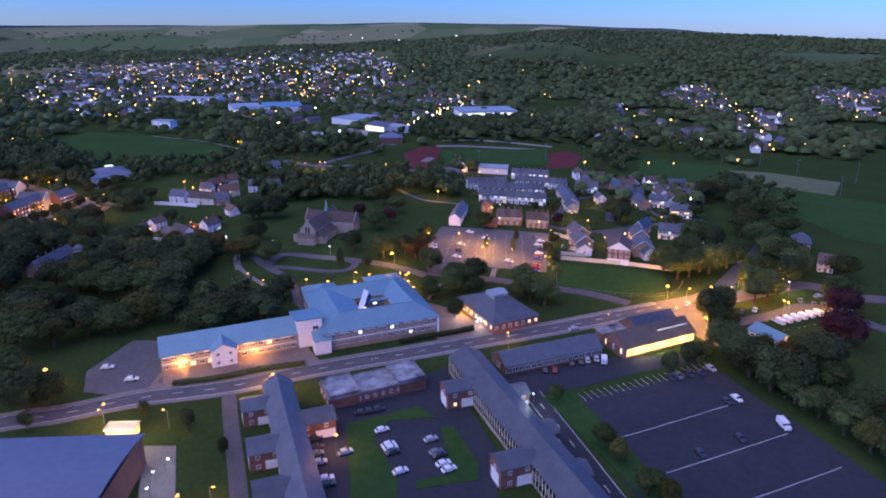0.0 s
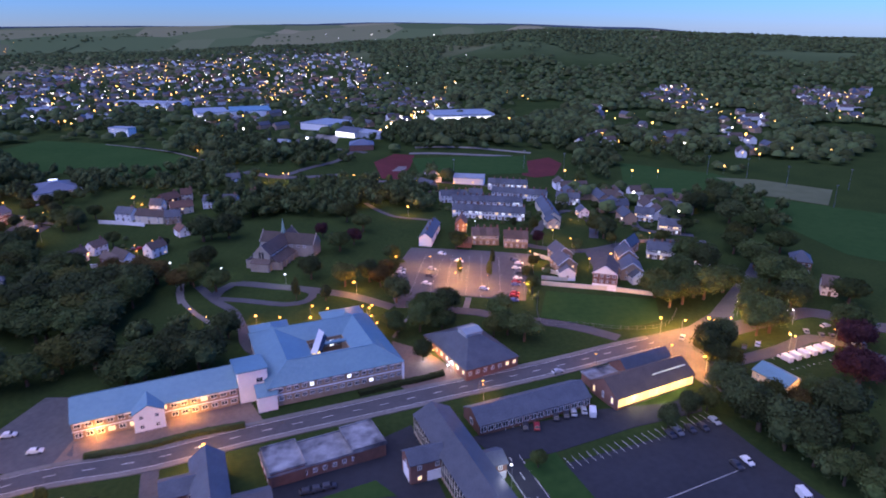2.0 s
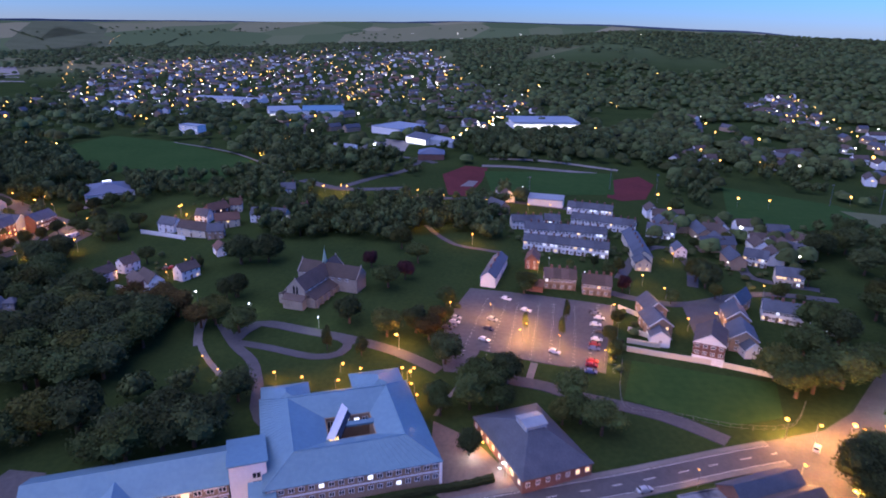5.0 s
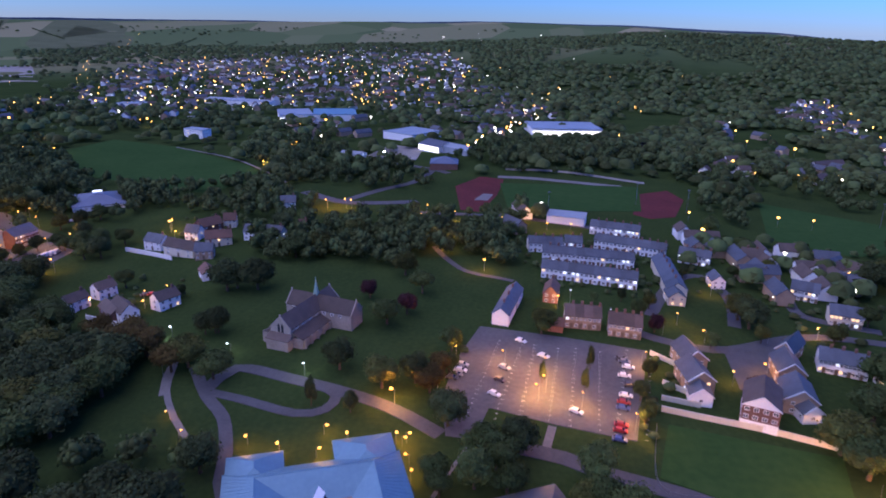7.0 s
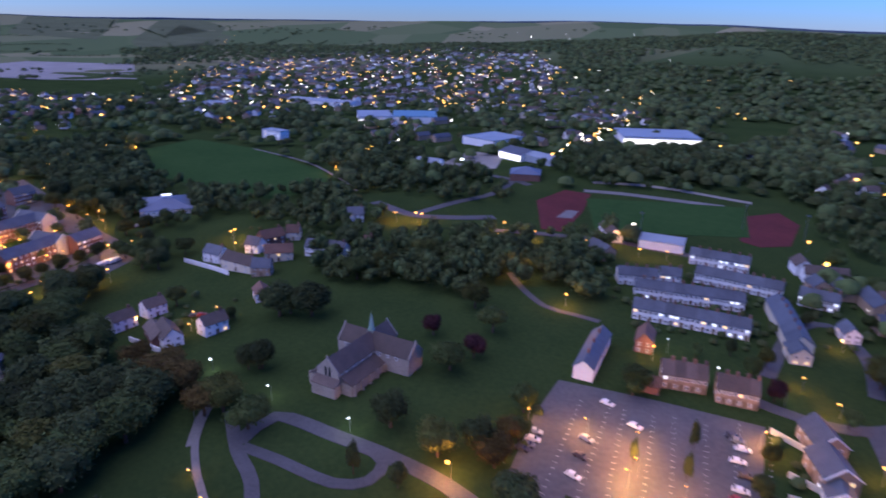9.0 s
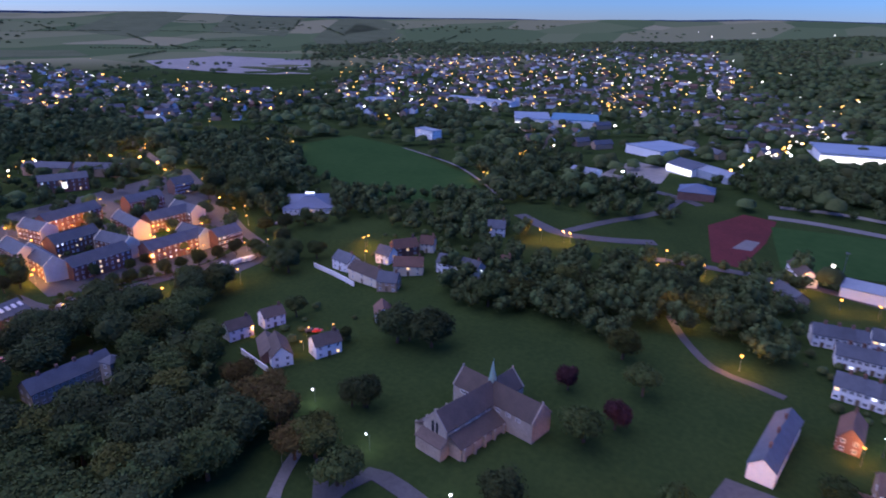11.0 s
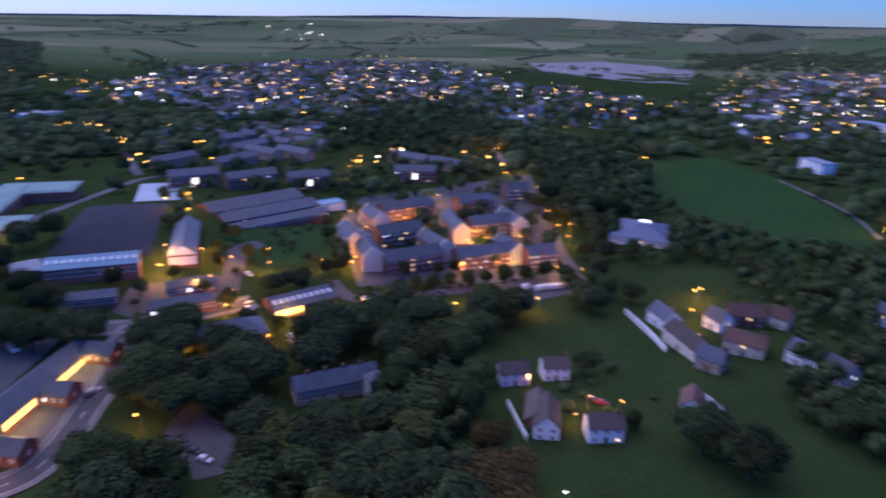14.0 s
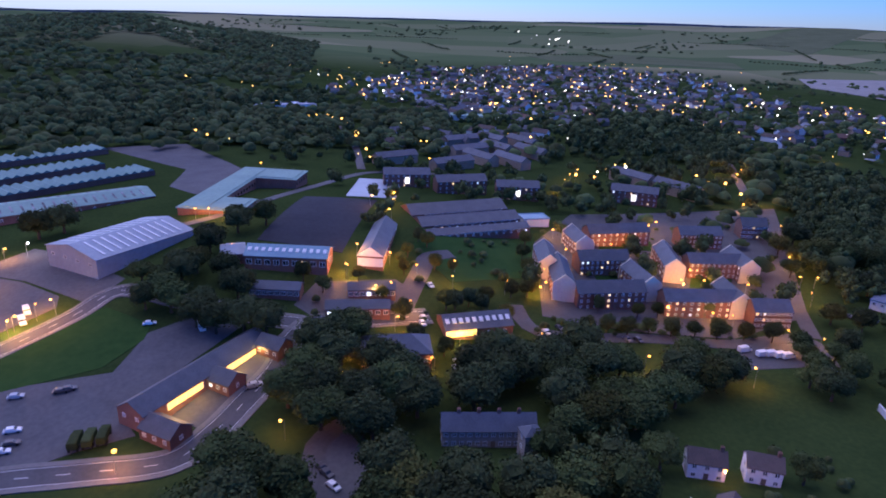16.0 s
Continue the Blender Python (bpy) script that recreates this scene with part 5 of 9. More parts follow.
# ---- garages, shops and barrack blocks ----
garages = bld("garage_block", "long slate-roofed brick garage block", "garage", 37.6, 208.8, 22.0, 39.1, 11.0, 3.6, 6.4, wall=M_BRICK, roof=M_SLATE, st=1, nl=16, ns=1, lit=0.0, ww=2.0, wh=1.9)
store = bld("lit_store", "slate-roofed hall with a brightly lit glazed front", "hall", 77.6, 221.0, 25.3, 33.2, 13.0, 4.0, 7.8, wall=M_BRICK, roof=M_BROWN, st=1, nl=0, ns=3, lit=0.9, ww=1.0, wh=2.2)
lit_strip(store, 1.0, 15.0, -3.2, 6.0, 6.5, M_FRAME, "clerestory", "white clerestory strip")
lit_strip(store, -16.1, 16.1, -6.5, 0.6, 3.4, G_HALL)
area_glow(77.6, 221.0, 25.3, 33.2, 13.0, 2200)
bld("store_annexe", "dark slate-roofed annexe behind the lit hall", "hall", 80.3, 230.4, 25.2, 19.9, 11.0, 4.0, 7.6, wall=M_BRICK, roof=M_SLATE, st=1, nl=5, ns=2)
bld("store_annexe", "low dark flat-roofed annexe", "hall", 66.4, 224.4, 20.8, 13.3, 9.0, 3.0, 3.4, kind="flat", wall=M_BRICK, roof=M_FELT, st=1, nl=4)
spine = bld("barrack_block", "long two-storey block with slate roof and glazed gallery", "barrack block", 27.7, 144.4, 110.0, 118.0, 11.0, 6.5, 9.2, wall=M_BUFF, roof=M_SLATE, st=2, nl=0, ns=1)
gallery(spine, 118.0, 11.0)
pavilion = bld("barrack_pavilion", "red brick pavilion with white panel and slate roof", "barrack block", 5.1, 180.1, 200.0, 10.0, 7.0, 6.3, 8.2, wall=M_BRICK, roof=M_SLATE, st=2, nl=2, ns=1, lit=0.1)
white_end(pavilion, 10.0, 7.0, 6.3, -1)
white_end(pavilion, 10.0, 7.0, 6.3, 1)
pavilion = bld("barrack_pavilion", "red brick pavilion with white panel and slate roof", "barrack block", 18.4, 142.6, 200.0, 10.0, 7.0, 6.3, 8.2, wall=M_BRICK, roof=M_SLATE, st=2, nl=2, ns=1, lit=0.1)
white_end(pavilion, 10.0, 7.0, 6.3, -1)
white_end(pavilion, 10.0, 7.0, 6.3, 1)
pavilion = bld("barrack_pavilion", "red brick pavilion with white panel and slate roof", "barrack block", 22.2, 179.5, 200.0, 8.0, 7.0, 5.0, 6.6, wall=M_BRICK, roof=M_SLATE, st=2, nl=2, ns=1, lit=0.1)
white_end(pavilion, 8.0, 7.0, 5.0, -1)
white_end(pavilion, 8.0, 7.0, 5.0, 1)
pavilion = bld("barrack_pavilion", "red brick pavilion with white panel and slate roof", "barrack block", 28.0, 158.7, 200.0, 8.0, 7.0, 5.0, 6.6, wall=M_BRICK, roof=M_SLATE, st=2, nl=2, ns=1, lit=0.1)
white_end(pavilion, 8.0, 7.0, 5.0, -1)
white_end(pavilion, 8.0, 7.0, 5.0, 1)
pavilion = bld("barrack_pavilion", "red brick pavilion with white panel and slate roof", "barrack block", 33.3, 139.9, 200.0, 8.0, 7.0, 5.0, 6.6, wall=M_BRICK, roof=M_SLATE, st=2, nl=2, ns=1, lit=0.1)
white_end(pavilion, 8.0, 7.0, 5.0, -1)
white_end(pavilion, 8.0, 7.0, 5.0, 1)
spine2 = bld("barrack_block", "long two-storey block with dark slate roof", "barrack block", -34.6, 132.7, 110.4, 100.0, 8.5, 6.0, 9.0, wall=M_BRICK, roof=M_SLATE, st=2, nl=22, ns=1, lit=0.06)
pavilion = bld("barrack_pavilion", "red brick pavilion with white panel and slate roof", "barrack block", -55.5, 169.1, 200.4, 9.0, 8.0, 5.5, 7.2, wall=M_BRICK, roof=M_SLATE, st=2, nl=2, ns=1, lit=0.1)
white_end(pavilion, 9.0, 8.0, 5.5, -1)
white_end(pavilion, 9.0, 8.0, 5.5, 1)
pavilion = bld("barrack_pavilion", "red brick pavilion with white panel and slate roof", "barrack block", -47.9, 148.6, 200.4, 9.0, 8.0, 5.5, 7.2, wall=M_BRICK, roof=M_SLATE, st=2, nl=2, ns=1, lit=0.1)
white_end(pavilion, 9.0, 8.0, 5.5, -1)
white_end(pavilion, 9.0, 8.0, 5.5, 1)
pavilion = bld("barrack_pavilion", "red brick pavilion with white panel and slate roof", "barrack block", -41.3, 130.7, 200.4, 9.0, 8.0, 5.5, 7.2, wall=M_BRICK, roof=M_SLATE, st=2, nl=2, ns=1, lit=0.1)
white_end(pavilion, 9.0, 8.0, 5.5, -1)
white_end(pavilion, 9.0, 8.0, 5.5, 1)
pavilion = bld("barrack_pavilion", "red brick pavilion with white panel and slate roof", "barrack block", -37.2, 162.6, 200.4, 11.0, 8.0, 5.5, 7.4, wall=M_BRICK, roof=M_SLATE, st=2, nl=2, ns=1, lit=0.1)
white_end(pavilion, 11.0, 8.0, 5.5, -1)
white_end(pavilion, 11.0, 8.0, 5.5, 1)
bld("flat_block", "low flat-roofed brick block with ponding grey felt", "block", -22.5, 185.9, 24.9, 32.4, 11.0, 3.6, 4.0, kind="flat", wall=M_BRICK, roof=M_FELT, st=1, nl=12, ns=3)
bld("flat_block", "raised flat-roofed end of the brick block", "block", -12.3, 190.7, 24.9, 9.0, 11.4, 4.6, 4.6, kind="flat", wall=M_BRICK, roof=M_FELT)
bld("flat_block", "raised flat-roofed end of the brick block", "block", -32.6, 181.2, 24.9, 9.0, 11.4, 4.6, 4.6, kind="flat", wall=M_BRICK, roof=M_FELT)
big_hall(-112.7, 121.8, 3.8)
# box with glowing walls added for a bright canopy; its form is assumed
bld("lit_kiosk", "small flat lit canopy built as a box with glowing yellow sides", "kiosk", -92.0, 160.0, 3.8, 8.0, 3.5, 2.6, 3.0, kind="flat", wall=G_HALL, roof=M_CREAM)
spot_glow(-92.0, 155.5, 4.0, 1500, (1.0, 0.72, 0.25))
hut = bld("lit_hut", "yellow-lit hut with a blue pitched roof", "hut", 123.2, 220.8, 113.3, 13.0, 8.8, 3.2, 5.2, wall=M_CREAM, roof=M_BLUEROOF, st=1, nl=3, ns=1, lit=0.7)

# ---- church ----
church(-64.2, 344.9, 74.6, 23.2, 9.3, 11.1, 17.6)

# ---- houses round the car park ----
bld("white_terrace", "long white gabled terrace with a dark slate roof", "house", 9.0, 362.6, 79.7, 28.6, 6.5, 4.4, 6.8, st=2, nl=12, ns=0, wall=M_WHITE, roof=M_SLATE, chim=3, lit=0.1)
for i in range(4):
    bld("terraced_house", "buff terraced house with brown tiled roof", "house", 32.6 + i * 3.383, 356.0 + i * 0.047, 0.8, 3.32, 8.5, 5.2, 8.2, group="houses by the car park", back=0, wall=M_BUFF, roof=M_BROWN, st=2, nl=2, ns=1, lit=0.05, chim=1)
for i in range(4):
    bld("terraced_house", "buff terraced house with brown tiled roof", "house", 48.7 + i * 3.006, 352.8 + i * -0.222, -4.2, 2.95, 8.5, 5.2, 8.2, group="houses by the car park", back=0, wall=M_BUFF, roof=M_BROWN, st=2, nl=2, ns=1, lit=0.05, chim=1)
bld("garage_row", "low red-tiled garage row", "garage", 26.8, 350.7, -6.4, 7.2, 7.0, 2.6, 4.4, wall=M_BRICK, roof=M_TILE, st=1)
for i in range(11):
    bld("terraced_house", "pale rendered terraced house with slate roof and small windows", "house", 25.2 + i * 3.823, 406.7 + i * -0.470, -7.0, 3.79, 8.5, 5.0, 7.6, group="rows of terraced houses", back=0, wall=M_WHITE, roof=M_SLATE, st=2, nl=2, lit=0.22, cool=0.6, chim=1, ww=1.4, wh=1.2)
for i in range(11):
    bld("terraced_house", "pale rendered terraced house with slate roof and small windows", "house", 26.0 + i * 3.996, 431.4 + i * -0.014, -0.2, 3.94, 8.5, 5.0, 7.6, group="rows of terraced houses", back=0, wall=M_WHITE, roof=M_SLATE, st=2, nl=2, lit=0.22, cool=0.6, chim=1, ww=1.4, wh=1.2)
for i in range(9):
    bld("terraced_house", "pale rendered terraced house with slate roof and small windows", "house", 54.9 + i * 3.877, 462.2 + i * -1.146, -16.5, 3.98, 8.5, 5.0, 7.6, group="rows of terraced houses", back=0, wall=M_WHITE, roof=M_SLATE, st=2, nl=2, lit=0.22, cool=0.6, chim=1, ww=1.4, wh=1.2)
for i in range(6):
    bld("terraced_house", "pale rendered terraced house with slate roof and small windows", "house", 55.3 + i * 4.459, 491.3 + i * -1.049, -13.2, 4.52, 8.5, 5.0, 7.6, group="rows of terraced houses", back=0, wall=M_WHITE, roof=M_SLATE, st=2, nl=2, lit=0.22, cool=0.6, chim=1, ww=1.4, wh=1.2)
for i in range(4):
    bld("terraced_house", "pale rendered terraced house with slate roof and small windows", "house", 18.9 + i * 4.356, 446.1 + i * 0.622, 8.1, 4.34, 8.5, 5.0, 7.6, group="rows of terraced houses", back=0, wall=M_WHITE, roof=M_SLATE, st=2, nl=2, lit=0.22, cool=0.6, chim=1, ww=1.4, wh=1.2)
for i in range(2):
    bld("terraced_house", "pale rendered terraced house with slate roof and small windows", "house", 38.2 + i * 4.371, 453.7 + i * -0.134, -1.8, 4.31, 8.5, 5.0, 7.6, group="rows of terraced houses", back=0, wall=M_WHITE, roof=M_SLATE, st=2, nl=2, lit=0.22, cool=0.6, chim=1, ww=1.4, wh=1.2)
for i in range(4):
    bld("terraced_house", "pale rendered terraced house with slate roof and small windows", "house", 95.7 + i * 3.559, 448.9 + i * -1.222, -18.9, 3.70, 8.5, 5.0, 7.6, group="rows of terraced houses", back=0, wall=M_WHITE, roof=M_SLATE, st=2, nl=2, lit=0.22, cool=0.6, chim=1, ww=1.4, wh=1.2)
for i in range(6):
    bld("terraced_house", "terraced house end with pale gable", "house", 80.7 + i * 0.165, 395.0 + i * 7.278, 88.7, 7.22, 8.5, 5.0, 7.8, group="rows of terraced houses", back=0, wall=M_CREAM, roof=M_SLATE, st=2, nl=2, ns=0, lit=0.1, chim=1)
bld("house", "brick house with a steep gable under a lamp", "house", 26.6, 378.6, 82.8, 11.0, 6.0, 4.5, 7.5, wall=M_BRICK, roof=M_TILE, st=2, nl=3, ns=2, chim=1)
bld("house", "pale gabled end house", "house", 79.1, 388.5, 92.5, 9.0, 7.2, 4.0, 6.5, wall=M_CREAM, roof=M_SLATE, st=2, nl=2, ns=2)
bld("house", "brick house with white gable", "house", 102.9, 414.3, 92.4, 9.0, 6.0, 4.0, 6.5, wall=M_WHITE, roof=M_SLATE, st=2, nl=2, ns=2)
bld("house", "pale double-gabled house with brown roof", "house", 129.2, 449.9, -13.3, 9.9, 9.0, 5.0, 9.0, wall=M_CREAM, roof=M_BROWN, st=2, nl=3, ns=2, lit=0.3, chim=2)
house = bld("house", "buff brick gabled house with dark slate roof", "house", 72.6, 333.5, 100.0, 12.0, 8.2, 5.0, 8.2, wall=M_BUFF, roof=M_SLATE, st=2, nl=3, ns=2, lit=0.1)
trim(house, 12.0, 8.2, 5.0, 8.2)
house = bld("house", "buff brick gabled house with dark slate roof", "house", 71.6, 320.4, 98.0, 12.5, 8.8, 5.0, 8.2, wall=M_BUFF, roof=M_SLATE, st=2, nl=3, ns=2, lit=0.1)
trim(house, 12.5, 8.8, 5.0, 8.2)
house = bld("house", "white gabled cottage wing with dark roof", "house", 71.3, 311.3, 86.6, 7.0, 6.9, 3.6, 6.0, wall=M_WHITE, roof=M_SLATE, st=1, nl=2, ns=1)
trim(house, 7.0, 6.9, 3.6, 6.0)
house = bld("house", "brick and white three-storey house with white gable and bay windows", "house", 87.7, 305.1, 70.9, 15.0, 10.4, 7.6, 11.0, wall=M_BRICK, roof=M_BROWN, st=3, nl=4, ns=4, lit=0.1, ww=1.5)
trim(house, 15.0, 10.4, 7.6, 11.0, True, True)
house = bld("house", "buff brick gabled house with dark slate roof", "house", 110.9, 346.4, 53.1, 13.0, 5.9, 5.0, 8.4, wall=M_BUFF, roof=M_SLATE, st=2, nl=3, ns=2, lit=0.1)
trim(house, 13.0, 5.9, 5.0, 8.4)
house = bld("house", "buff brick gabled house with dark slate roof", "house", 104.7, 331.6, 84.1, 13.0, 8.7, 5.0, 8.4, wall=M_BUFF, roof=M_SLATE, st=2, nl=3, ns=2, lit=0.1)
trim(house, 13.0, 8.7, 5.0, 8.4)
house = bld("house", "buff brick gabled house with dark slate roof", "house", 101.8, 314.6, 80.4, 13.0, 9.7, 5.0, 8.4, wall=M_BUFF, roof=M_SLATE, st=2, nl=3, ns=2, lit=0.1)
trim(house, 13.0, 9.7, 5.0, 8.4)
house = bld("house", "white gabled cottage wing with dark roof", "house", 102.3, 307.5, 100.1, 7.0, 6.0, 3.6, 6.0, wall=M_WHITE, roof=M_SLATE, st=1, nl=2, ns=1)
trim(house, 7.0, 6.0, 3.6, 6.0)
for i in range(4):
    bld("terraced_house", "white rendered terraced house with slate roof", "house", 120.6 + i * 3.633, 341.6 + i * -1.075, -16.5, 3.73, 9.0, 5.0, 7.8, group="white terrace", back=0, wall=M_WHITE, roof=M_SLATE, st=2, nl=3, lit=0.15, chim=1)
for i in range(4):
    bld("terraced_house", "white rendered terraced house with slate roof", "house", 137.9 + i * 2.406, 335.8 + i * -2.125, -41.4, 3.15, 9.0, 5.0, 7.8, group="white terrace", back=0, wall=M_WHITE, roof=M_SLATE, st=2, nl=3, lit=0.15, chim=1)
for i in range(4):
    bld("terraced_house", "pale terraced house with a slate roof", "house", 135.5 + i * 2.526, 409.4 + i * -1.098, -23.5, 2.69, 9.0, 5.0, 7.8, group="houses by the green", back=0, wall=M_WHITE, roof=M_SLATE, st=2, nl=2, lit=0.2)
for i in range(4):
    bld("terraced_house", "pale terraced house with a slate roof", "house", 140.8 + i * 2.870, 383.5 + i * -0.766, -15.0, 2.91, 9.0, 5.0, 7.8, group="houses by the green", back=0, wall=M_CREAM, roof=M_SLATE, st=2, nl=2, lit=0.3)
bld("house", "white and brown house among dark trees", "house", 183.9, 293.3, -28.0, 6.6, 9.0, 4.5, 8.0, wall=M_WHITE, roof=M_BROWN, st=2, nl=3, ns=2)
bld("house", "large slate-roofed house behind trees", "house", 186.2, 321.4, -24.8, 8.9, 12.0, 6.0, 10.0, kind="hip", wall=M_BRICK, roof=M_SLATE, st=2, nl=4, ns=2)
bld("grandstand", "white-roofed grandstand beside the running track", "grandstand", 39.9, 507.5, -10.9, 22.6, 9.0, 5.0, 6.5, kind="shed", wall=M_WHITE, roof=M_GREYROOF, st=1)
wall_run(((58.3, 303.1), (71.2, 300.5), (86.7, 297.6), (98.1, 294.2), (110.2, 290.3)), 1.9, "pale brick boundary wall behind the houses")
wall_run(((61.4, 318.6), (69.0, 313.6)), 1.7, "pale garden wall between gardens")
wall_run(((59.4, 309.3), (71.0, 307.1)), 1.7, "pale garden wall between gardens")
wall_run(((60.5, 337.5), (72.1, 327.7)), 1.7, "pale garden wall between gardens")

# ---- white houses by the meadow ----
bld("white_house", "white rendered house with brown tiled roof", "house", -172.2, 352.5, 70.0, 9.5, 6.5, 5.0, 7.4, nl=3, ns=1, chim=1, wall=M_WHITE, roof=M_BROWN, st=2, lit=0.08)
bld("white_house", "white rendered house with brown tiled roof", "house", -168.3, 366.5, 66.0, 8.6, 6.5, 5.0, 7.4, nl=3, ns=1, chim=1, wall=M_WHITE, roof=M_BROWN, st=2, lit=0.08)
bld("house_link", "low brown-tiled link between white houses", "house", -150.8, 345.9, 140.0, 14.0, 6.5, 3.4, 5.8, wall=M_BRICK, roof=M_BROWN, st=1, nl=2)
bld("white_house", "white gabled house with steep brown roof", "house", -144.6, 344.5, 142.0, 13.0, 7.2, 4.6, 7.8, nl=3, ns=2, wall=M_WHITE, roof=M_BROWN, st=2, lit=0.08)
bld("white_house", "white rendered house with brown tiled roof", "house", -132.9, 355.2, 62.0, 9.6, 6.8, 5.0, 7.6, nl=3, ns=1, chim=1, wall=M_WHITE, roof=M_BROWN, st=2, lit=0.08)
bld("white_house", "brick and white cottage by the meadow", "house", -130.3, 387.9, 128.0, 9.0, 6.5, 3.6, 6.2, wall=M_WHITE, roof=M_TILE, st=2, nl=2, ns=1)
wall_run(((-160.3, 342.2), (-151.1, 338.8), (-141.4, 335.4)), 2.0, "white garden wall")
wall_run(((-132.6, 396.4), (-124.4, 394.5)), 1.6, "white garden wall")
wall_run(((-194.9, 424.8), (-175.4, 417.5), (-161.2, 411.0)), 2.2, "white garden wall along the field")
bld("cottage", "white house with slate roof in the old village", "house", -178.8, 429.2, -14.4, 11.2, 8.0, 4.8, 8.0, back=0, wall=M_WHITE, roof=M_SLATE, st=2, nl=3, ns=1, lit=0.12, chim=1)
bld("cottage", "long brick house with white windows in the old village", "house", -158.9, 419.3, -15.1, 19.4, 8.0, 4.8, 8.0, back=0, wall=M_CREAM, roof=M_BROWN, st=2, nl=3, ns=1, lit=0.12, chim=1)
bld("cottage", "white gabled house in the old village", "house", -164.6, 442.5, -4.8, 8.1, 7.0, 4.8, 8.0, back=0, wall=M_WHITE, roof=M_SLATE, st=2, nl=3, ns=1, lit=0.12, chim=1)
bld("cottage", "brick house with red tiled roof in the old village", "house", -146.4, 433.3, 26.7, 13.3, 8.0, 4.8, 8.0, back=0, wall=M_CREAM, roof=M_TILE, st=2, nl=3, ns=1, lit=0.12, chim=1)
bld("cottage", "brick house with steep red roof in the old village", "house", -161.8, 454.1, 54.1, 12.1, 9.0, 4.8, 8.0, back=0, wall=M_BRICK, roof=M_TILE, st=2, nl=3, ns=1, lit=0.12, chim=1)
bld("cottage", "cream gabled house lit by a lamp in the old village", "house", -152.4, 461.6, 15.5, 7.0, 6.0, 4.8, 8.0, back=0, wall=M_CREAM, roof=M_TILE, st=2, nl=3, ns=1, lit=0.12, chim=1)
bld("cottage", "white house with slate roof in the old village", "house", -130.4, 441.7, -2.3, 8.2, 7.0, 4.8, 8.0, back=0, wall=M_WHITE, roof=M_SLATE, st=2, nl=3, ns=1, lit=0.12, chim=1)
bld("cottage", "white house with slate roof in the old village", "house", -118.5, 440.4, -7.4, 11.7, 8.0, 4.8, 8.0, back=0, wall=M_WHITE, roof=M_SLATE, st=2, nl=3, ns=1, lit=0.12, chim=1)
bld("cottage", "brick house with slate roof in the old village", "house", -144.7, 414.2, 14.6, 8.7, 7.0, 4.8, 8.0, back=0, wall=M_BUFF, roof=M_SLATE, st=2, nl=3, ns=1, lit=0.12, chim=1)
bld("cottage", "white house among trees in the old village", "house", -130.8, 496.6, 21.5, 8.9, 8.0, 4.8, 8.0, back=0, wall=M_WHITE, roof=M_SLATE, st=2, nl=3, ns=1, lit=0.12, chim=1)
bld("cottage", "red brick house lit by a lamp in the old village", "house", -105.7, 450.8, 7.2, 4.1, 8.0, 4.8, 8.0, back=0, wall=M_BRICK, roof=M_TILE, st=2, nl=3, ns=1, lit=0.12, chim=1)

# ---- west: slate house, depot, sheds ----
bld("slate_house", "long stone house with dark slate roof among trees", "house", -191.1, 298.2, 84.7, 25.7, 8.0, 5.5, 8.5, wall=M_STONE, roof=M_SLATE, st=2, nl=12, ns=2, lit=0.03, chim=4)
bld("slate_house_tower", "square stone stair turret of the slate house", "house", -182.1, 307.6, 8.0, 4.5, 5.0, 8.5, 10.0, kind="hip", wall=M_STONE, roof=M_SLATE, st=3, nl=1, ns=1)
depot = bld("depot_building", "long slate-roofed depot with lit arcade", "depot", -221.9, 216.7, 146.3, 50.3, 9.6, 4.0, 6.8, wall=M_BRICK, roof=M_SLATE, st=1, nl=0, ns=2)
lit_strip(depot, -17.1, -4.0, -4.86, 1.0, 3.0, G_HALL)
lit_strip(depot, 5.0, 19.1, -4.86, 1.0, 3.0, G_HALL)
spot_glow(-205.0, 214.8, 3.4, 650)
spot_glow(-210.9, 218.7, 3.4, 650)
spot_glow(-225.9, 228.7, 3.4, 650)
spot_glow(-232.6, 233.2, 3.4, 650)
bld("depot_wing", "slate-roofed brick wing of the depot", "depot", -197.0, 212.4, 236.3, 11.0, 7.5, 3.6, 6.0, wall=M_BRICK, roof=M_SLATE, st=1, nl=3, ns=1, lit=0.2)
bld("depot_wing", "slate-roofed brick wing of the depot", "depot", -218.3, 224.8, 236.3, 8.0, 7.5, 3.6, 6.0, wall=M_BRICK, roof=M_SLATE, st=1, nl=3, ns=1, lit=0.2)
bld("depot_wing", "slate-roofed brick wing of the depot", "depot", -235.6, 237.0, 236.3, 9.0, 7.5, 3.6, 6.0, wall=M_BRICK, roof=M_SLATE, st=1, nl=3, ns=1, lit=0.2)
# long sheds
long_shed(-525.0, 47.0, 133.8, 98.0, 19.0)
long_shed(-475.0, 64.0, 136.5, 92.0, 19.0)
long_shed(-444.0, 90.0, 135.6, 122.0, 19.0)
shed = bld("depot_shed", "long depot shed with a pale green roof and dark rooflights", "shed", -392.0, 104.0, 122.2, 110.0, 26.0, 4.4, 6.6, wall=M_BRICK, roof=M_GREENROOF, st=1, nl=16, ns=3, lit=0.05, group="depot sheds", back=0)
for k in range(22):
    for q in (-1, 1):
        bm = bmesh.new()
        add_box(bm, -0.5, 0.5, -3.6, 3.6, 0.0, 0.12)
        part("rooflight", mesh("rooflight", bm, M_FELT), shed, "dark rooflight", Matrix.Translation((-50 + k * 4.76, q * 7.0, 5.62)) @ Matrix.Rotation(-q * math.atan2(2.2, 13.0), 4, 'X'))
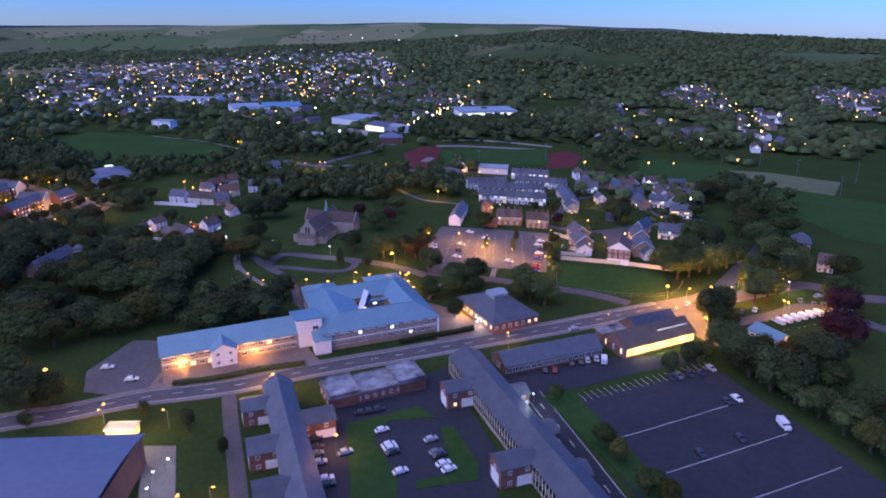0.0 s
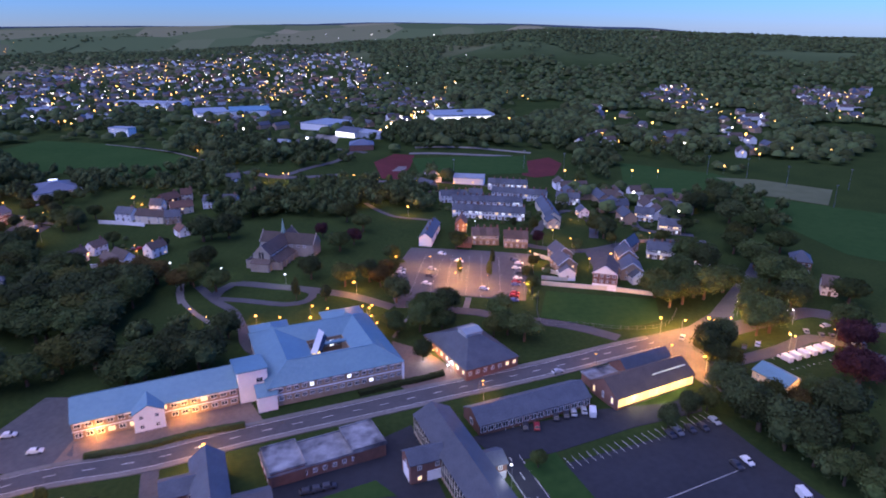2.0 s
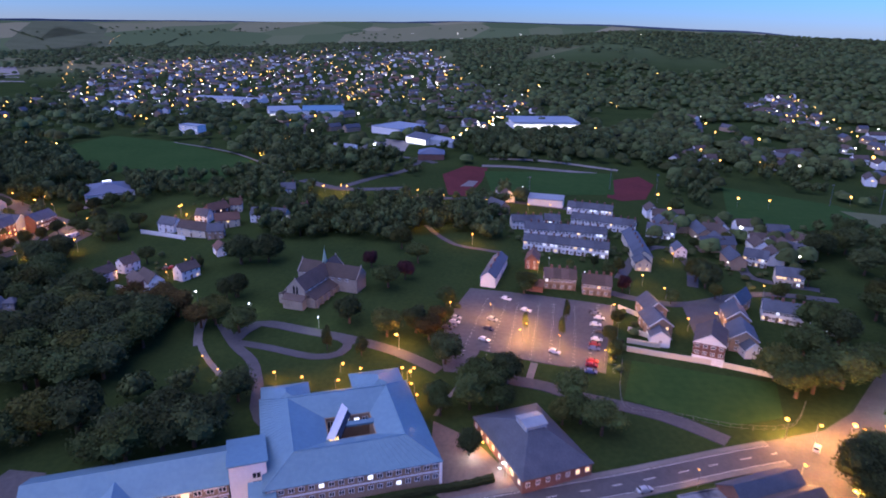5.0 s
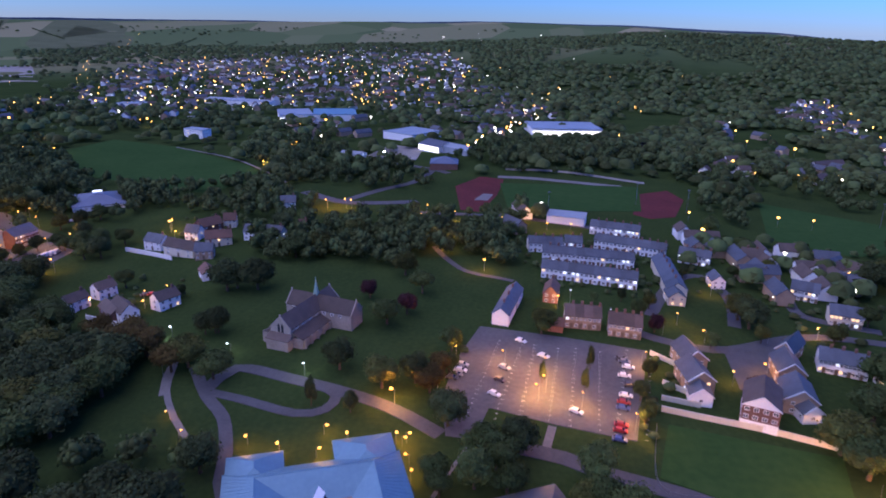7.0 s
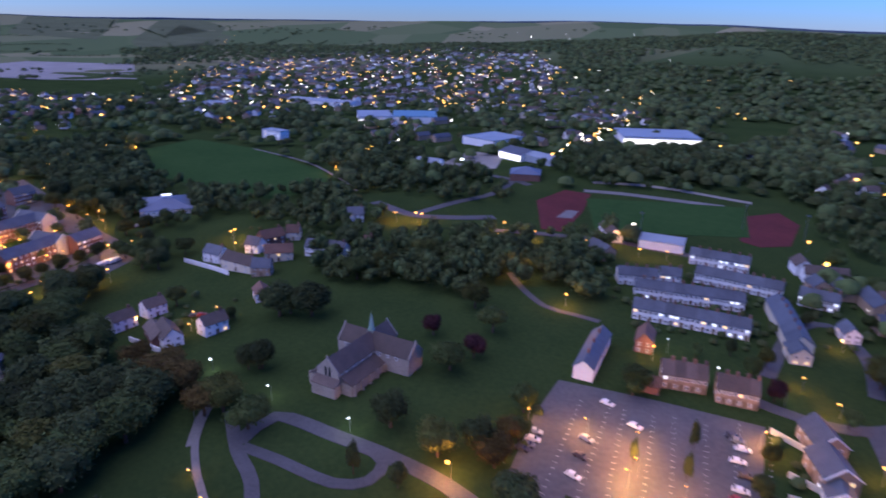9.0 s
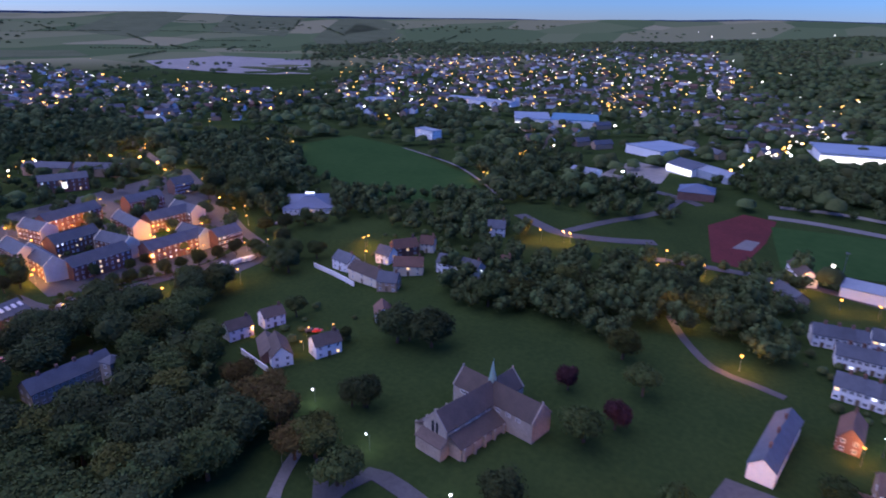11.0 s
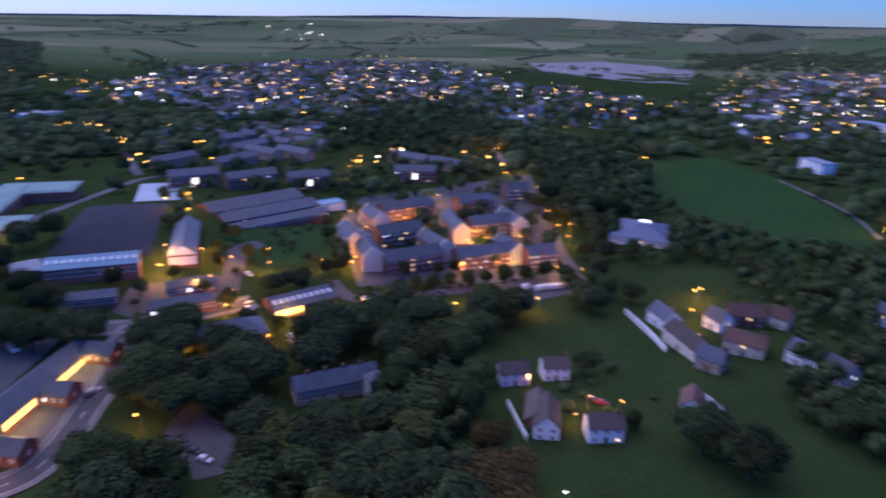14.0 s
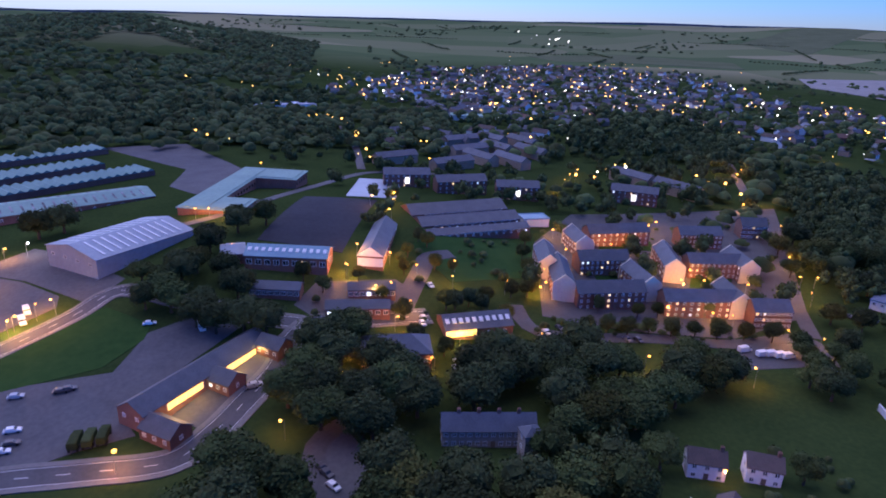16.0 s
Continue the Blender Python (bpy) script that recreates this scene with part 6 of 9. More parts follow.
warehouse = bld("warehouse", "big grey metal warehouse with rows of rooflights", "warehouse", -316.5, 168.8, 142.7, 46.0, 30.9, 6.0, 9.0, wall=M_GREYROOF, roof=M_GREYROOF, st=1, nl=0, ns=4, ww=2.0, wh=1.0)
roof_strips(warehouse, 46.0, 30.9, 6.0, 9.0, 11)
court_hall(-359.0, 181.0, 166.4)
patch("warehouse_apron", "pale asphalt apron before the warehouse", ((-330.0, 128.0), (-326.0, 134.0), (-288.0, 177.0), (-270.0, 170.0), (-279.0, 158.0), (-294.0, 139.0), (-308.0, 112.0)), M_LOT, 0.15)
bld("sports_hall", "brick sports hall with pale blue sheet roof and white windows", "hall", -293.6, 238.2, 80.6, 32.5, 13.0, 5.5, 8.0, wall=M_BRICK, roof=M_BLUEROOF, st=1, nl=9, ns=1, ww=2.4, wh=2.2, sky=12)
bld("sports_hall", "low pale blue-roofed wing of the sports hall", "hall", -299.7, 215.5, 100.5, 9.2, 13.0, 4.0, 5.5, wall=M_BRICK, roof=M_GREYROOF, st=1)
hall = bld("chapel_hall", "long slate-roofed hall with a white front gable", "hall", -314.1, 275.1, 168.0, 45.0, 10.5, 3.6, 7.2, wall=M_BRICK, roof=M_SLATE, st=1, nl=9, ns=2, lit=0.05)
trim(hall, 45.0, 10.5, 3.6, 7.2, True, True)
bld("classroom_block", "low dark-roofed block with a row of white windows", "block", -271.0, 234.9, 80.4, 18.6, 7.0, 3.6, 5.2, wall=M_BRICK, roof=M_SLATE, st=1, nl=8, ns=0, ww=1.8, wh=1.7, lit=0.12, cool=1.0)
bld("classroom_block", "low dark-roofed block with a row of white windows", "block", -259.6, 264.5, 88.5, 22.8, 8.0, 3.6, 5.2, wall=M_BRICK, roof=M_SLATE, st=1, nl=8, ns=0, ww=1.8, wh=1.7, lit=0.12, cool=1.0)
bld("classroom_block", "low dark-roofed block with a row of white windows", "block", -272.6, 270.1, 88.6, 17.8, 7.0, 3.6, 5.2, wall=M_BRICK, roof=M_SLATE, st=1, nl=8, ns=0, ww=1.8, wh=1.7, lit=0.12, cool=1.0)
canopy = bld("canopy_building", "slate-roofed building with a yellow-lit canopy", "building", -252.6, 306.6, 96.9, 25.2, 13.0, 4.0, 7.0, wall=M_BRICK, roof=M_SLATE, st=1, nl=4, ns=0, sky=10)
lit_strip(canopy, -12.6, -1.3, -6.6, 1.2, 3.4, G_HALL)
spot_glow(-241.4, 299.5, 3.4, 2000)
bld("dark_hall", "dark hipped hall roof among trees", "hall", -232.8, 276.2, 88.3, 22.6, 13.0, 5.0, 9.0, kind="hip", wall=M_BRICK, roof=M_SLATE, st=1, nl=6)
for u, w, he_, hr_s, lab in ((5.0, 10.0, 3.0, 4.6, "low dark-roofed front range of the school"), (18.0, 15.0, 3.6, 6.2, "wide dark-roofed school hall with pale roof edge"), (35.5, 18.0, 4.0, 7.2, "dark-roofed rear range of the school")):
    block = bld("school_block", lab, "school", -338.6 - 0.976 * u, 326.7 - 0.22 * u, 102.7, 54.0, w, he_, hr_s, wall=M_BRICK, roof=M_SLATE, st=1, nl=13, ns=1, lit=0.15, cool=0.8, back=0)
    lit_strip(block, -20.0, 24.0, -w / 2 - 0.25, he_ - 0.5, he_ - 0.1, M_FRAME, "roof_edge", "pale roof edge strip")
bld("blue_annexe", "small pale blue-roofed annexe", "annexe", -370.2, 362.4, 96.5, 14.5, 10.0, 4.0, 4.6, kind="flat", wall=M_WHITE, roof=M_BLUEROOF, st=1)

# ---- brick residential blocks with white gable ends ----
bld("residential_block", "brick three-storey residential block with slate roof", "apartment block", -278.5, 368.7, 89.8, 29.5, 10.0, 7.5, 10.8, nl=10, back=0, wall=M_BRICK, roof=M_SLATE, st=3, ns=0, lit=0.16, cool=0.3, ww=1.1, wh=1.3)
bld("residential_block", "brick three-storey residential block with slate roof", "apartment block", -270.8, 405.1, 84.2, 30.8, 10.0, 7.5, 10.8, nl=10, back=0, wall=M_BRICK, roof=M_SLATE, st=3, ns=0, lit=0.16, cool=0.3, ww=1.1, wh=1.3)
bld("residential_block", "brick three-storey residential block with slate roof", "apartment block", -259.4, 429.4, 82.9, 15.3, 10.0, 7.5, 10.8, nl=10, back=0, wall=M_BRICK, roof=M_SLATE, st=3, ns=0, lit=0.16, cool=0.3, ww=1.1, wh=1.3)
bld("residential_block", "brick three-storey residential block with slate roof", "apartment block", -310.5, 377.9, 91.3, 24.1, 10.0, 7.5, 10.8, nl=10, back=0, wall=M_BRICK, roof=M_SLATE, st=3, ns=0, lit=0.16, cool=0.3, ww=1.1, wh=1.3)
bld("residential_block", "brick three-storey residential block with slate roof", "apartment block", -346.4, 400.0, 94.5, 33.6, 10.0, 7.5, 10.8, nl=10, back=0, wall=M_BRICK, roof=M_SLATE, st=3, ns=0, lit=0.16, cool=0.3, ww=1.1, wh=1.3)
bld("residential_block", "brick three-storey residential block with slate roof", "apartment block", -343.5, 444.6, 84.0, 22.6, 10.0, 7.5, 10.8, nl=10, back=0, wall=M_BRICK, roof=M_SLATE, st=3, ns=0, lit=0.16, cool=0.3, ww=1.1, wh=1.3)
bld("residential_block", "brick three-storey residential block with slate roof", "apartment block", -307.8, 432.5, 83.8, 25.4, 10.0, 7.5, 10.8, nl=10, back=0, wall=M_BRICK, roof=M_SLATE, st=3, ns=0, lit=0.16, cool=0.3, ww=1.1, wh=1.3)
bld("residential_block", "brick three-storey residential block with slate roof", "apartment block", -355.5, 483.2, 79.0, 13.7, 10.0, 7.5, 10.8, nl=10, back=0, wall=M_BRICK, roof=M_SLATE, st=3, ns=0, lit=0.16, cool=0.3, ww=1.1, wh=1.3)
gable_block(-292.6, 352.2, 168.8, 34.0)
gable_block(-292.0, 389.0, -177.9, 26.0)
gable_block(-312.8, 412.7, 165.9, 34.0)
gable_block(-307.4, 446.4, 173.6, 26.2)
gable_block(-273.3, 421.7, 175.0, 23.5)
gable_block(-309.2, 350.9, 170.1, 27.1)
gable_block(-334.5, 375.1, -177.8, 22.4)
flats = bld("flats", "three-storey brick flats with lit stairwell", "apartment block", -444.4, 300.2, 89.8, 29.1, 11.0, 8.5, 11.5, nl=8, back=0, wall=M_BRICK, roof=M_SLATE, st=3, ns=0, lit=0.1, cool=0.3, ww=1.1, wh=1.3)
lit_strip(flats, -1.5, 1.5, -5.6, 2.5, 6.5, G_SHOP, "stairwell", "lit white stairwell glazing")
flats = bld("flats", "three-storey brick flats with lit stairwell", "apartment block", -431.5, 332.3, 97.3, 31.8, 11.0, 8.5, 11.5, nl=8, back=0, wall=M_BRICK, roof=M_SLATE, st=3, ns=0, lit=0.1, cool=0.3, ww=1.1, wh=1.3)
lit_strip(flats, -1.5, 1.5, -5.6, 2.5, 6.5, G_SHOP, "stairwell", "lit white stairwell glazing")
flats = bld("flats", "three-storey brick flats with lit stairwell", "apartment block", -423.8, 367.1, 83.6, 26.3, 11.0, 8.5, 11.5, nl=8, back=0, wall=M_BRICK, roof=M_SLATE, st=3, ns=0, lit=0.1, cool=0.3, ww=1.1, wh=1.3)
lit_strip(flats, -1.5, 1.5, -5.6, 2.5, 6.5, G_SHOP, "stairwell", "lit white stairwell glazing")
flats = bld("flats", "three-storey brick flats with lit stairwell", "apartment block", -419.4, 442.9, 64.5, 28.5, 11.0, 8.5, 11.5, nl=8, back=0, wall=M_BRICK, roof=M_SLATE, st=3, ns=0, lit=0.1, cool=0.3, ww=1.1, wh=1.3)
lit_strip(flats, -1.5, 1.5, -5.6, 2.5, 6.5, G_SHOP, "stairwell", "lit white stairwell glazing")
bld("flats", "slate-roofed flats in rows", "apartment block", -508.6, 340.2, 296.3, 34.0, 10.0, 6.5, 9.5, st=2, nl=8, lit=0.15, roof=M_SLATE, wall=M_BUFF, group="rows of flats", back=0)
bld("flats", "slate-roofed flats in rows", "apartment block", -532.0, 366.4, 206.3, 34.0, 10.0, 6.5, 9.5, st=2, nl=8, lit=0.15, roof=M_SLATE, wall=M_BUFF, group="rows of flats", back=0)
bld("flats", "slate-roofed flats in rows", "apartment block", -522.8, 388.9, 206.3, 34.0, 10.0, 6.5, 9.5, st=2, nl=8, lit=0.15, roof=M_SLATE, wall=M_BUFF, group="rows of flats", back=0)
bld("flats", "slate-roofed flats in rows", "apartment block", -561.3, 363.0, 296.3, 34.0, 10.0, 6.5, 9.5, st=2, nl=8, lit=0.15, roof=M_SLATE, wall=M_BUFF, group="rows of flats", back=0)
bld("flats", "slate-roofed flats in rows", "apartment block", -572.8, 389.4, 206.3, 34.0, 10.0, 6.5, 9.5, st=2, nl=8, lit=0.15, roof=M_SLATE, wall=M_BUFF, group="rows of flats", back=0)
bld("flats", "slate-roofed flats in rows", "apartment block", -557.6, 414.6, 206.3, 34.0, 10.0, 6.5, 9.5, st=2, nl=8, lit=0.15, roof=M_SLATE, wall=M_BUFF, group="rows of flats", back=0)
bld("flats", "slate-roofed flats in rows", "apartment block", -604.6, 363.6, 296.3, 34.0, 10.0, 6.5, 9.5, st=2, nl=8, lit=0.15, roof=M_SLATE, wall=M_BUFF, group="rows of flats", back=0)
bld("flats", "slate-roofed flats in rows", "apartment block", -612.5, 393.4, 206.3, 34.0, 10.0, 6.5, 9.5, st=2, nl=8, lit=0.15, roof=M_SLATE, wall=M_BUFF, group="rows of flats", back=0)
bld("flats", "slate-roofed flats in rows", "apartment block", -600.8, 419.1, 206.3, 34.0, 10.0, 6.5, 9.5, st=2, nl=8, lit=0.15, roof=M_SLATE, wall=M_BUFF, group="rows of flats", back=0)
bld("flats", "slate-roofed flats in rows", "apartment block", -526.6, 300.0, 296.3, 34.0, 10.0, 6.5, 9.5, st=2, nl=8, lit=0.15, roof=M_SLATE, wall=M_BUFF, group="rows of flats", back=0)
bld("flats", "slate-roofed flats in rows", "apartment block", -469.8, 464.4, 206.3, 34.0, 10.0, 6.5, 9.5, st=2, nl=8, lit=0.15, roof=M_SLATE, wall=M_BUFF, group="rows of flats", back=0)
bld("flats", "slate-roofed flats in rows", "apartment block", -438.4, 482.6, 206.3, 34.0, 10.0, 6.5, 9.5, st=2, nl=8, lit=0.15, roof=M_SLATE, wall=M_BUFF, group="rows of flats", back=0)
sschool = bld("skylight_school", "low school with blue hipped roof and white lantern", "school", -263.2, 504.7, 35.9, 30.4, 36.0, 3.4, 8.0, kind="hip", wall=M_WHITE, roof=M_HALLROOF, st=1, nl=10, ns=5, lit=0.15)
lantern(sschool, 7.8)

# ---- town beyond ----
shop = bld("store", "large supermarket with brightly lit white front", "store", 54.0, 877.0, 9.0, 77.0, 58.0, 8.0, 8.5, kind="flat", wall=M_WHITE, roof=M_GREYROOF, st=1)
lit_strip(shop, -38.0, 38.0, -29.1, 0.5, 6.0, G_SHOP)
shop = bld("store", "white flat-roofed store by the trees", "store", -105.0, 798.9, -32.4, 41.6, 45.0, 7.0, 7.5, kind="flat", wall=M_WHITE, roof=M_GREYROOF, st=1)
shop = bld("store", "lit showroom with dark pitched roof", "store", -65.6, 713.5, -40.7, 28.1, 25.0, 6.0, 9.0, kind="gable", wall=M_WHITE, roof=M_SLATE, st=1)
lit_strip(shop, -14.1, 14.1, -12.7, 0.5, 4.8, G_SHOP)
shop = bld("store", "long pale workshop with a shallow roof", "store", -45.3, 697.2, -42.2, 40.7, 18.0, 5.0, 7.0, kind="gable", wall=M_GREYROOF, roof=M_GREYROOF, st=1)
shop = bld("store", "wide pale retail shed with lit front", "store", -275.1, 918.1, 23.4, 39.7, 60.0, 8.0, 8.5, kind="flat", wall=M_WHITE, roof=M_GREYROOF, st=1)
lit_strip(shop, -19.9, 19.9, -30.1, 0.5, 4.8, G_SHOP)
shop = bld("store", "wide pale retail shed with flat roof", "store", -228.5, 934.8, 17.0, 52.6, 60.0, 8.0, 8.5, kind="flat", wall=M_WHITE, roof=M_BLUEROOF, st=1)
shop = bld("store", "long low white building with shallow roof", "store", -405.4, 1058.4, -10.8, 109.9, 30.0, 6.0, 8.0, kind="gable", wall=M_WHITE, roof=M_GREYROOF, st=1)
shop = bld("store", "white flat-roofed office block", "store", -322.0, 757.0, -20.0, 26.0, 12.0, 8.5, 9.0, kind="flat", wall=M_WHITE, roof=M_GREYROOF, st=3, nl=7, ns=3, lit=0.2)
shop = bld("store", "white flat-roofed office block", "store", -525.7, 979.6, -1.2, 43.6, 25.0, 6.0, 6.5, kind="flat", wall=M_WHITE, roof=M_GREYROOF, st=1)
shop = bld("store", "brick hall with a hipped roof", "store", -51.1, 637.4, 5.5, 22.0, 20.0, 5.0, 9.0, kind="hip", wall=M_BRICK, roof=M_HALLROOF, st=1)
shop = bld("store", "white works building with lit front", "store", -133.8, 665.2, -11.2, 19.5, 14.0, 6.0, 8.0, kind="gable", wall=M_WHITE, roof=M_GREYROOF, st=1)
lit_strip(shop, -9.8, 9.8, -7.2, 0.5, 3.0, G_SHOP)
shop = bld("store", "long white greenhouse roof", "store", -754.2, 396.8, 81.1, 35.2, 22.0, 5.0, 5.5, kind="flat", wall=M_WHITE, roof=M_GREENROOF, st=1)
shop = bld("store", "pale low industrial building with flat roof", "store", -803.9, 195.7, 110.6, 69.9, 25.0, 6.0, 6.5, kind="flat", wall=M_WHITE, roof=M_GREYROOF, st=1)
patch("building_site", "pale bare yard with floodlights", ((-127.3, 679.2), (-118.3, 750.5), (-81.3, 723.5), (-79.1, 667.5), (-104.5, 656.9)), M_GRAVEL, 0.20)
patch("car_park", "lit supermarket car park", ((92.4, 843.1), (197.1, 835.8), (174.3, 762.0), (92.5, 742.0)), M_LOT, 0.20)
patch("athletics_yard", "grey court by the track", ((-14.4, 564.1), (-7.4, 563.3), (-10.2, 546.8), (-19.5, 545.5)), M_PAVE, 0.20)
TOWN = [(((-734.0, 1137.0), (-978.2, 1721.8), (-556.2, 2314.5), (-246.5, 2138.9), (-14.5, 1290.0), (6.0, 961.3), (-110.7, 921.7), (-289.4, 1081.5), (-389.6, 934.9), (-439.7, 808.6)), 30.0, 1), (((-1138.3, 794.9), (-750.7, 583.1), (-594.3, 752.1), (-560.1, 876.2), (-655.5, 1021.2), (-942.3, 960.8)), 34.0, 2), (((-1347.8, 448.2), (-1655.4, 762.0), (-1386.3, 1030.9), (-939.2, 923.4), (-696.7, 686.5), (-695.7, 522.1), (-743.3, 356.1), (-907.0, 333.0)), 32.0, 3), (((-997.1, 226.7), (-1471.8, 450.1), (-1514.9, 767.9), (-1246.8, 904.9), (-769.2, 641.7), (-710.8, 465.0), (-796.5, 348.3)), 30.0, 4), (((401.1, 1197.5), (472.8, 1232.8), (478.8, 1149.4), (411.6, 1042.6)), 26.0, 5), (((373.7, 1154.7), (490.0, 1268.1), (383.2, 882.6), (344.8, 946.0)), 24.0, 6), (((666.2, 1215.0), (776.3, 1164.8), (632.3, 952.0), (605.8, 1067.1)), 26.0, 7), (((250.9, 975.8), (307.6, 753.6), (269.2, 674.9), (166.2, 669.4)), 40.0, 8), (((-63.0, 1143.8), (15.6, 1198.0), (56.6, 1013.4), (-19.1, 903.9)), 26.0, 9), (((-291.9, 888.8), (-187.6, 937.8), (-152.9, 850.7), (-164.5, 710.2), (-222.1, 766.5)), 34.0, 10), (((-114.1, 877.4), (-6.2, 1018.0), (-8.4, 797.0), (-65.7, 795.9)), 28.0, 11), (((-661.7, 300.4), (-650.2, 342.2), (-695.9, 491.1), (-605.2, 492.9), (-596.4, 436.6), (-590.6, 344.2)), 26.0, 12), (((-712.2, 660.0), (-695.1, 870.5), (-543.9, 736.3), (-586.6, 616.6)), 34.0, 13), (((150.6, 453.5), (196.0, 453.5), (176.7, 413.7), (143.8, 420.9)), 18.0, 14), (((-6.1, 520.6), (25.9, 522.9), (25.4, 497.0), (-1.1, 489.0)), 16.0, 15), (((-704.3, 303.0), (-719.9, 332.3), (-581.3, 306.7), (-573.7, 283.6)), 24.0, 16), (((-329.1, 471.1), (-266.0, 454.6), (-251.8, 400.9), (-285.5, 403.0)), 24.0, 17), (((-10.6, 493.1), (14.0, 491.7), (14.3, 470.7), (-6.1, 466.0)), 18.0, 18), (((399.1, 1249.5), (506.1, 1274.9), (458.7, 1121.6), (418.5, 957.7), (360.6, 849.9), (379.2, 956.8), (351.3, 1086.1)), 24.0, 21), (((408.0, 917.1), (481.9, 930.0), (332.4, 626.0), (280.7, 601.6), (331.3, 746.3)), 26.0, 22), (((674.0, 1219.4), (730.6, 1097.7), (543.9, 821.3), (545.2, 960.8)), 26.0, 23), (((103.3, 502.0), (146.0, 487.2), (182.9, 464.6), (162.2, 408.9), (120.5, 391.9), (115.2, 428.7), (90.7, 439.0)), 15.0, 26), (((160.3, 442.6), (175.2, 436.8), (157.7, 394.0), (145.8, 403.3)), 14.0, 27), (((163.9, 708.2), (210.1, 702.0), (197.4, 659.5), (155.3, 659.1)), 20.0, 24), (((252.6, 727.3), (290.9, 728.1), (252.0, 637.9), (226.3, 637.2)), 20.0, 25)]

# ---- street lamps ----
lamp(-3.3, 404.8, 6.0, "s", 2500, 0.50, 270, "street lamps")
lamp(-25.9, 433.6, 6.0, "s", 2500, 0.50, 270, "street lamps")
lamp(-23.3, 292.6, 6.0, "s", 5000, 0.55, 180, "street lamps")
lamp(-102.0, 298.5, 6.0, "s", 1400, 0.45, 90, "street lamps")
lamp(-88.1, 277.2, 3.0, "s", 250, 0.30, 180, "street lamps")
lamp(-81.1, 269.3, 3.0, "s", 250, 0.30, 0, "street lamps")
lamp(-114.6, 327.2, 5.0, "w", 500, 0.32, 270, "street lamps")
lamp(-56.1, 305.4, 5.0, "w", 500, 0.32, 270, "street lamps")
lamp(-85.9, 314.7, 5.0, "w", 500, 0.32, 180, "street lamps")
lamp(-60.6, 269.3, 3.5, "s", 700, 0.42, 270, "street lamps")
lamp(-50.8, 267.6, 3.5, "s", 700, 0.42, 270, "street lamps")
lamp(-40.6, 276.2, 3.5, "s", 700, 0.42, 0, "street lamps")
lamp(-33.2, 274.7, 3.5, "s", 700, 0.42, 270, "street lamps")
lamp(-39.8, 266.4, 3.5, "s", 700, 0.42, 0, "street lamps")
lamp(-19.4, 275.0, 3.5, "s", 700, 0.42, 90, "street lamps")
lamp(-16.6, 276.2, 3.5, "s", 700, 0.42, 0, "street lamps")
lamp(-14.3, 267.4, 3.5, "s", 700, 0.42, 180, "street lamps")
lamp(-12.7, 260.7, 3.5, "s", 700, 0.42, 90, "street lamps")
lamp(-17.5, 274.2, 3.5, "s", 700, 0.42, 0, "street lamps")
lamp(-55.6, 184.8, 6.0, "s", 6000, 0.45, 0, "street lamps")
lamp(-29.2, 151.2, 6.0, "s", 1600, 0.42, 90, "street lamps")
lamp(-100.1, 165.6, 6.0, "s", 1600, 0.42, 90, "street lamps")
lamp(-128.0, 186.3, 7.0, "s", 1800, 0.55, 270, "street lamps")
lamp(-73.0, 143.5, 4.0, "w", 150, 0.28, 0, "street lamps")
lamp(-74.7, 138.1, 4.0, "w", 150, 0.28, 0, "street lamps")
lamp(-72.5, 132.6, 4.0, "w", 150, 0.28, 270, "street lamps")
lamp(-57.4, 132.4, 4.0, "s", 500, 0.35, 0, "street lamps")
lamp(-64.0, 130.1, 4.0, "s", 500, 0.35, 270, "street lamps")
lamp(-99.1, 163.6, 6.0, "s", 700, 0.30, 180, "street lamps")
lamp(-80.3, 163.8, 6.0, "s", 700, 0.30, 180, "street lamps")
lamp(27.8, 172.9, 7.0, "w", 700, 0.30, 90, "street lamps")
lamp(114.5, 257.9, 6.5, "s", 11000, 0.60, 270, "street lamps")
lamp(116.0, 255.8, 6.5, "s", 11000, 0.60, 270, "street lamps")
lamp(108.2, 243.2, 6.5, "s", 11000, 0.60, 270, "street lamps")
lamp(107.1, 241.6, 6.5, "s", 11000, 0.60, 180, "street lamps")
lamp(96.3, 257.1, 6.5, "s", 11000, 0.60, 90, "street lamps")
lamp(102.6, 229.4, 6.0, "s", 7000, 0.40, 180, "street lamps")
lamp(93.4, 239.2, 6.0, "s", 7000, 0.40, 270, "street lamps")
lamp(104.3, 256.7, 6.0, "s", 7000, 0.40, 0, "street lamps")
lamp(123.7, 257.0, 6.0, "s", 7000, 0.40, 90, "street lamps")
lamp(65.6, 234.1, 5.0, "s", 500, 0.28, 90, "street lamps")
lamp(24.4, 215.7, 5.0, "s", 500, 0.28, 90, "street lamps")
lamp(23.4, 218.9, 5.0, "s", 500, 0.28, 0, "street lamps")
lamp(28.9, 212.1, 0.9, "s", 500, 0.30, 180, "street lamps")
lamp(42.1, 214.0, 0.9, "s", 500, 0.30, 0, "street lamps")
lamp(5.0, 239.2, 3.0, "w", 700, 0.30, 0, "street lamps")
lamp(14.6, 232.2, 3.0, "w", 250, 0.30, 180, "street lamps")
lamp(13.4, 234.3, 3.0, "w", 250, 0.30, 0, "street lamps")
lamp(15.4, 232.2, 3.0, "s", 700, 0.30, 0, "street lamps")
lamp(7.7, 242.2, 3.0, "s", 1500, 0.30, 0, "street lamps")
lamp(142.5, 288.1, 6.0, "w", 500, 0.30, 90, "street lamps")
lamp(133.0, 271.5, 6.0, "w", 500, 0.30, 90, "street lamps")
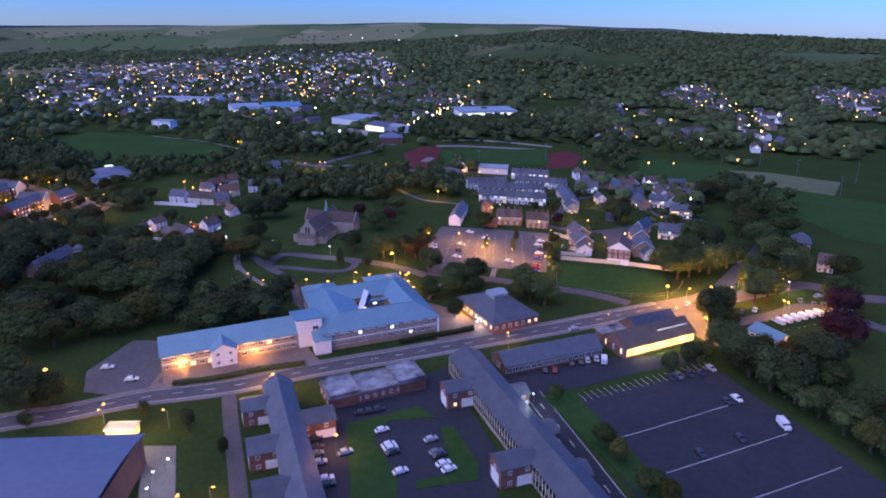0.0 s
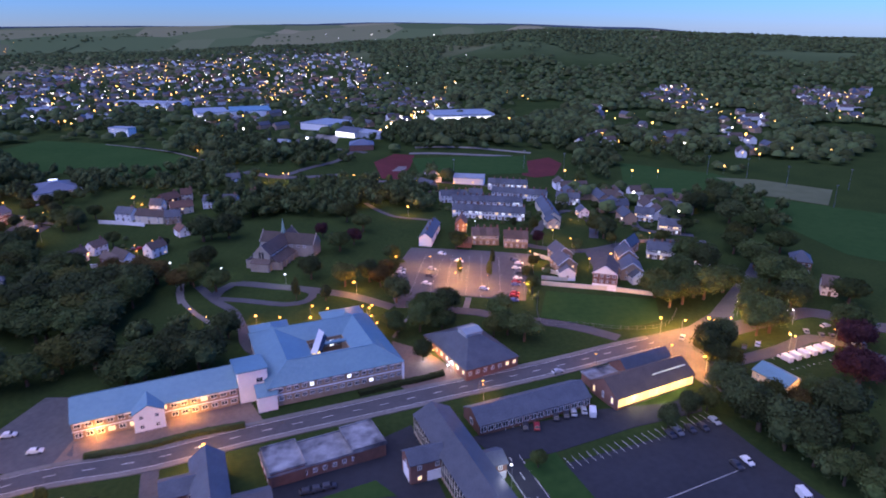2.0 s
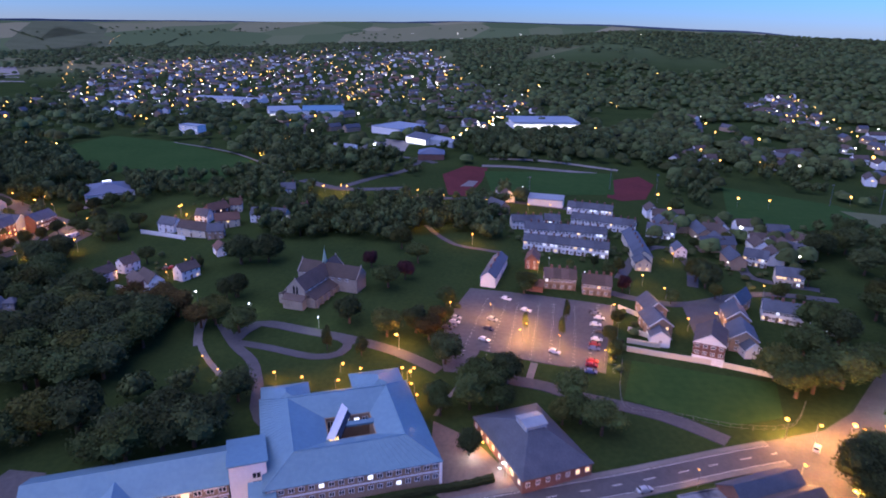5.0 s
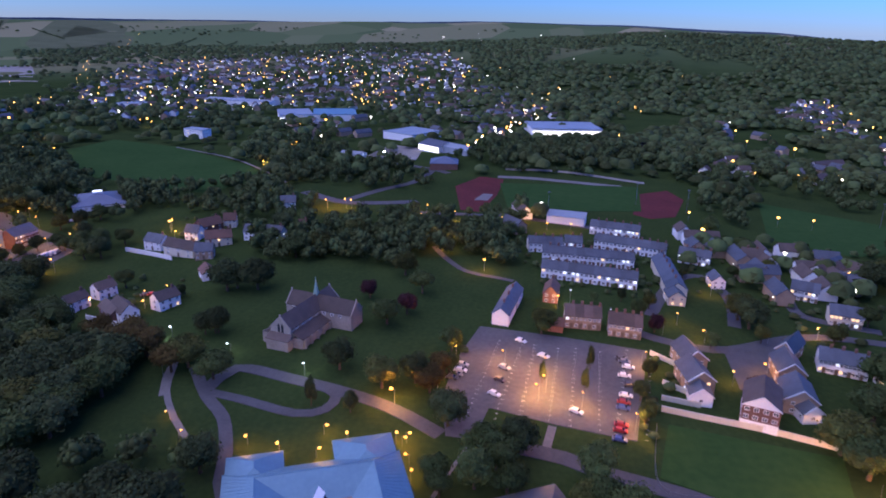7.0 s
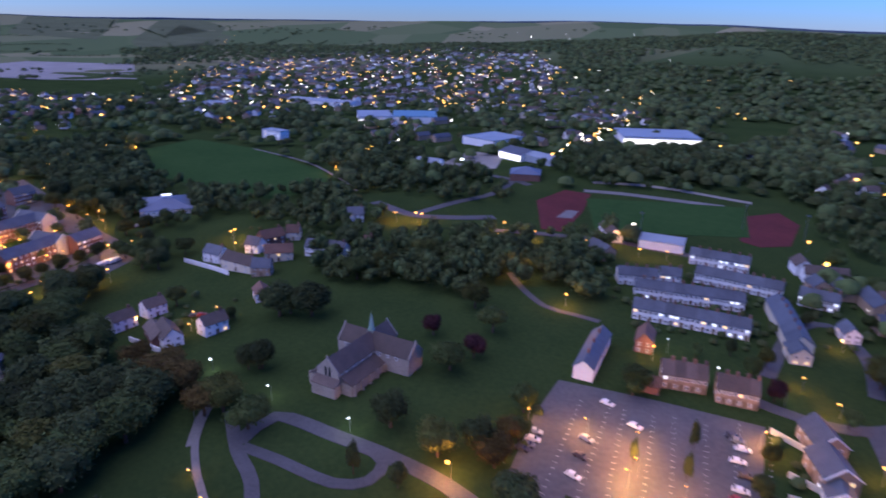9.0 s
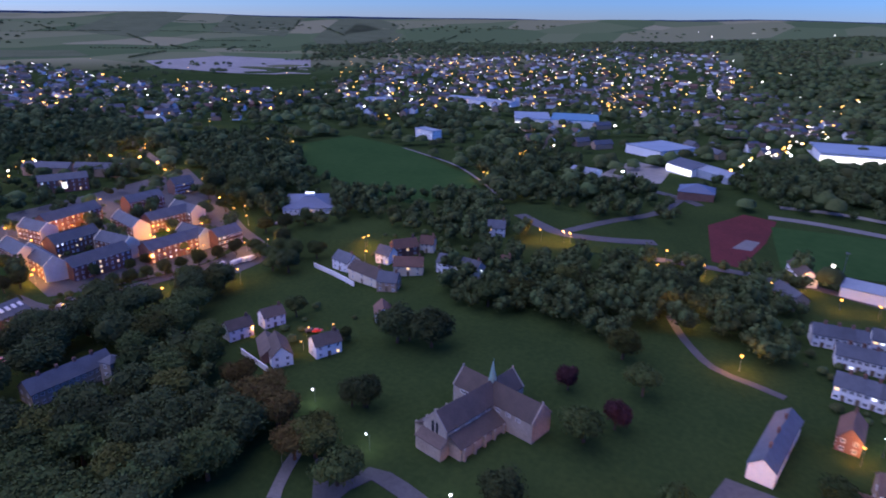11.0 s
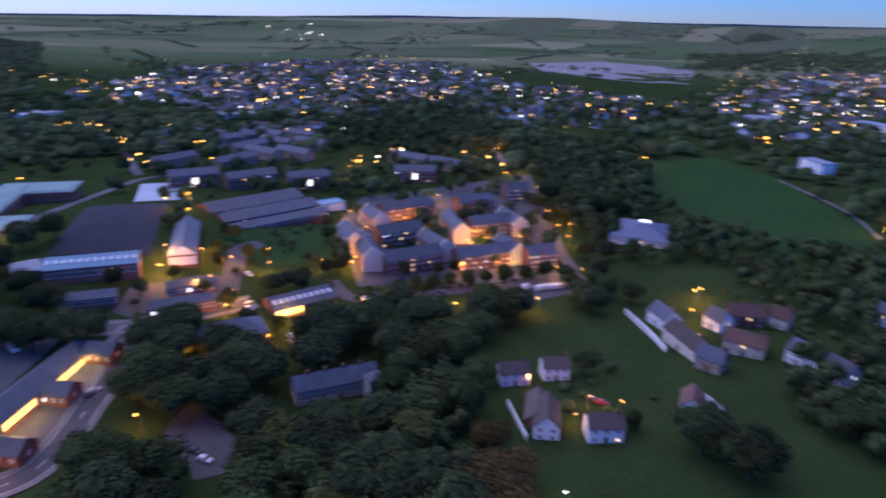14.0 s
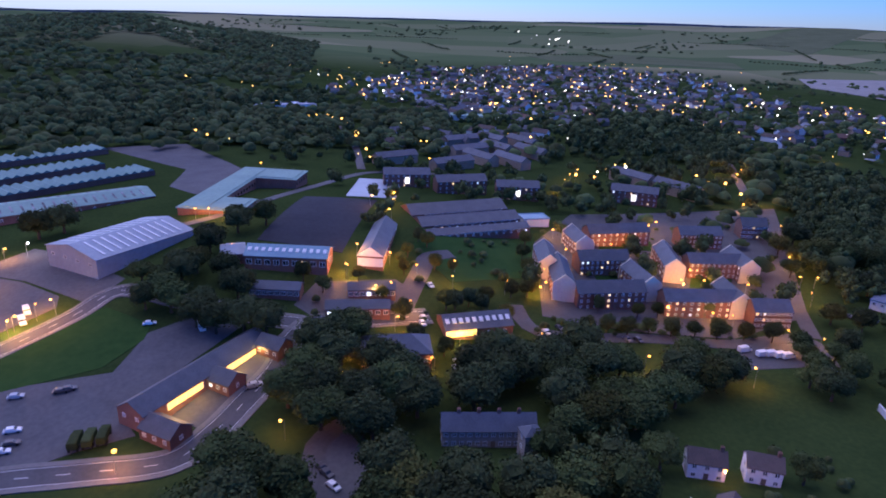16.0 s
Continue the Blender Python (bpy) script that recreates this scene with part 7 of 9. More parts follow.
lamp(134.4, 269.6, 6.0, "w", 500, 0.30, 90, "street lamps")
lamp(149.3, 265.0, 6.0, "w", 500, 0.30, 270, "street lamps")
lamp(151.1, 262.7, 6.0, "w", 500, 0.30, 90, "street lamps")
lamp(120.6, 215.4, 3.0, "s", 1800, 0.40, 180, "street lamps")
lamp(130.7, 212.6, 3.0, "s", 1800, 0.40, 90, "street lamps")
lamp(139.0, 242.8, 6.0, "s", 1800, 0.40, 90, "street lamps")
lamp(174.5, 258.8, 6.0, "s", 1800, 0.40, 90, "street lamps")
lamp(9.4, 320.1, 6.0, "s", 4200, 0.26, 180, "car park lamps")
lamp(22.7, 318.8, 6.0, "s", 4200, 0.26, 270, "car park lamps")
lamp(23.0, 307.0, 6.0, "s", 4200, 0.26, 180, "car park lamps")
lamp(20.6, 302.0, 6.0, "s", 4200, 0.26, 180, "car park lamps")
lamp(33.8, 299.1, 6.0, "s", 4200, 0.26, 90, "car park lamps")
lamp(56.0, 328.2, 6.0, "s", 4200, 0.26, 0, "car park lamps")
lamp(48.7, 291.0, 6.0, "s", 4200, 0.26, 90, "car park lamps")
lamp(-7.4, 321.0, 6.0, "s", 1600, 0.32, 270, "street lamps")
lamp(-11.4, 303.0, 6.0, "s", 1600, 0.32, 90, "street lamps")
lamp(28.9, 369.0, 5.0, "s", 1300, 0.40, 90, "street lamps")
lamp(75.1, 363.9, 5.0, "s", 1300, 0.40, 90, "street lamps")
lamp(82.8, 351.6, 5.0, "s", 1300, 0.40, 180, "street lamps")
lamp(106.7, 355.7, 5.0, "s", 1300, 0.40, 180, "street lamps")
lamp(127.1, 362.6, 5.0, "s", 1300, 0.40, 90, "street lamps")
lamp(228.9, 640.0, 5.0, "s", 1300, 0.40, 180, "street lamps")
lamp(97.3, 400.5, 5.0, "s", 1300, 0.40, 180, "street lamps")
lamp(84.6, 321.9, 5.0, "s", 1300, 0.40, 90, "street lamps")
lamp(97.9, 330.0, 5.0, "s", 1300, 0.40, 180, "street lamps")
lamp(49.0, 363.0, 5.0, "w", 300, 0.28, 270, "street lamps")
lamp(67.9, 354.1, 5.0, "w", 300, 0.28, 90, "street lamps")
lamp(34.3, 376.3, 5.0, "w", 300, 0.28, 90, "street lamps")
lamp(-224.8, 360.6, 7.0, "s", 2200, 0.45, 90, "street lamps")
lamp(-213.4, 394.5, 7.0, "s", 2200, 0.45, 180, "street lamps")
lamp(-184.4, 452.8, 7.0, "s", 2200, 0.45, 270, "street lamps")
lamp(-171.8, 434.6, 7.0, "s", 2200, 0.45, 90, "street lamps")
lamp(-154.1, 419.0, 7.0, "s", 2200, 0.45, 180, "street lamps")
lamp(-140.8, 368.9, 4.0, "s", 600, 0.30, 0, "street lamps")
lamp(-141.2, 353.2, 4.0, "s", 600, 0.30, 270, "street lamps")
lamp(-146.9, 362.0, 4.0, "s", 600, 0.30, 90, "street lamps")
lamp(-168.5, 355.7, 4.0, "s", 600, 0.30, 0, "street lamps")
lamp(-193.7, 243.3, 6.0, "s", 1200, 0.45, 270, "street lamps")
lamp(-183.7, 203.7, 6.0, "s", 2500, 0.60, 180, "street lamps")
lamp(-259.8, 284.4, 6.0, "s", 3500, 0.42, 270, "street lamps")
lamp(-283.4, 260.4, 6.0, "s", 3500, 0.42, 180, "street lamps")
lamp(-302.4, 265.4, 6.0, "s", 3500, 0.42, 0, "street lamps")
lamp(-297.2, 278.8, 6.0, "s", 3500, 0.42, 0, "street lamps")
lamp(-287.1, 289.1, 6.0, "s", 3500, 0.42, 180, "street lamps")
lamp(-280.5, 303.0, 6.0, "s", 3500, 0.42, 180, "street lamps")
lamp(-281.0, 325.0, 6.0, "s", 3500, 0.42, 90, "street lamps")
lamp(-295.8, 306.2, 6.0, "s", 3500, 0.42, 0, "street lamps")
lamp(-282.6, 261.1, 6.0, "s", 3500, 0.42, 180, "street lamps")
lamp(-272.7, 277.4, 6.0, "s", 3500, 0.42, 0, "street lamps")
lamp(-348.3, 197.8, 5.0, "s", 2900, 0.45, 0, "street lamps")
lamp(-343.5, 208.8, 5.0, "s", 2900, 0.45, 270, "street lamps")
lamp(-348.6, 191.4, 5.0, "s", 2900, 0.45, 180, "street lamps")
lamp(-795.4, 97.0, 6.0, "s", 1500, 0.50, 0, "street lamps")
lamp(-369.3, 273.8, 6.0, "s", 1500, 0.50, 90, "street lamps")
lamp(-383.9, 287.5, 6.0, "s", 1500, 0.50, 0, "street lamps")
lamp(-366.5, 284.7, 6.0, "s", 1500, 0.50, 90, "street lamps")
lamp(-347.3, 283.2, 6.0, "s", 1500, 0.50, 270, "street lamps")
lamp(-490.6, 206.8, 6.0, "s", 1500, 0.50, 270, "street lamps")
lamp(-286.1, 343.6, 5.0, "s", 1200, 0.45, 0, "street lamps")
lamp(-310.0, 354.8, 5.0, "s", 1200, 0.45, 270, "street lamps")
lamp(-323.2, 364.7, 5.0, "s", 1200, 0.45, 0, "street lamps")
lamp(-328.1, 374.2, 5.0, "s", 1200, 0.45, 180, "street lamps")
lamp(-328.5, 357.2, 5.0, "s", 1200, 0.45, 90, "street lamps")
lamp(-294.8, 339.8, 5.0, "s", 1200, 0.45, 0, "street lamps")
lamp(-265.8, 390.1, 5.0, "s", 1200, 0.45, 180, "street lamps")
lamp(-261.7, 406.4, 5.0, "s", 1200, 0.45, 0, "street lamps")
lamp(-291.8, 407.7, 5.0, "s", 1200, 0.45, 90, "street lamps")
lamp(-302.3, 417.6, 5.0, "s", 1200, 0.45, 90, "street lamps")
lamp(-285.1, 393.7, 5.0, "s", 1200, 0.45, 180, "street lamps")
lamp(-300.5, 384.0, 5.0, "s", 1200, 0.45, 90, "street lamps")
lamp(-327.1, 399.7, 5.0, "s", 1200, 0.45, 180, "street lamps")
lamp(-342.6, 409.6, 5.0, "s", 1200, 0.45, 270, "street lamps")
lamp(-359.9, 425.5, 5.0, "s", 1200, 0.45, 180, "street lamps")
lamp(-342.8, 439.7, 5.0, "s", 1200, 0.45, 0, "street lamps")
lamp(-327.4, 436.1, 5.0, "s", 1200, 0.45, 90, "street lamps")
lamp(-293.2, 443.9, 5.0, "s", 1200, 0.45, 0, "street lamps")
lamp(-270.4, 428.1, 5.0, "s", 1200, 0.45, 0, "street lamps")
lamp(-305.9, 446.1, 5.0, "s", 1200, 0.45, 180, "street lamps")
lamp(-339.3, 376.0, 5.0, "s", 1200, 0.45, 180, "street lamps")
lamp(-216.9, 258.5, 5.0, "s", 2900, 0.35, 180, "street lamps")
lamp(-235.0, 286.6, 5.0, "s", 2900, 0.35, 0, "street lamps")
lamp(-226.6, 264.7, 5.0, "s", 2900, 0.35, 90, "street lamps")
lamp(-226.0, 288.2, 5.0, "s", 2900, 0.35, 270, "street lamps")
lamp(-241.1, 299.2, 5.0, "s", 2900, 0.35, 180, "street lamps")
lamp(-439.1, 399.9, 5.0, "s", 1800, 0.42, 270, "street lamps")
lamp(-458.4, 410.3, 5.0, "s", 1800, 0.42, 180, "street lamps")
lamp(-475.7, 420.4, 5.0, "s", 1800, 0.42, 270, "street lamps")
lamp(-490.4, 429.8, 5.0, "s", 1800, 0.42, 90, "street lamps")
lamp(-491.4, 454.2, 5.0, "s", 1800, 0.42, 270, "street lamps")
lamp(-482.6, 459.3, 5.0, "s", 1800, 0.42, 90, "street lamps")
lamp(-477.4, 463.6, 5.0, "s", 1800, 0.42, 180, "street lamps")
lamp(-470.6, 467.1, 5.0, "s", 1800, 0.42, 270, "street lamps")
lamp(-450.0, 488.8, 5.0, "s", 1800, 0.42, 90, "street lamps")
lamp(-461.5, 507.8, 5.0, "s", 1800, 0.42, 90, "street lamps")
lamp(-455.1, 512.8, 5.0, "s", 1800, 0.42, 90, "street lamps")
lamp(-457.7, 478.0, 5.0, "s", 1800, 0.42, 270, "street lamps")
lamp(-420.9, 477.6, 5.0, "s", 1800, 0.42, 270, "street lamps")
lamp(-420.9, 489.4, 5.0, "s", 1800, 0.42, 270, "street lamps")
lamp(-490.5, 560.7, 6.0, "s", 2500, 0.35, 90, "street lamps")
lamp(-410.4, 524.5, 6.0, "s", 2500, 0.35, 90, "street lamps")
lamp(-354.8, 499.9, 6.0, "s", 2500, 0.35, 90, "street lamps")
lamp(-288.4, 465.8, 6.0, "s", 2500, 0.35, 270, "street lamps")
lamp(-271.1, 458.5, 6.0, "s", 2500, 0.35, 180, "street lamps")
lamp(-311.0, 476.0, 6.0, "s", 2500, 0.35, 270, "street lamps")
lamp(-410.2, 556.4, 6.0, "s", 2500, 0.35, 180, "street lamps")
lamp(-287.6, 472.2, 6.0, "s", 2500, 0.35, 0, "street lamps")
lamp(-321.4, 128.6, 6.0, "w", 750, 0.35, 90, "street lamps")
lamp(-264.1, 161.0, 6.0, "s", 3000, 0.35, 270, "street lamps")
lamp(-261.0, 156.0, 6.0, "s", 3000, 0.35, 180, "street lamps")
lamp(-254.1, 151.8, 6.0, "s", 4500, 0.40, 90, "street lamps")
lamp(-250.5, 151.6, 6.0, "s", 4500, 0.40, 180, "street lamps")
lamp(-316.7, 121.9, 6.0, "s", 4500, 0.40, 90, "street lamps")
lamp(-282.7, 128.3, 6.0, "s", 4500, 0.40, 270, "street lamps")
lamp(-725.5, 228.4, 5.0, "s", 0, 0.80, 270, "far street lamps")
lamp(-734.1, 235.0, 5.0, "s", 0, 0.80, 180, "far street lamps")
lamp(-735.7, 246.5, 5.0, "s", 0, 0.80, 180, "far street lamps")
lamp(-733.4, 258.1, 5.0, "s", 0, 0.80, 90, "far street lamps")
lamp(-731.0, 269.7, 5.0, "s", 0, 0.80, 0, "far street lamps")
lamp(-740.5, 281.7, 5.0, "s", 0, 0.80, 180, "far street lamps")
lamp(-670.4, 271.3, 5.0, "s", 0, 0.80, 90, "far street lamps")
lamp(-616.3, 273.6, 5.0, "s", 0, 0.80, 270, "far street lamps")
lamp(-209.9, 709.3, 6.0, "s", 2900, 0.50, 180, "street lamps")
lamp(-201.7, 714.7, 6.0, "s", 2900, 0.50, 270, "street lamps")
lamp(-402.9, 811.2, 6.0, "s", 2900, 0.50, 180, "street lamps")
lamp(-195.1, 615.6, 6.0, "s", 2900, 0.50, 90, "street lamps")
lamp(-161.9, 578.2, 6.0, "s", 2900, 0.50, 90, "street lamps")
lamp(-185.8, 456.6, 6.0, "s", 2900, 0.50, 90, "street lamps")
lamp(-53.1, 479.8, 6.0, "s", 2900, 0.50, 270, "street lamps")
lamp(-45.6, 479.8, 6.0, "s", 2900, 0.50, 0, "street lamps")
lamp(-25.8, 492.8, 6.0, "s", 2900, 0.50, 180, "street lamps")
lamp(1.2, 487.6, 6.0, "s", 2900, 0.50, 270, "street lamps")
lamp(15.0, 501.7, 6.0, "s", 2900, 0.50, 180, "street lamps")
lamp(-92.1, 501.6, 6.0, "s", 2900, 0.50, 270, "street lamps")
lamp(-105.5, 656.9, 9.0, "w", 3000, 0.90, 0, "street lamps")
lamp(-1.4, 784.5, 9.0, "w", 3000, 0.90, 270, "street lamps")
lamp(-45.2, 504.9, 5.0, "s", 1500, 0.50, 90, "street lamps")
lamp(27.6, 487.3, 5.0, "s", 1500, 0.50, 270, "street lamps")
lamp(41.3, 486.6, 5.0, "s", 1500, 0.50, 90, "street lamps")
lamp(-201.6, 700.4, 6.0, "s", 2900, 0.45, 90, "street lamps")
lamp(-106.3, 498.1, 6.0, "s", 2900, 0.45, 180, "street lamps")
lamp(-95.2, 501.7, 6.0, "s", 2900, 0.45, 180, "street lamps")
lamp(-89.1, 195.9, 3.0, "s", 1300, 0.16, 90, "wall lamps")
lamp(-76.9, 201.2, 3.0, "s", 1300, 0.16, 90, "wall lamps")
lamp(-65.9, 206.8, 3.0, "s", 1300, 0.16, 270, "wall lamps")
lamp(-55.3, 212.7, 3.0, "s", 1300, 0.16, 180, "wall lamps")
lamp(-241.7, 327.9, 6.0, "s", 2500, 0.35, 90, "street lamps")
lamp(-238.7, 347.0, 6.0, "s", 2500, 0.35, 180, "street lamps")
lamp(-234.6, 377.4, 6.0, "s", 2500, 0.35, 270, "street lamps")
lamp(-255.3, 412.2, 6.0, "s", 2500, 0.35, 180, "street lamps")
lamp(-241.4, 426.9, 6.0, "s", 2500, 0.35, 270, "street lamps")
lamp(-233.3, 433.6, 6.0, "s", 2500, 0.35, 90, "street lamps")
lamp(-251.7, 308.3, 6.0, "s", 2500, 0.35, 0, "street lamps")
lamp(-248.5, 277.2, 6.0, "s", 2500, 0.35, 90, "street lamps")
lamp(-268.9, 270.4, 6.0, "s", 2500, 0.35, 90, "street lamps")
lamp(-702.4, 192.4, 5.0, "s", 0, 0.70, 90, "far street lamps")
lamp(-638.8, 205.7, 5.0, "s", 0, 0.70, 180, "far street lamps")
lamp(-759.0, 181.3, 5.0, "s", 0, 0.70, 0, "far street lamps")
lamp(-676.3, 118.6, 5.0, "s", 0, 0.70, 180, "far street lamps")
lamp(-631.9, 134.8, 5.0, "s", 0, 0.70, 90, "far street lamps")
lamp(-818.9, 131.8, 5.0, "s", 0, 0.70, 0, "far street lamps")
lamp(-966.6, 289.1, 5.0, "s", 0, 0.70, 180, "far street lamps")
lamp(-619.3, 307.6, 5.0, "s", 0, 0.70, 0, "far street lamps")
lamp(-593.8, 327.3, 5.0, "s", 0, 0.70, 180, "far street lamps")
lamp(-522.9, 325.3, 5.0, "s", 0, 0.70, 0, "far street lamps")
lamp(-504.1, 540.5, 6.0, "s", 2900, 0.50, 90, "street lamps")
lamp(-495.7, 555.9, 6.0, "s", 2900, 0.50, 180, "street lamps")
lamp(-474.9, 548.1, 6.0, "s", 2900, 0.50, 0, "street lamps")
lamp(-396.4, 503.5, 6.0, "s", 2900, 0.50, 0, "street lamps")
lamp(-360.5, 492.4, 6.0, "s", 2900, 0.50, 270, "street lamps")
lamp(-406.5, 557.5, 6.0, "s", 2900, 0.50, 0, "street lamps")
lamp(-544.9, 681.8, 6.0, "s", 2900, 0.50, 0, "street lamps")
lamp(-444.9, 644.2, 6.0, "s", 2900, 0.50, 270, "street lamps")
lamp(-423.8, 640.3, 6.0, "s", 2900, 0.50, 270, "street lamps")
lamp(-428.0, 663.8, 6.0, "s", 2900, 0.50, 0, "street lamps")
lamp(-395.4, 642.1, 6.0, "s", 2900, 0.50, 270, "street lamps")
lamp(-318.3, 556.2, 6.0, "s", 2900, 0.50, 90, "street lamps")
lamp(-316.0, 351.6, 5.0, "s", 2900, 0.45, 0, "street lamps")
lamp(-313.3, 355.2, 5.0, "s", 2900, 0.45, 90, "street lamps")
lamp(-280.6, 340.9, 5.0, "s", 2900, 0.45, 270, "street lamps")
lamp(-298.5, 347.8, 5.0, "s", 2900, 0.45, 270, "street lamps")
lamp(-347.1, 366.5, 5.0, "s", 2900, 0.45, 180, "street lamps")
lamp(-329.7, 378.9, 5.0, "s", 2900, 0.45, 90, "street lamps")
lamp(-331.2, 392.0, 5.0, "s", 2900, 0.45, 180, "street lamps")
lamp(-338.5, 406.7, 5.0, "s", 2900, 0.45, 270, "street lamps")
lamp(-350.3, 418.3, 5.0, "s", 2900, 0.45, 270, "street lamps")
lamp(-366.4, 433.3, 5.0, "s", 2900, 0.45, 270, "street lamps")
lamp(-291.2, 418.5, 5.0, "s", 2900, 0.45, 90, "street lamps")
lamp(-288.1, 407.0, 5.0, "s", 2900, 0.45, 90, "street lamps")
lamp(-286.4, 437.4, 5.0, "s", 2900, 0.45, 0, "street lamps")
lamp(140.0, 241.0, 6.0, "s", 3500, 0.40, 90, "street lamps")
lamp(158.0, 246.0, 6.0, "s", 3500, 0.40, 180, "street lamps")
lamp(131.0, 212.0, 5.0, "s", 1800, 0.35, 0, "street lamps")
lamp(150.0, 268.0, 6.0, "s", 2500, 0.40, 270, "street lamps")

# ---- vehicles ----
car(50.5, 329.5, -9, 5)
car(51.4, 326.0, -9, 0)
car(49.3, 320.3, -9, 0)
car(50.4, 314.8, -9, 2)
car(48.3, 308.7, -9, 0)
car(47.2, 304.9, -9, 4)
car(46.6, 301.8, -9, 3)
car(45.0, 293.2, -9, 4)
car(44.4, 290.5, -9, 4)
car(43.7, 286.3, -9, 3)
car(49.7, 331.2, -9, 2)
car(-4.9, 317.6, -9, 1)
car(-5.1, 314.1, -9, 0)
car(-6.2, 311.5, -9, 5)
car(-7.5, 309.4, -9, 2)
car(14.6, 336.9, -29, 0)
car(22.6, 327.8, -29, 0)
car(9.4, 318.2, -29, 1)
car(6.8, 302.5, -29, 0)
car(32.1, 297.6, -29, 0)
car(8.2, 310.6, -29, 2)
car(35.6, 200.2, 84, 2)
car(39.0, 200.0, 84, 4)
car(49.1, 205.8, 84, 2)
car(51.7, 206.9, 84, 1)
car(55.1, 207.9, 84, 1)
car(45.7, 204.8, 84, 2)
car(57.5, 206.5, 79, 0, True)
car(51.4, 231.0, 23, 1)
car(129.3, 246.7, 59, 0)
car(123.3, 244.7, 59, 2)
car(103.6, 253.3, 59, 1)
car(133.5, 235.3, 111, 0, True)
car(137.2, 236.7, 111, 0, True)
car(140.9, 238.1, 111, 0, True)
car(144.6, 239.5, 111, 0, True)
car(148.4, 241.0, 111, 0, True)
car(152.3, 242.4, 111, 0, True)
car(156.6, 252.2, 70, 2)
car(160.0, 251.2, 70, 2)
car(162.7, 249.0, 70, 5)
car(164.8, 246.2, 70, 1)
car(167.1, 243.8, 70, 2)
car(152.6, 255.7, 70, 5)
car(162.6, 259.8, 20, 1)
car(101.4, 166.0, -87, 0, True)
car(90.3, 179.7, -74, 2)
car(94.0, 181.2, -74, 0)
car(85.9, 160.0, -74, 2)
car(71.8, 152.9, -74, 2)
car(88.5, 197.4, -74, 2)
car(93.2, 200.4, -74, 1)
car(84.4, 196.8, -74, 2)
car(80.2, 195.7, -74, 5)
car(77.6, 194.6, -74, 2)
car(-17.7, 163.0, 28, 0)
car(-15.2, 155.8, 28, 0)
car(-14.4, 154.2, 28, 0)
car(-13.8, 152.4, 28, 2)
car(-11.1, 144.0, 28, 0)
car(-3.3, 158.8, 28, 1)
car(-1.7, 152.7, 28, 5)
car(-0.8, 151.4, 28, 2)
car(0.3, 147.6, 28, 0)
car(1.8, 145.2, 28, 0)
car(-26.8, 152.0, 28, 1)
car(-35.2, 153.9, 21, 2)
car(-34.7, 151.1, 21, 5)
car(-33.2, 147.3, 21, 1)
car(-30.2, 140.5, 21, 0)
car(-29.4, 138.2, 21, 2)
car(-36.4, 158.5, 21, 2)
car(-115.4, 198.4, 14, 0)
car(-103.4, 190.4, 14, 0)
car(-24.8, 172.1, 14, 2)
car(-22.3, 173.1, 14, 2)
car(-19.8, 174.1, 14, 2)
car(-253.5, 194.4, 103, 0)
car(-217.2, 167.5, 103, 1)
car(-218.8, 178.8, 103, 2)
car(-219.7, 180.6, 103, 2)
car(-202.0, 173.0, 103, 0)
car(-193.5, 173.9, 103, 0)
car(-196.7, 174.9, 103, 2)
car(-249.4, 212.0, 20, 0, True)
car(-218.2, 232.9, 111, 1)
car(-217.2, 231.9, 111, 5)
car(-181.0, 253.3, 40, 2)
car(-174.1, 256.2, 40, 0)
car(-178.8, 254.5, 40, 2)
car(-257.2, 288.4, 15, 0)
car(-253.8, 287.6, 15, 0)
car(-281.9, 294.2, 15, 0)
car(-256.0, 340.5, 15, 2)
car(-252.2, 334.4, 15, 0)
car(-248.6, 365.0, 15, 5)
car(-247.8, 369.2, 15, 2)
car(-230.4, 296.6, 15, 0)
car(-226.4, 295.6, 15, 1)
car(-223.9, 295.9, 15, 4)
car(-238.0, 406.8, 100, 0, True)
car(-234.0, 411.5, 100, 0, True)
car(-233.6, 414.9, 100, 0, True)
car(-232.3, 417.6, 100, 0, True)
car(-231.2, 419.8, 100, 0, True)
car(-266.8, 150.6, 30, 0, True)
car(-259.7, 152.0, 30, 0, True)
car(-258.8, 466.2, 30, 2)
car(-257.2, 468.8, 30, 1)
car(-255.2, 471.0, 30, 2)
car(-253.7, 473.6, 30, 3)
car(-220.1, 428.2, 30, 0)
truck_row(((-195.1, 190.8), (-195.9, 193.9), (-196.8, 197.1)))
car(-146.2, 367.2, 40, 4)
car(-148.8, 366.4, 40, 2)

# ---- trees ----
tree(113.1, 243.9, 7.1, 1, 1.00)
tree(106.9, 230.9, 5.3, 3, 1.00)
tree(104.2, 216.2, 5.8, 1, 1.00)
tree(79.0, 200.1, 2.9, 1, 1.00)
tree(86.4, 203.6, 3.2, 1, 1.00)
tree(45.8, 155.8, 3.7, 0, 1.00)
tree(48.4, 149.9, 3.0, 4, 1.00)
tree(36.3, 181.5, 2.6, 2, 1.00)
tree(52.0, 135.7, 4.1, 0, 1.00)
tree(55.8, 131.9, 3.4, 4, 1.00)
tree(107.2, 239.0, 7.4, 1, 1.00)
tree(136.7, 264.7, 8.5, 0, 1.00)
tree(138.4, 256.3, 8.3, 5, 1.00)
tree(116.8, 250.7, 4.3, 1, 1.00)
tree(146.3, 280.6, 8.5, 2, 1.00)
tree(166.1, 287.3, 8.5, 0, 1.00)
tree(171.4, 304.3, 8.5, 2, 1.00)
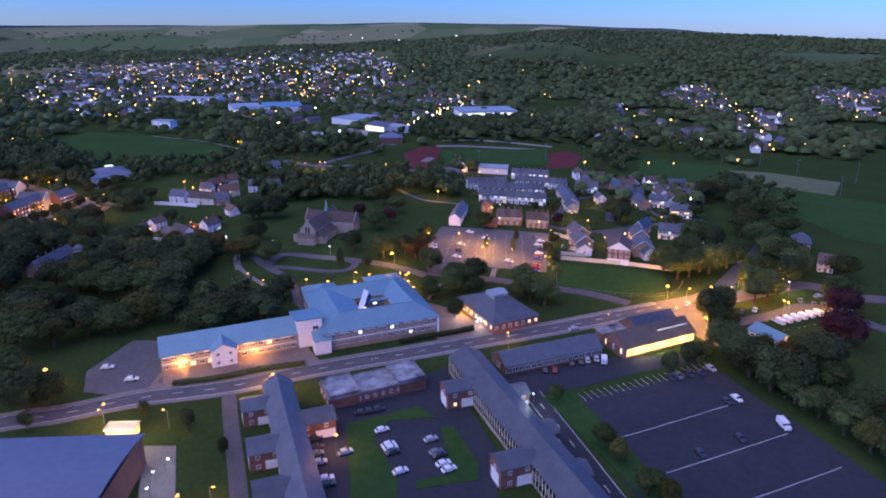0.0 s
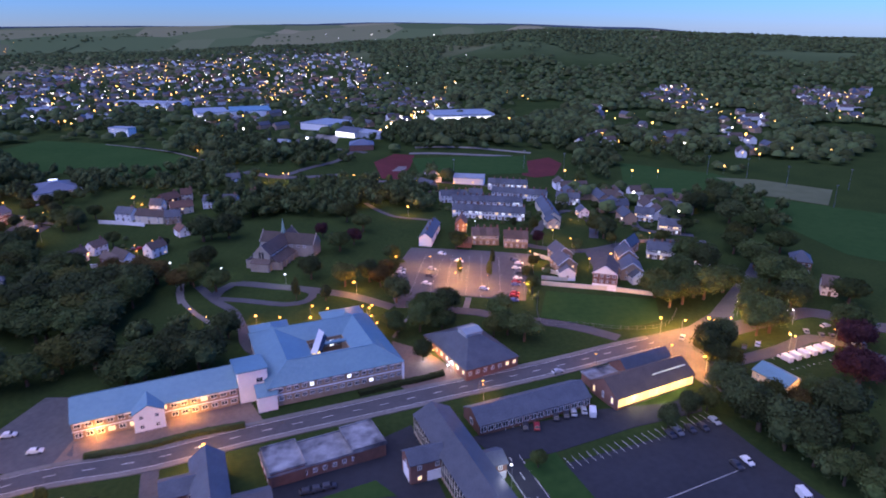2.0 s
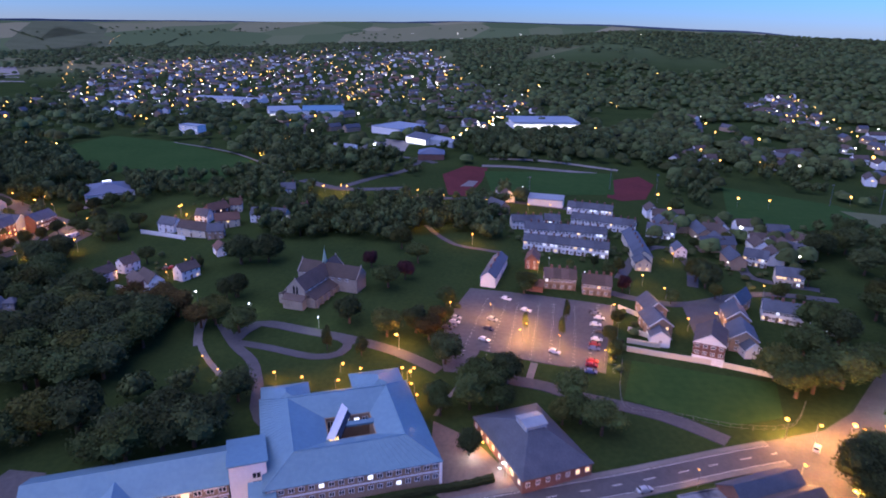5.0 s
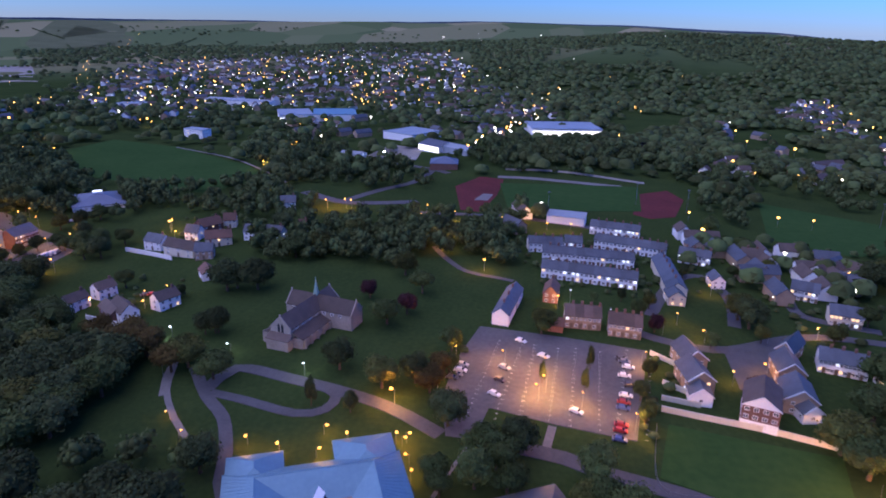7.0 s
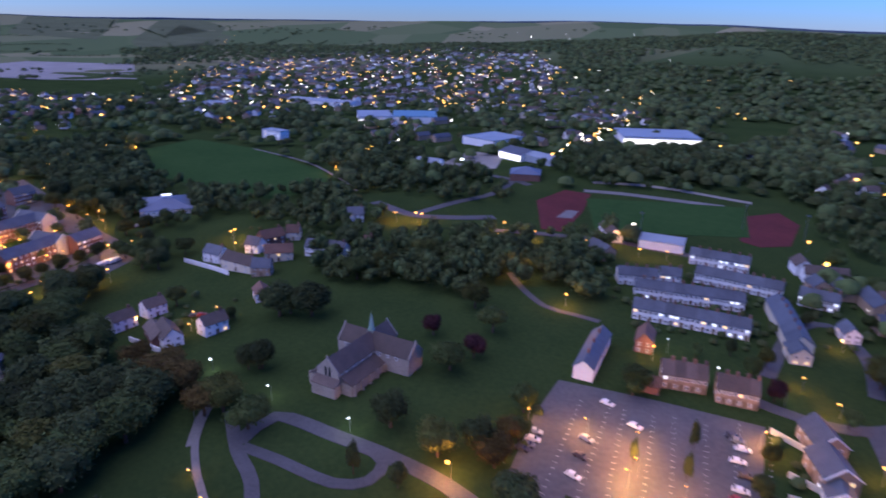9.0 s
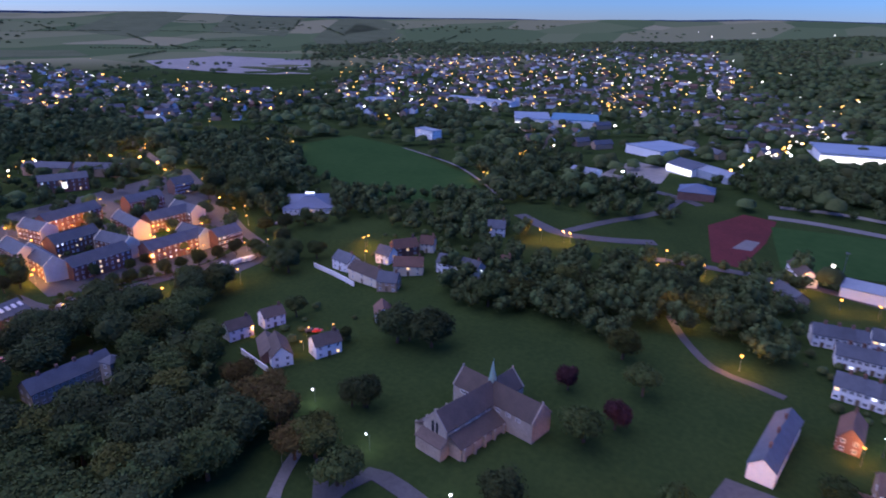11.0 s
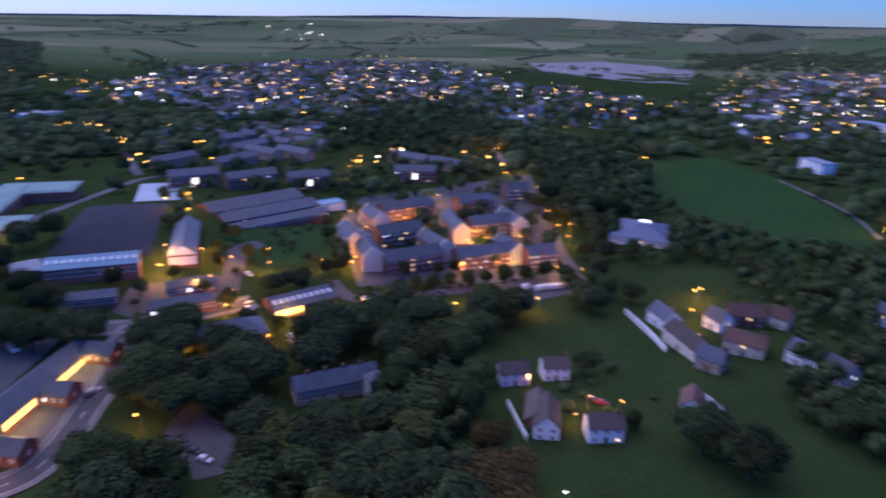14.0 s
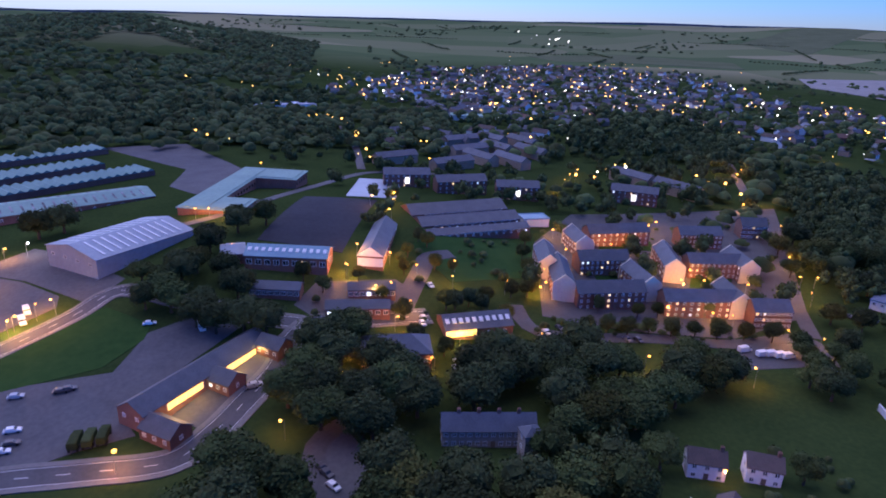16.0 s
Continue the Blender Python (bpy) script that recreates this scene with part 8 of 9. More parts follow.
tree(120.8, 306.3, 8.5, 0, 1.00)
tree(122.2, 289.6, 8.5, 5, 1.00)
tree(108.2, 280.2, 8.5, 2, 1.00)
tree(138.4, 318.4, 8.5, 1, 1.00)
tree(105.3, 290.2, 8.5, 4, 1.00)
tree(133.6, 325.2, 8.5, 5, 1.00)
tree(164.9, 317.5, 8.5, 0, 1.00)
tree(172.2, 355.4, 8.5, 4, 1.00)
tree(195.4, 383.1, 8.5, 2, 1.00)
tree(187.6, 399.5, 8.5, 3, 1.00)
tree(184.7, 430.0, 8.5, 4, 1.00)
tree(202.6, 449.9, 8.5, 5, 1.00)
tree(190.3, 346.3, 8.5, 2, 1.00)
tree(102.4, 214.0, 6.7, 1, 1.00)
tree(103.1, 202.7, 7.5, 3, 1.00)
tree(104.4, 195.3, 7.7, 1, 1.00)
tree(108.0, 187.8, 8.5, 3, 1.00)
tree(112.4, 183.2, 8.5, 1, 1.00)
tree(129.2, 197.3, 8.5, 3, 1.00)
tree(147.2, 217.0, 8.5, 6, 1.00)
tree(161.1, 239.0, 8.3, 6, 1.00)
tree(185.0, 280.8, 8.5, 2, 1.00)
tree(110.3, 229.6, 5.1, 4, 1.00)
tree(113.1, 206.2, 5.5, 4, 1.00)
tree(87.1, 204.8, 3.8, 1, 1.00)
tree(77.8, 197.4, 3.6, 1, 1.00)
tree(93.5, 206.7, 3.9, 4, 1.00)
tree(-97.1, 305.7, 7.1, 4, 1.00)
tree(-85.2, 299.7, 6.8, 2, 1.00)
tree(-29.2, 301.2, 6.7, 4, 1.00)
tree(-45.5, 309.8, 6.2, 1, 1.00)
tree(-19.0, 305.4, 5.6, 1, 1.00)
tree(-48.2, 366.2, 4.2, 6, 1.00)
tree(-30.3, 352.6, 4.5, 6, 1.00)
tree(-36.3, 343.4, 7.0, 2, 1.00)
tree(-98.4, 331.5, 5.4, 1, 1.00)
tree(-113.7, 372.3, 8.5, 1, 1.00)
tree(-102.9, 330.1, 4.5, 1, 1.00)
tree(-101.5, 302.6, 6.3, 7, 1.00)
tree(-116.5, 312.6, 7.2, 7, 1.00)
tree(-127.3, 311.3, 7.8, 7, 1.00)
tree(-48.6, 289.1, 2.1, 8, 1.00)
tree(-35.8, 287.4, 2.8, 1, 1.00)
tree(9.2, 268.1, 6.7, 0, 1.00)
tree(4.2, 275.0, 5.9, 2, 1.00)
tree(15.0, 276.9, 5.6, 3, 1.00)
tree(3.8, 261.2, 6.2, 5, 1.00)
tree(12.4, 261.0, 5.5, 2, 1.00)
tree(17.5, 254.7, 4.5, 0, 1.00)
tree(-6.7, 262.9, 4.7, 2, 1.00)
tree(37.4, 258.3, 6.2, 2, 1.00)
tree(31.9, 256.8, 4.5, 4, 1.00)
tree(52.5, 307.3, 3.0, 1, 1.00)
tree(52.3, 295.3, 3.2, 5, 1.00)
tree(57.4, 321.6, 2.8, 4, 1.00)
tree(-8.8, 312.2, 3.8, 0, 1.00)
tree(-9.5, 326.2, 4.4, 5, 1.00)
tree(-11.5, 311.4, 4.2, 7, 1.00)
tree(101.5, 375.3, 7.1, 4, 1.00)
tree(103.6, 367.8, 7.0, 3, 1.00)
tree(65.0, 355.3, 3.6, 6, 1.00)
tree(89.6, 317.5, 2.9, 6, 1.00)
tree(38.1, 322.7, 1.6, 8, 1.00)
tree(21.8, 311.4, 1.3, 8, 1.00)
tree(35.2, 308.8, 1.5, 8, 1.00)
tree(22.1, 344.7, 6.0, 2, 1.00)
tree(83.6, 346.5, 3.1, 2, 1.00)
tree(60.6, 367.4, 3.3, 5, 1.00)
tree(66.7, 377.4, 3.4, 4, 1.00)
tree(-113.1, 371.3, 7.9, 1, 1.00)
tree(-109.9, 374.4, 6.3, 1, 1.00)
tree(-131.8, 365.1, 2.6, 2, 1.00)
tree(-164.0, 375.8, 4.7, 0, 1.00)
tree(-126.4, 319.4, 6.9, 7, 1.00)
tree(-115.6, 312.3, 6.2, 7, 1.00)
tree(-99.6, 309.2, 6.3, 4, 1.00)
tree(-141.5, 323.3, 5.9, 7, 1.00)
tree(-99.4, 331.1, 4.6, 1, 1.00)
tree(-193.3, 345.0, 8.5, 2, 1.00)
tree(-191.1, 331.2, 8.5, 4, 1.00)
tree(-188.0, 322.3, 7.4, 2, 1.00)
tree(-216.9, 312.2, 8.5, 1, 1.00)
tree(-227.3, 309.3, 8.5, 3, 1.00)
tree(-221.4, 324.9, 8.5, 3, 1.00)
tree(-202.9, 324.2, 8.5, 1, 1.00)
tree(-205.0, 297.1, 8.4, 3, 1.00)
tree(-173.0, 269.6, 8.5, 1, 1.00)
tree(-165.3, 274.5, 8.5, 4, 1.00)
tree(-150.8, 264.1, 8.5, 2, 1.00)
tree(-150.1, 275.7, 8.5, 2, 1.00)
tree(-152.4, 285.0, 8.5, 1, 1.00)
tree(-136.7, 283.2, 8.5, 1, 1.00)
tree(-144.3, 294.3, 8.3, 3, 1.00)
tree(-150.1, 305.2, 8.5, 4, 1.00)
tree(-132.0, 291.9, 8.5, 3, 1.00)
tree(-131.2, 300.1, 8.5, 1, 1.00)
tree(-131.3, 272.7, 8.5, 4, 1.00)
tree(-133.7, 264.0, 8.5, 2, 1.00)
tree(-139.9, 257.2, 8.5, 0, 1.00)
tree(-123.1, 278.7, 8.5, 1, 1.00)
tree(-116.1, 286.6, 8.1, 5, 1.00)
tree(-167.1, 287.1, 7.9, 1, 1.00)
tree(-163.1, 301.5, 8.0, 1, 1.00)
tree(-165.1, 314.7, 8.5, 2, 1.00)
tree(-197.0, 252.6, 8.5, 0, 1.00)
tree(-192.7, 263.7, 8.5, 1, 1.00)
tree(-213.1, 250.5, 8.5, 2, 1.00)
tree(-212.7, 277.2, 8.5, 1, 1.00)
tree(-221.0, 271.0, 8.5, 1, 1.00)
tree(-239.7, 260.5, 8.5, 2, 1.00)
tree(-233.3, 250.4, 7.9, 1, 1.00)
tree(-207.6, 243.2, 8.0, 0, 1.00)
tree(-178.3, 230.9, 8.5, 0, 1.00)
tree(-163.4, 232.9, 8.5, 1, 1.00)
tree(-163.1, 227.1, 8.5, 2, 1.00)
tree(-154.8, 242.7, 6.4, 1, 1.00)
tree(-121.1, 298.3, 4.5, 1, 1.00)
tree(-160.8, 326.9, 7.6, 5, 1.00)
tree(-174.0, 341.2, 6.1, 0, 1.00)
tree(-173.5, 235.5, 8.5, 0, 1.00)
tree(-169.0, 244.8, 8.1, 2, 1.00)
tree(-168.1, 231.3, 8.5, 2, 1.00)
tree(-220.1, 248.4, 7.2, 0, 1.00)
tree(-225.2, 257.7, 8.1, 1, 1.00)
tree(-208.3, 251.3, 7.6, 1, 1.00)
tree(-207.2, 245.0, 6.1, 0, 1.00)
tree(-204.3, 264.0, 8.5, 1, 1.00)
tree(-206.9, 273.9, 8.5, 5, 1.00)
tree(-201.6, 279.9, 8.1, 1, 1.00)
tree(-192.1, 266.6, 7.4, 1, 1.00)
tree(-239.6, 257.7, 6.6, 3, 1.00)
tree(-244.0, 263.4, 5.9, 1, 1.00)
tree(-247.2, 226.1, 7.3, 1, 1.00)
tree(-246.3, 217.1, 6.9, 1, 1.00)
tree(-245.8, 233.5, 6.8, 1, 1.00)
tree(-250.8, 210.0, 6.2, 1, 1.00)
tree(-269.1, 194.2, 7.6, 2, 1.00)
tree(-280.6, 199.5, 7.9, 1, 1.00)
tree(-260.6, 199.9, 7.8, 2, 1.00)
tree(-281.2, 185.2, 5.6, 0, 1.00)
tree(-267.1, 221.6, 7.4, 1, 1.00)
tree(-280.9, 215.7, 6.4, 1, 1.00)
tree(-304.6, 205.6, 7.5, 1, 1.00)
tree(-324.9, 214.0, 7.4, 1, 1.00)
tree(-332.7, 225.2, 6.4, 5, 1.00)
tree(-343.6, 124.4, 8.5, 1, 1.00)
tree(-349.2, 133.0, 8.5, 1, 1.00)
tree(-219.7, 299.9, 8.2, 1, 1.00)
tree(-213.1, 305.7, 8.4, 1, 1.00)
tree(-220.0, 316.6, 8.3, 1, 1.00)
tree(-228.4, 328.9, 7.5, 1, 1.00)
tree(-235.6, 341.4, 8.3, 1, 1.00)
tree(-220.3, 341.7, 8.5, 3, 1.00)
tree(-203.0, 340.3, 8.5, 2, 1.00)
tree(-213.4, 327.7, 8.3, 0, 1.00)
tree(-193.4, 343.1, 8.5, 2, 1.00)
tree(-205.8, 354.5, 8.5, 2, 1.00)
tree(-215.9, 369.3, 8.5, 1, 1.00)
tree(-212.1, 375.2, 8.2, 4, 1.00)
tree(-216.2, 385.9, 7.2, 1, 1.00)
tree(-227.9, 380.1, 7.9, 2, 1.00)
tree(-220.7, 349.8, 8.0, 0, 1.00)
tree(-202.0, 414.3, 6.5, 1, 1.00)
tree(-210.8, 413.2, 5.7, 2, 1.00)
tree(-203.7, 361.1, 6.9, 0, 1.00)
tree(-165.3, 314.2, 7.5, 2, 1.00)
tree(-178.0, 312.7, 6.3, 5, 1.00)
tree(-168.9, 327.4, 7.2, 1, 1.00)
tree(-163.2, 319.1, 6.9, 4, 1.00)
tree(-143.0, 214.9, 8.5, 0, 1.00)
tree(-152.4, 210.2, 8.5, 5, 1.00)
tree(-135.7, 224.6, 8.5, 1, 1.00)
tree(-126.1, 226.9, 8.5, 2, 1.00)
tree(-118.6, 234.5, 8.5, 4, 1.00)
tree(-123.9, 257.7, 8.5, 0, 1.00)
tree(-109.5, 239.7, 8.5, 1, 1.00)
tree(-136.3, 258.3, 8.5, 0, 1.00)
tree(-157.1, 280.4, 8.5, 1, 1.00)
tree(-144.3, 286.9, 8.5, 1, 1.00)
tree(-162.4, 266.1, 8.5, 2, 1.00)
tree(-155.0, 224.6, 8.5, 4, 1.00)
tree(-119.2, 270.3, 8.5, 0, 1.00)
tree(-119.6, 299.9, 8.5, 3, 1.00)
tree(-79.9, 231.4, 8.5, 1, 1.00)
tree(-71.8, 234.0, 8.5, 3, 1.00)
tree(-86.5, 224.8, 7.9, 5, 1.00)
tree(-126.8, 171.8, 8.5, 1, 1.00)
tree(-138.8, 182.5, 8.1, 5, 1.00)
tree(-121.6, 174.2, 6.3, 1, 1.00)
tree(-74.4, 162.8, 2.5, 1, 1.00)
tree(-89.0, 167.8, 1.9, 1, 1.00)
tree(-95.7, 161.0, 2.6, 2, 1.00)
tree(-59.7, 150.1, 1.7, 1, 1.00)
tree(-120.5, 161.5, 2.0, 3, 1.00)
tree(-118.2, 265.4, 8.5, 1, 1.00)
tree(-142.1, 295.2, 8.5, 2, 1.00)
tree(-88.6, 229.6, 8.5, 1, 1.00)
tree(-80.8, 238.1, 8.5, 1, 1.00)
tree(-70.5, 237.5, 8.5, 1, 1.00)
tree(-92.7, 224.8, 7.9, 2, 1.00)
tree(-68.3, 256.4, 6.3, 1, 1.00)
tree(-108.5, 236.8, 8.5, 1, 1.00)
tree(-100.0, 373.1, 8.1, 3, 1.00)
tree(-6.0, 285.3, 6.6, 1, 1.00)
tree(-13.6, 300.8, 5.6, 7, 1.00)
tree(5.0, 239.8, 3.7, 3, 1.00)
tree(43.1, 253.5, 7.1, 2, 1.00)
tree(35.2, 268.0, 6.2, 5, 1.00)
tree(-4.7, 256.6, 3.9, 0, 1.00)
tree(-280.2, 244.2, 3.7, 1, 1.00)
tree(-272.0, 251.8, 3.6, 2, 1.00)
tree(-288.5, 203.5, 6.4, 4, 1.00)
tree(-277.5, 193.8, 5.7, 0, 1.00)
tree(-263.4, 190.7, 5.5, 1, 1.00)
tree(-257.5, 211.2, 5.3, 3, 1.00)
tree(-238.7, 252.1, 4.5, 1, 1.00)
tree(-296.5, 297.9, 3.5, 4, 1.00)
tree(-317.8, 297.2, 3.8, 4, 1.00)
tree(-280.1, 334.3, 4.0, 4, 1.00)
tree(-265.4, 301.5, 3.7, 1, 1.00)
tree(-265.5, 312.1, 3.2, 1, 1.00)
tree(-258.7, 319.6, 3.7, 4, 1.00)
tree(-256.7, 280.8, 3.5, 3, 1.00)
tree(-240.5, 283.4, 3.7, 1, 1.00)
tree(-234.4, 292.7, 3.7, 2, 1.00)
tree(-223.5, 302.0, 4.8, 5, 1.00)
tree(-220.9, 315.7, 4.8, 1, 1.00)
tree(-234.0, 329.5, 3.9, 3, 1.00)
tree(-295.5, 305.2, 2.5, 1, 1.00)
tree(-281.6, 265.3, 2.8, 4, 1.00)
tree(-297.1, 283.4, 2.5, 0, 1.00)
tree(-267.7, 274.1, 2.7, 0, 1.00)
tree(-252.0, 350.0, 3.5, 3, 1.00)
tree(-253.9, 358.7, 3.3, 3, 1.00)
tree(-251.4, 366.0, 3.8, 3, 1.00)
tree(-253.2, 375.7, 3.4, 2, 1.00)
tree(-251.2, 383.9, 3.9, 1, 1.00)
tree(-249.7, 393.0, 3.7, 2, 1.00)
tree(-247.9, 401.3, 4.0, 5, 1.00)
tree(-246.5, 411.8, 3.6, 4, 1.00)
tree(-243.4, 421.5, 4.1, 3, 1.00)
tree(-235.2, 427.3, 4.3, 0, 1.00)
tree(-217.8, 420.8, 5.0, 0, 1.00)
tree(-223.5, 432.3, 4.8, 0, 1.00)
tree(-231.8, 443.4, 5.0, 1, 1.00)
tree(-281.1, 415.0, 3.2, 5, 1.00)
tree(-266.6, 377.1, 2.9, 4, 1.00)
tree(-270.8, 361.8, 2.8, 3, 1.00)
tree(-266.7, 385.8, 2.9, 4, 1.00)
tree(-327.9, 481.5, 5.9, 4, 1.00)
tree(-300.4, 469.2, 5.5, 2, 1.00)
tree(-297.7, 481.8, 6.2, 5, 1.00)
tree(-307.8, 503.8, 7.3, 5, 1.00)
tree(-276.0, 490.0, 6.7, 1, 1.00)
tree(-298.9, 514.8, 7.3, 5, 1.00)
tree(-301.3, 340.3, 3.5, 5, 1.00)
tree(-316.0, 341.6, 3.7, 0, 1.00)
tree(-334.0, 347.9, 3.9, 4, 1.00)
tree(-285.5, 338.5, 3.3, 3, 1.00)
tree(-289.9, 284.1, 2.8, 4, 1.00)
tree(-305.6, 287.2, 2.9, 0, 1.00)
tree(-322.6, 293.6, 2.6, 3, 1.00)
tree(-278.8, 327.0, 3.2, 3, 1.00)
tree(-271.8, 314.8, 3.6, 4, 1.00)
tree(-268.6, 307.4, 3.5, 1, 1.00)
tree(-264.6, 297.9, 3.9, 5, 1.00)
tree(-316.7, 495.9, 8.0, 4, 1.00)
tree(-342.1, 532.2, 8.5, 2, 1.00)
tree(-340.0, 498.4, 7.5, 1, 1.00)
tree(-314.4, 481.2, 5.4, 4, 1.00)
tree(-200.9, 434.0, 5.2, 0, 1.00)
tree(-211.2, 429.1, 5.9, 5, 1.00)
tree(-229.7, 441.5, 5.0, 1, 1.00)
tree(-229.7, 424.5, 4.2, 2, 1.00)
tree(-254.0, 454.7, 5.3, 4, 1.00)
tree(-245.8, 461.9, 5.3, 1, 1.00)
tree(-241.8, 474.2, 5.4, 2, 1.00)
tree(81.7, 426.1, 2.6, 0, 1.00)
tree(89.6, 420.1, 2.5, 1, 1.00)
tree(106.3, 440.6, 3.0, 2, 1.00)
tree(113.9, 424.8, 3.5, 2, 1.00)
tree(133.3, 437.1, 3.7, 4, 1.00)
tree(56.0, 382.3, 2.2, 1, 1.00)
tree(43.7, 376.0, 2.1, 2, 1.00)
tree(104.3, 355.5, 3.3, 4, 1.00)
tree(132.5, 360.7, 4.0, 4, 1.00)
tree(152.8, 378.9, 4.9, 0, 1.00)
tree(-47.3, 465.6, 6.7, 4, 1.00)
tree(-32.3, 458.2, 6.6, 3, 1.00)
tree(-75.3, 445.7, 6.5, 4, 1.00)
tree(-86.6, 421.9, 6.9, 4, 1.00)
tree(-97.0, 413.3, 6.8, 0, 1.00)
tree(-56.1, 431.2, 6.2, 2, 1.00)
tree(-117.3, 451.1, 6.7, 1, 1.00)
tree(-38.3, 393.1, 6.2, 4, 1.00)
tree(-27.3, 373.1, 5.8, 0, 1.00)
tree(128.5, 466.1, 6.2, 2, 1.00)
tree(118.4, 470.5, 4.6, 2, 1.00)
tree(121.8, 500.5, 5.8, 5, 1.00)
tree(114.8, 283.3, 8.0, 0, 1.00)
tree(125.8, 287.6, 9.0, 5, 1.00)
tree(137.3, 294.7, 9.0, 2, 1.00)
tree(132.5, 254.5, 7.0, 0, 1.00)
tree(156.2, 273.9, 8.0, 1, 1.00)
tree(159.9, 299.1, 9.0, 5, 1.00)
tree(165.2, 323.2, 9.0, 0, 1.00)
tree(165.1, 344.5, 8.0, 2, 1.00)
tree(174.5, 420.4, 9.0, 1, 1.00)
tree(193.5, 431.8, 9.0, 3, 1.00)
tree(164.3, 248.3, 8.0, 5, 1.00)
tree(148.0, 216.9, 8.0, 6, 1.00)
tree(104.0, 196.0, 4.5, 0, 1.00)
tree(107.0, 186.0, 5.0, 5, 1.00)
tree(111.0, 178.6, 5.5, 2, 1.00)
tree(114.5, 170.6, 5.5, 0, 1.00)
tree(117.0, 161.8, 6.0, 5, 1.00)
tree(119.0, 153.0, 5.5, 4, 1.00)
tree(121.0, 145.0, 6.0, 0, 1.00)
tree(118.0, 190.0, 5.0, 2, 1.00)
tree(125.0, 184.0, 6.0, 5, 1.00)
tree(128.0, 170.0, 6.0, 1, 1.00)
tree(124.0, 135.0, 6.0, 2, 1.00)
tree(127.0, 125.0, 6.0, 0, 1.00)
tree(133.0, 158.0, 6.5, 3, 1.00)
tree(120.0, 203.0, 4.5, 7, 1.00)
tree(127.0, 208.0, 4.5, 5, 1.00)
WOOD_SPOTS = []
OPEN = [((-407.6, 633.0), (-403.6, 737.8), (-317.2, 708.4), (-208.5, 629.8), (-176.5, 581.3), (-193.8, 521.5), (-308.8, 560.3)), ((-46.2, 611.8), (146.6, 642.7), (119.7, 525.0), (-32.4, 498.7)), ((178.8, 594.4), (239.6, 542.9), (310.8, 490.5), (314.5, 381.3), (255.3, 311.9), (223.2, 341.9), (215.3, 418.6), (187.7, 470.1), (152.6, 493.5)), ((-144.9, 545.7), (-50.2, 651.4), (-33.4, 535.8), (-57.6, 502.7), (-108.7, 498.2)), ((5.5, 491.0), (142.7, 523.3), (95.4, 357.4), (10.1, 338.6))]
KEEP = [(-370, 362, 9), (-346, 400, 21), (-343, 445, 14), (-355, 483, 9), (-444, 300, 18), (-431, 332, 20), (-424, 367, 16), (-419, 443, 18), (-263, 505, 22), (54, 877, 55), (-105, 799, 28), (-66, 713, 17), (-45, 697, 25), (-275, 918, 37), (-229, 935, 37), (-405, 1058, 68), (-322, 757, 22), (-526, 980, 27), (-51, 637, 14), (-134, 665, 12), (-754, 397, 22), (-804, 196, 43)]
BUSHES = []
BUSHES += scatter(((15.6, 458.1), (100.4, 481.3), (121.1, 447.4), (109.2, 406.0), (68.0, 382.1), (18.4, 394.8)), 7.0, 61, 0.50)
BUSHES += scatter(((59.7, 332.6), (71.7, 325.8), (67.6, 307.1), (58.5, 304.0)), 5.0, 62, 0.60)
BUSHES += scatter(((132.7, 488.0), (209.8, 482.2), (146.1, 350.3), (121.3, 345.5), (111.9, 406.6)), 8.0, 63, 0.50)
BUSHES += scatter(((-188.3, 428.3), (-117.1, 451.7), (-133.2, 491.2), (-187.0, 476.5)), 7.0, 64, 0.50)
BUSHES += scatter(((-264.9, 331.9), (-253.3, 444.3), (-244.1, 439.9), (-252.3, 330.5)), 6.0, 65, 0.60)
BUSHES += scatter(((-271.3, 226.7), (-263.8, 322.4), (-251.3, 319.4), (-250.3, 265.5), (-256.5, 228.3)), 8.0, 66, 0.50)
BUSHES += scatter(((-344.3, 296.1), (-358.1, 364.3), (-296.0, 351.0), (-281.5, 284.5), (-297.3, 282.4)), 8.0, 67, 0.45)
BUSHES += scatter(((-370.7, 384.5), (-378.0, 488.1), (-265.7, 427.5), (-266.8, 351.2)), 9.0, 68, 0.40)
hedge(((-88.5, 187.5), (-73.8, 191.6), (-63.2, 196.7), (-51.7, 200.7), (-48.3, 201.8)), 2.2, 1.3)
hedge(((-15.9, 218.7), (-4.9, 223.6), (5.0, 227.4), (11.9, 230.8)), 2.0, 1.4)
fence(((55.4, 294.3), (51.9, 268.5), (65.8, 265.3), (85.2, 261.2), (100.6, 263.6), (109.9, 276.6)))
mast(29.1, 522.2)
mast(88.7, 558.8)
mast(119.3, 547.5)
mast(231.8, 535.4)
mast(257.6, 522.8)
mast(271.6, 490.7)
mast(270.9, 431.7)
mast(310.8, 479.2)
BUSHES += scatter(((-7.5, 294.5), (-10.4, 335.2), (1.4, 343.6), (-3.9, 332.2), (-5.8, 320.4)), 5.0, 71, 0.60)
BUSHES += scatter(((59.0, 340.3), (63.4, 337.3), (53.7, 285.8), (48.8, 285.1)), 4.0, 72, 0.60)
BUSHES += scatter(((-181.5, 360.1), (-174.9, 389.8), (-132.6, 386.9), (-130.0, 355.4), (-142.2, 332.8)), 7.0, 74, 0.35)
BUSHES += scatter(((-18.8, 446.7), (42.2, 466.0), (38.0, 414.8), (15.0, 403.1)), 9.0, 75, 0.40)
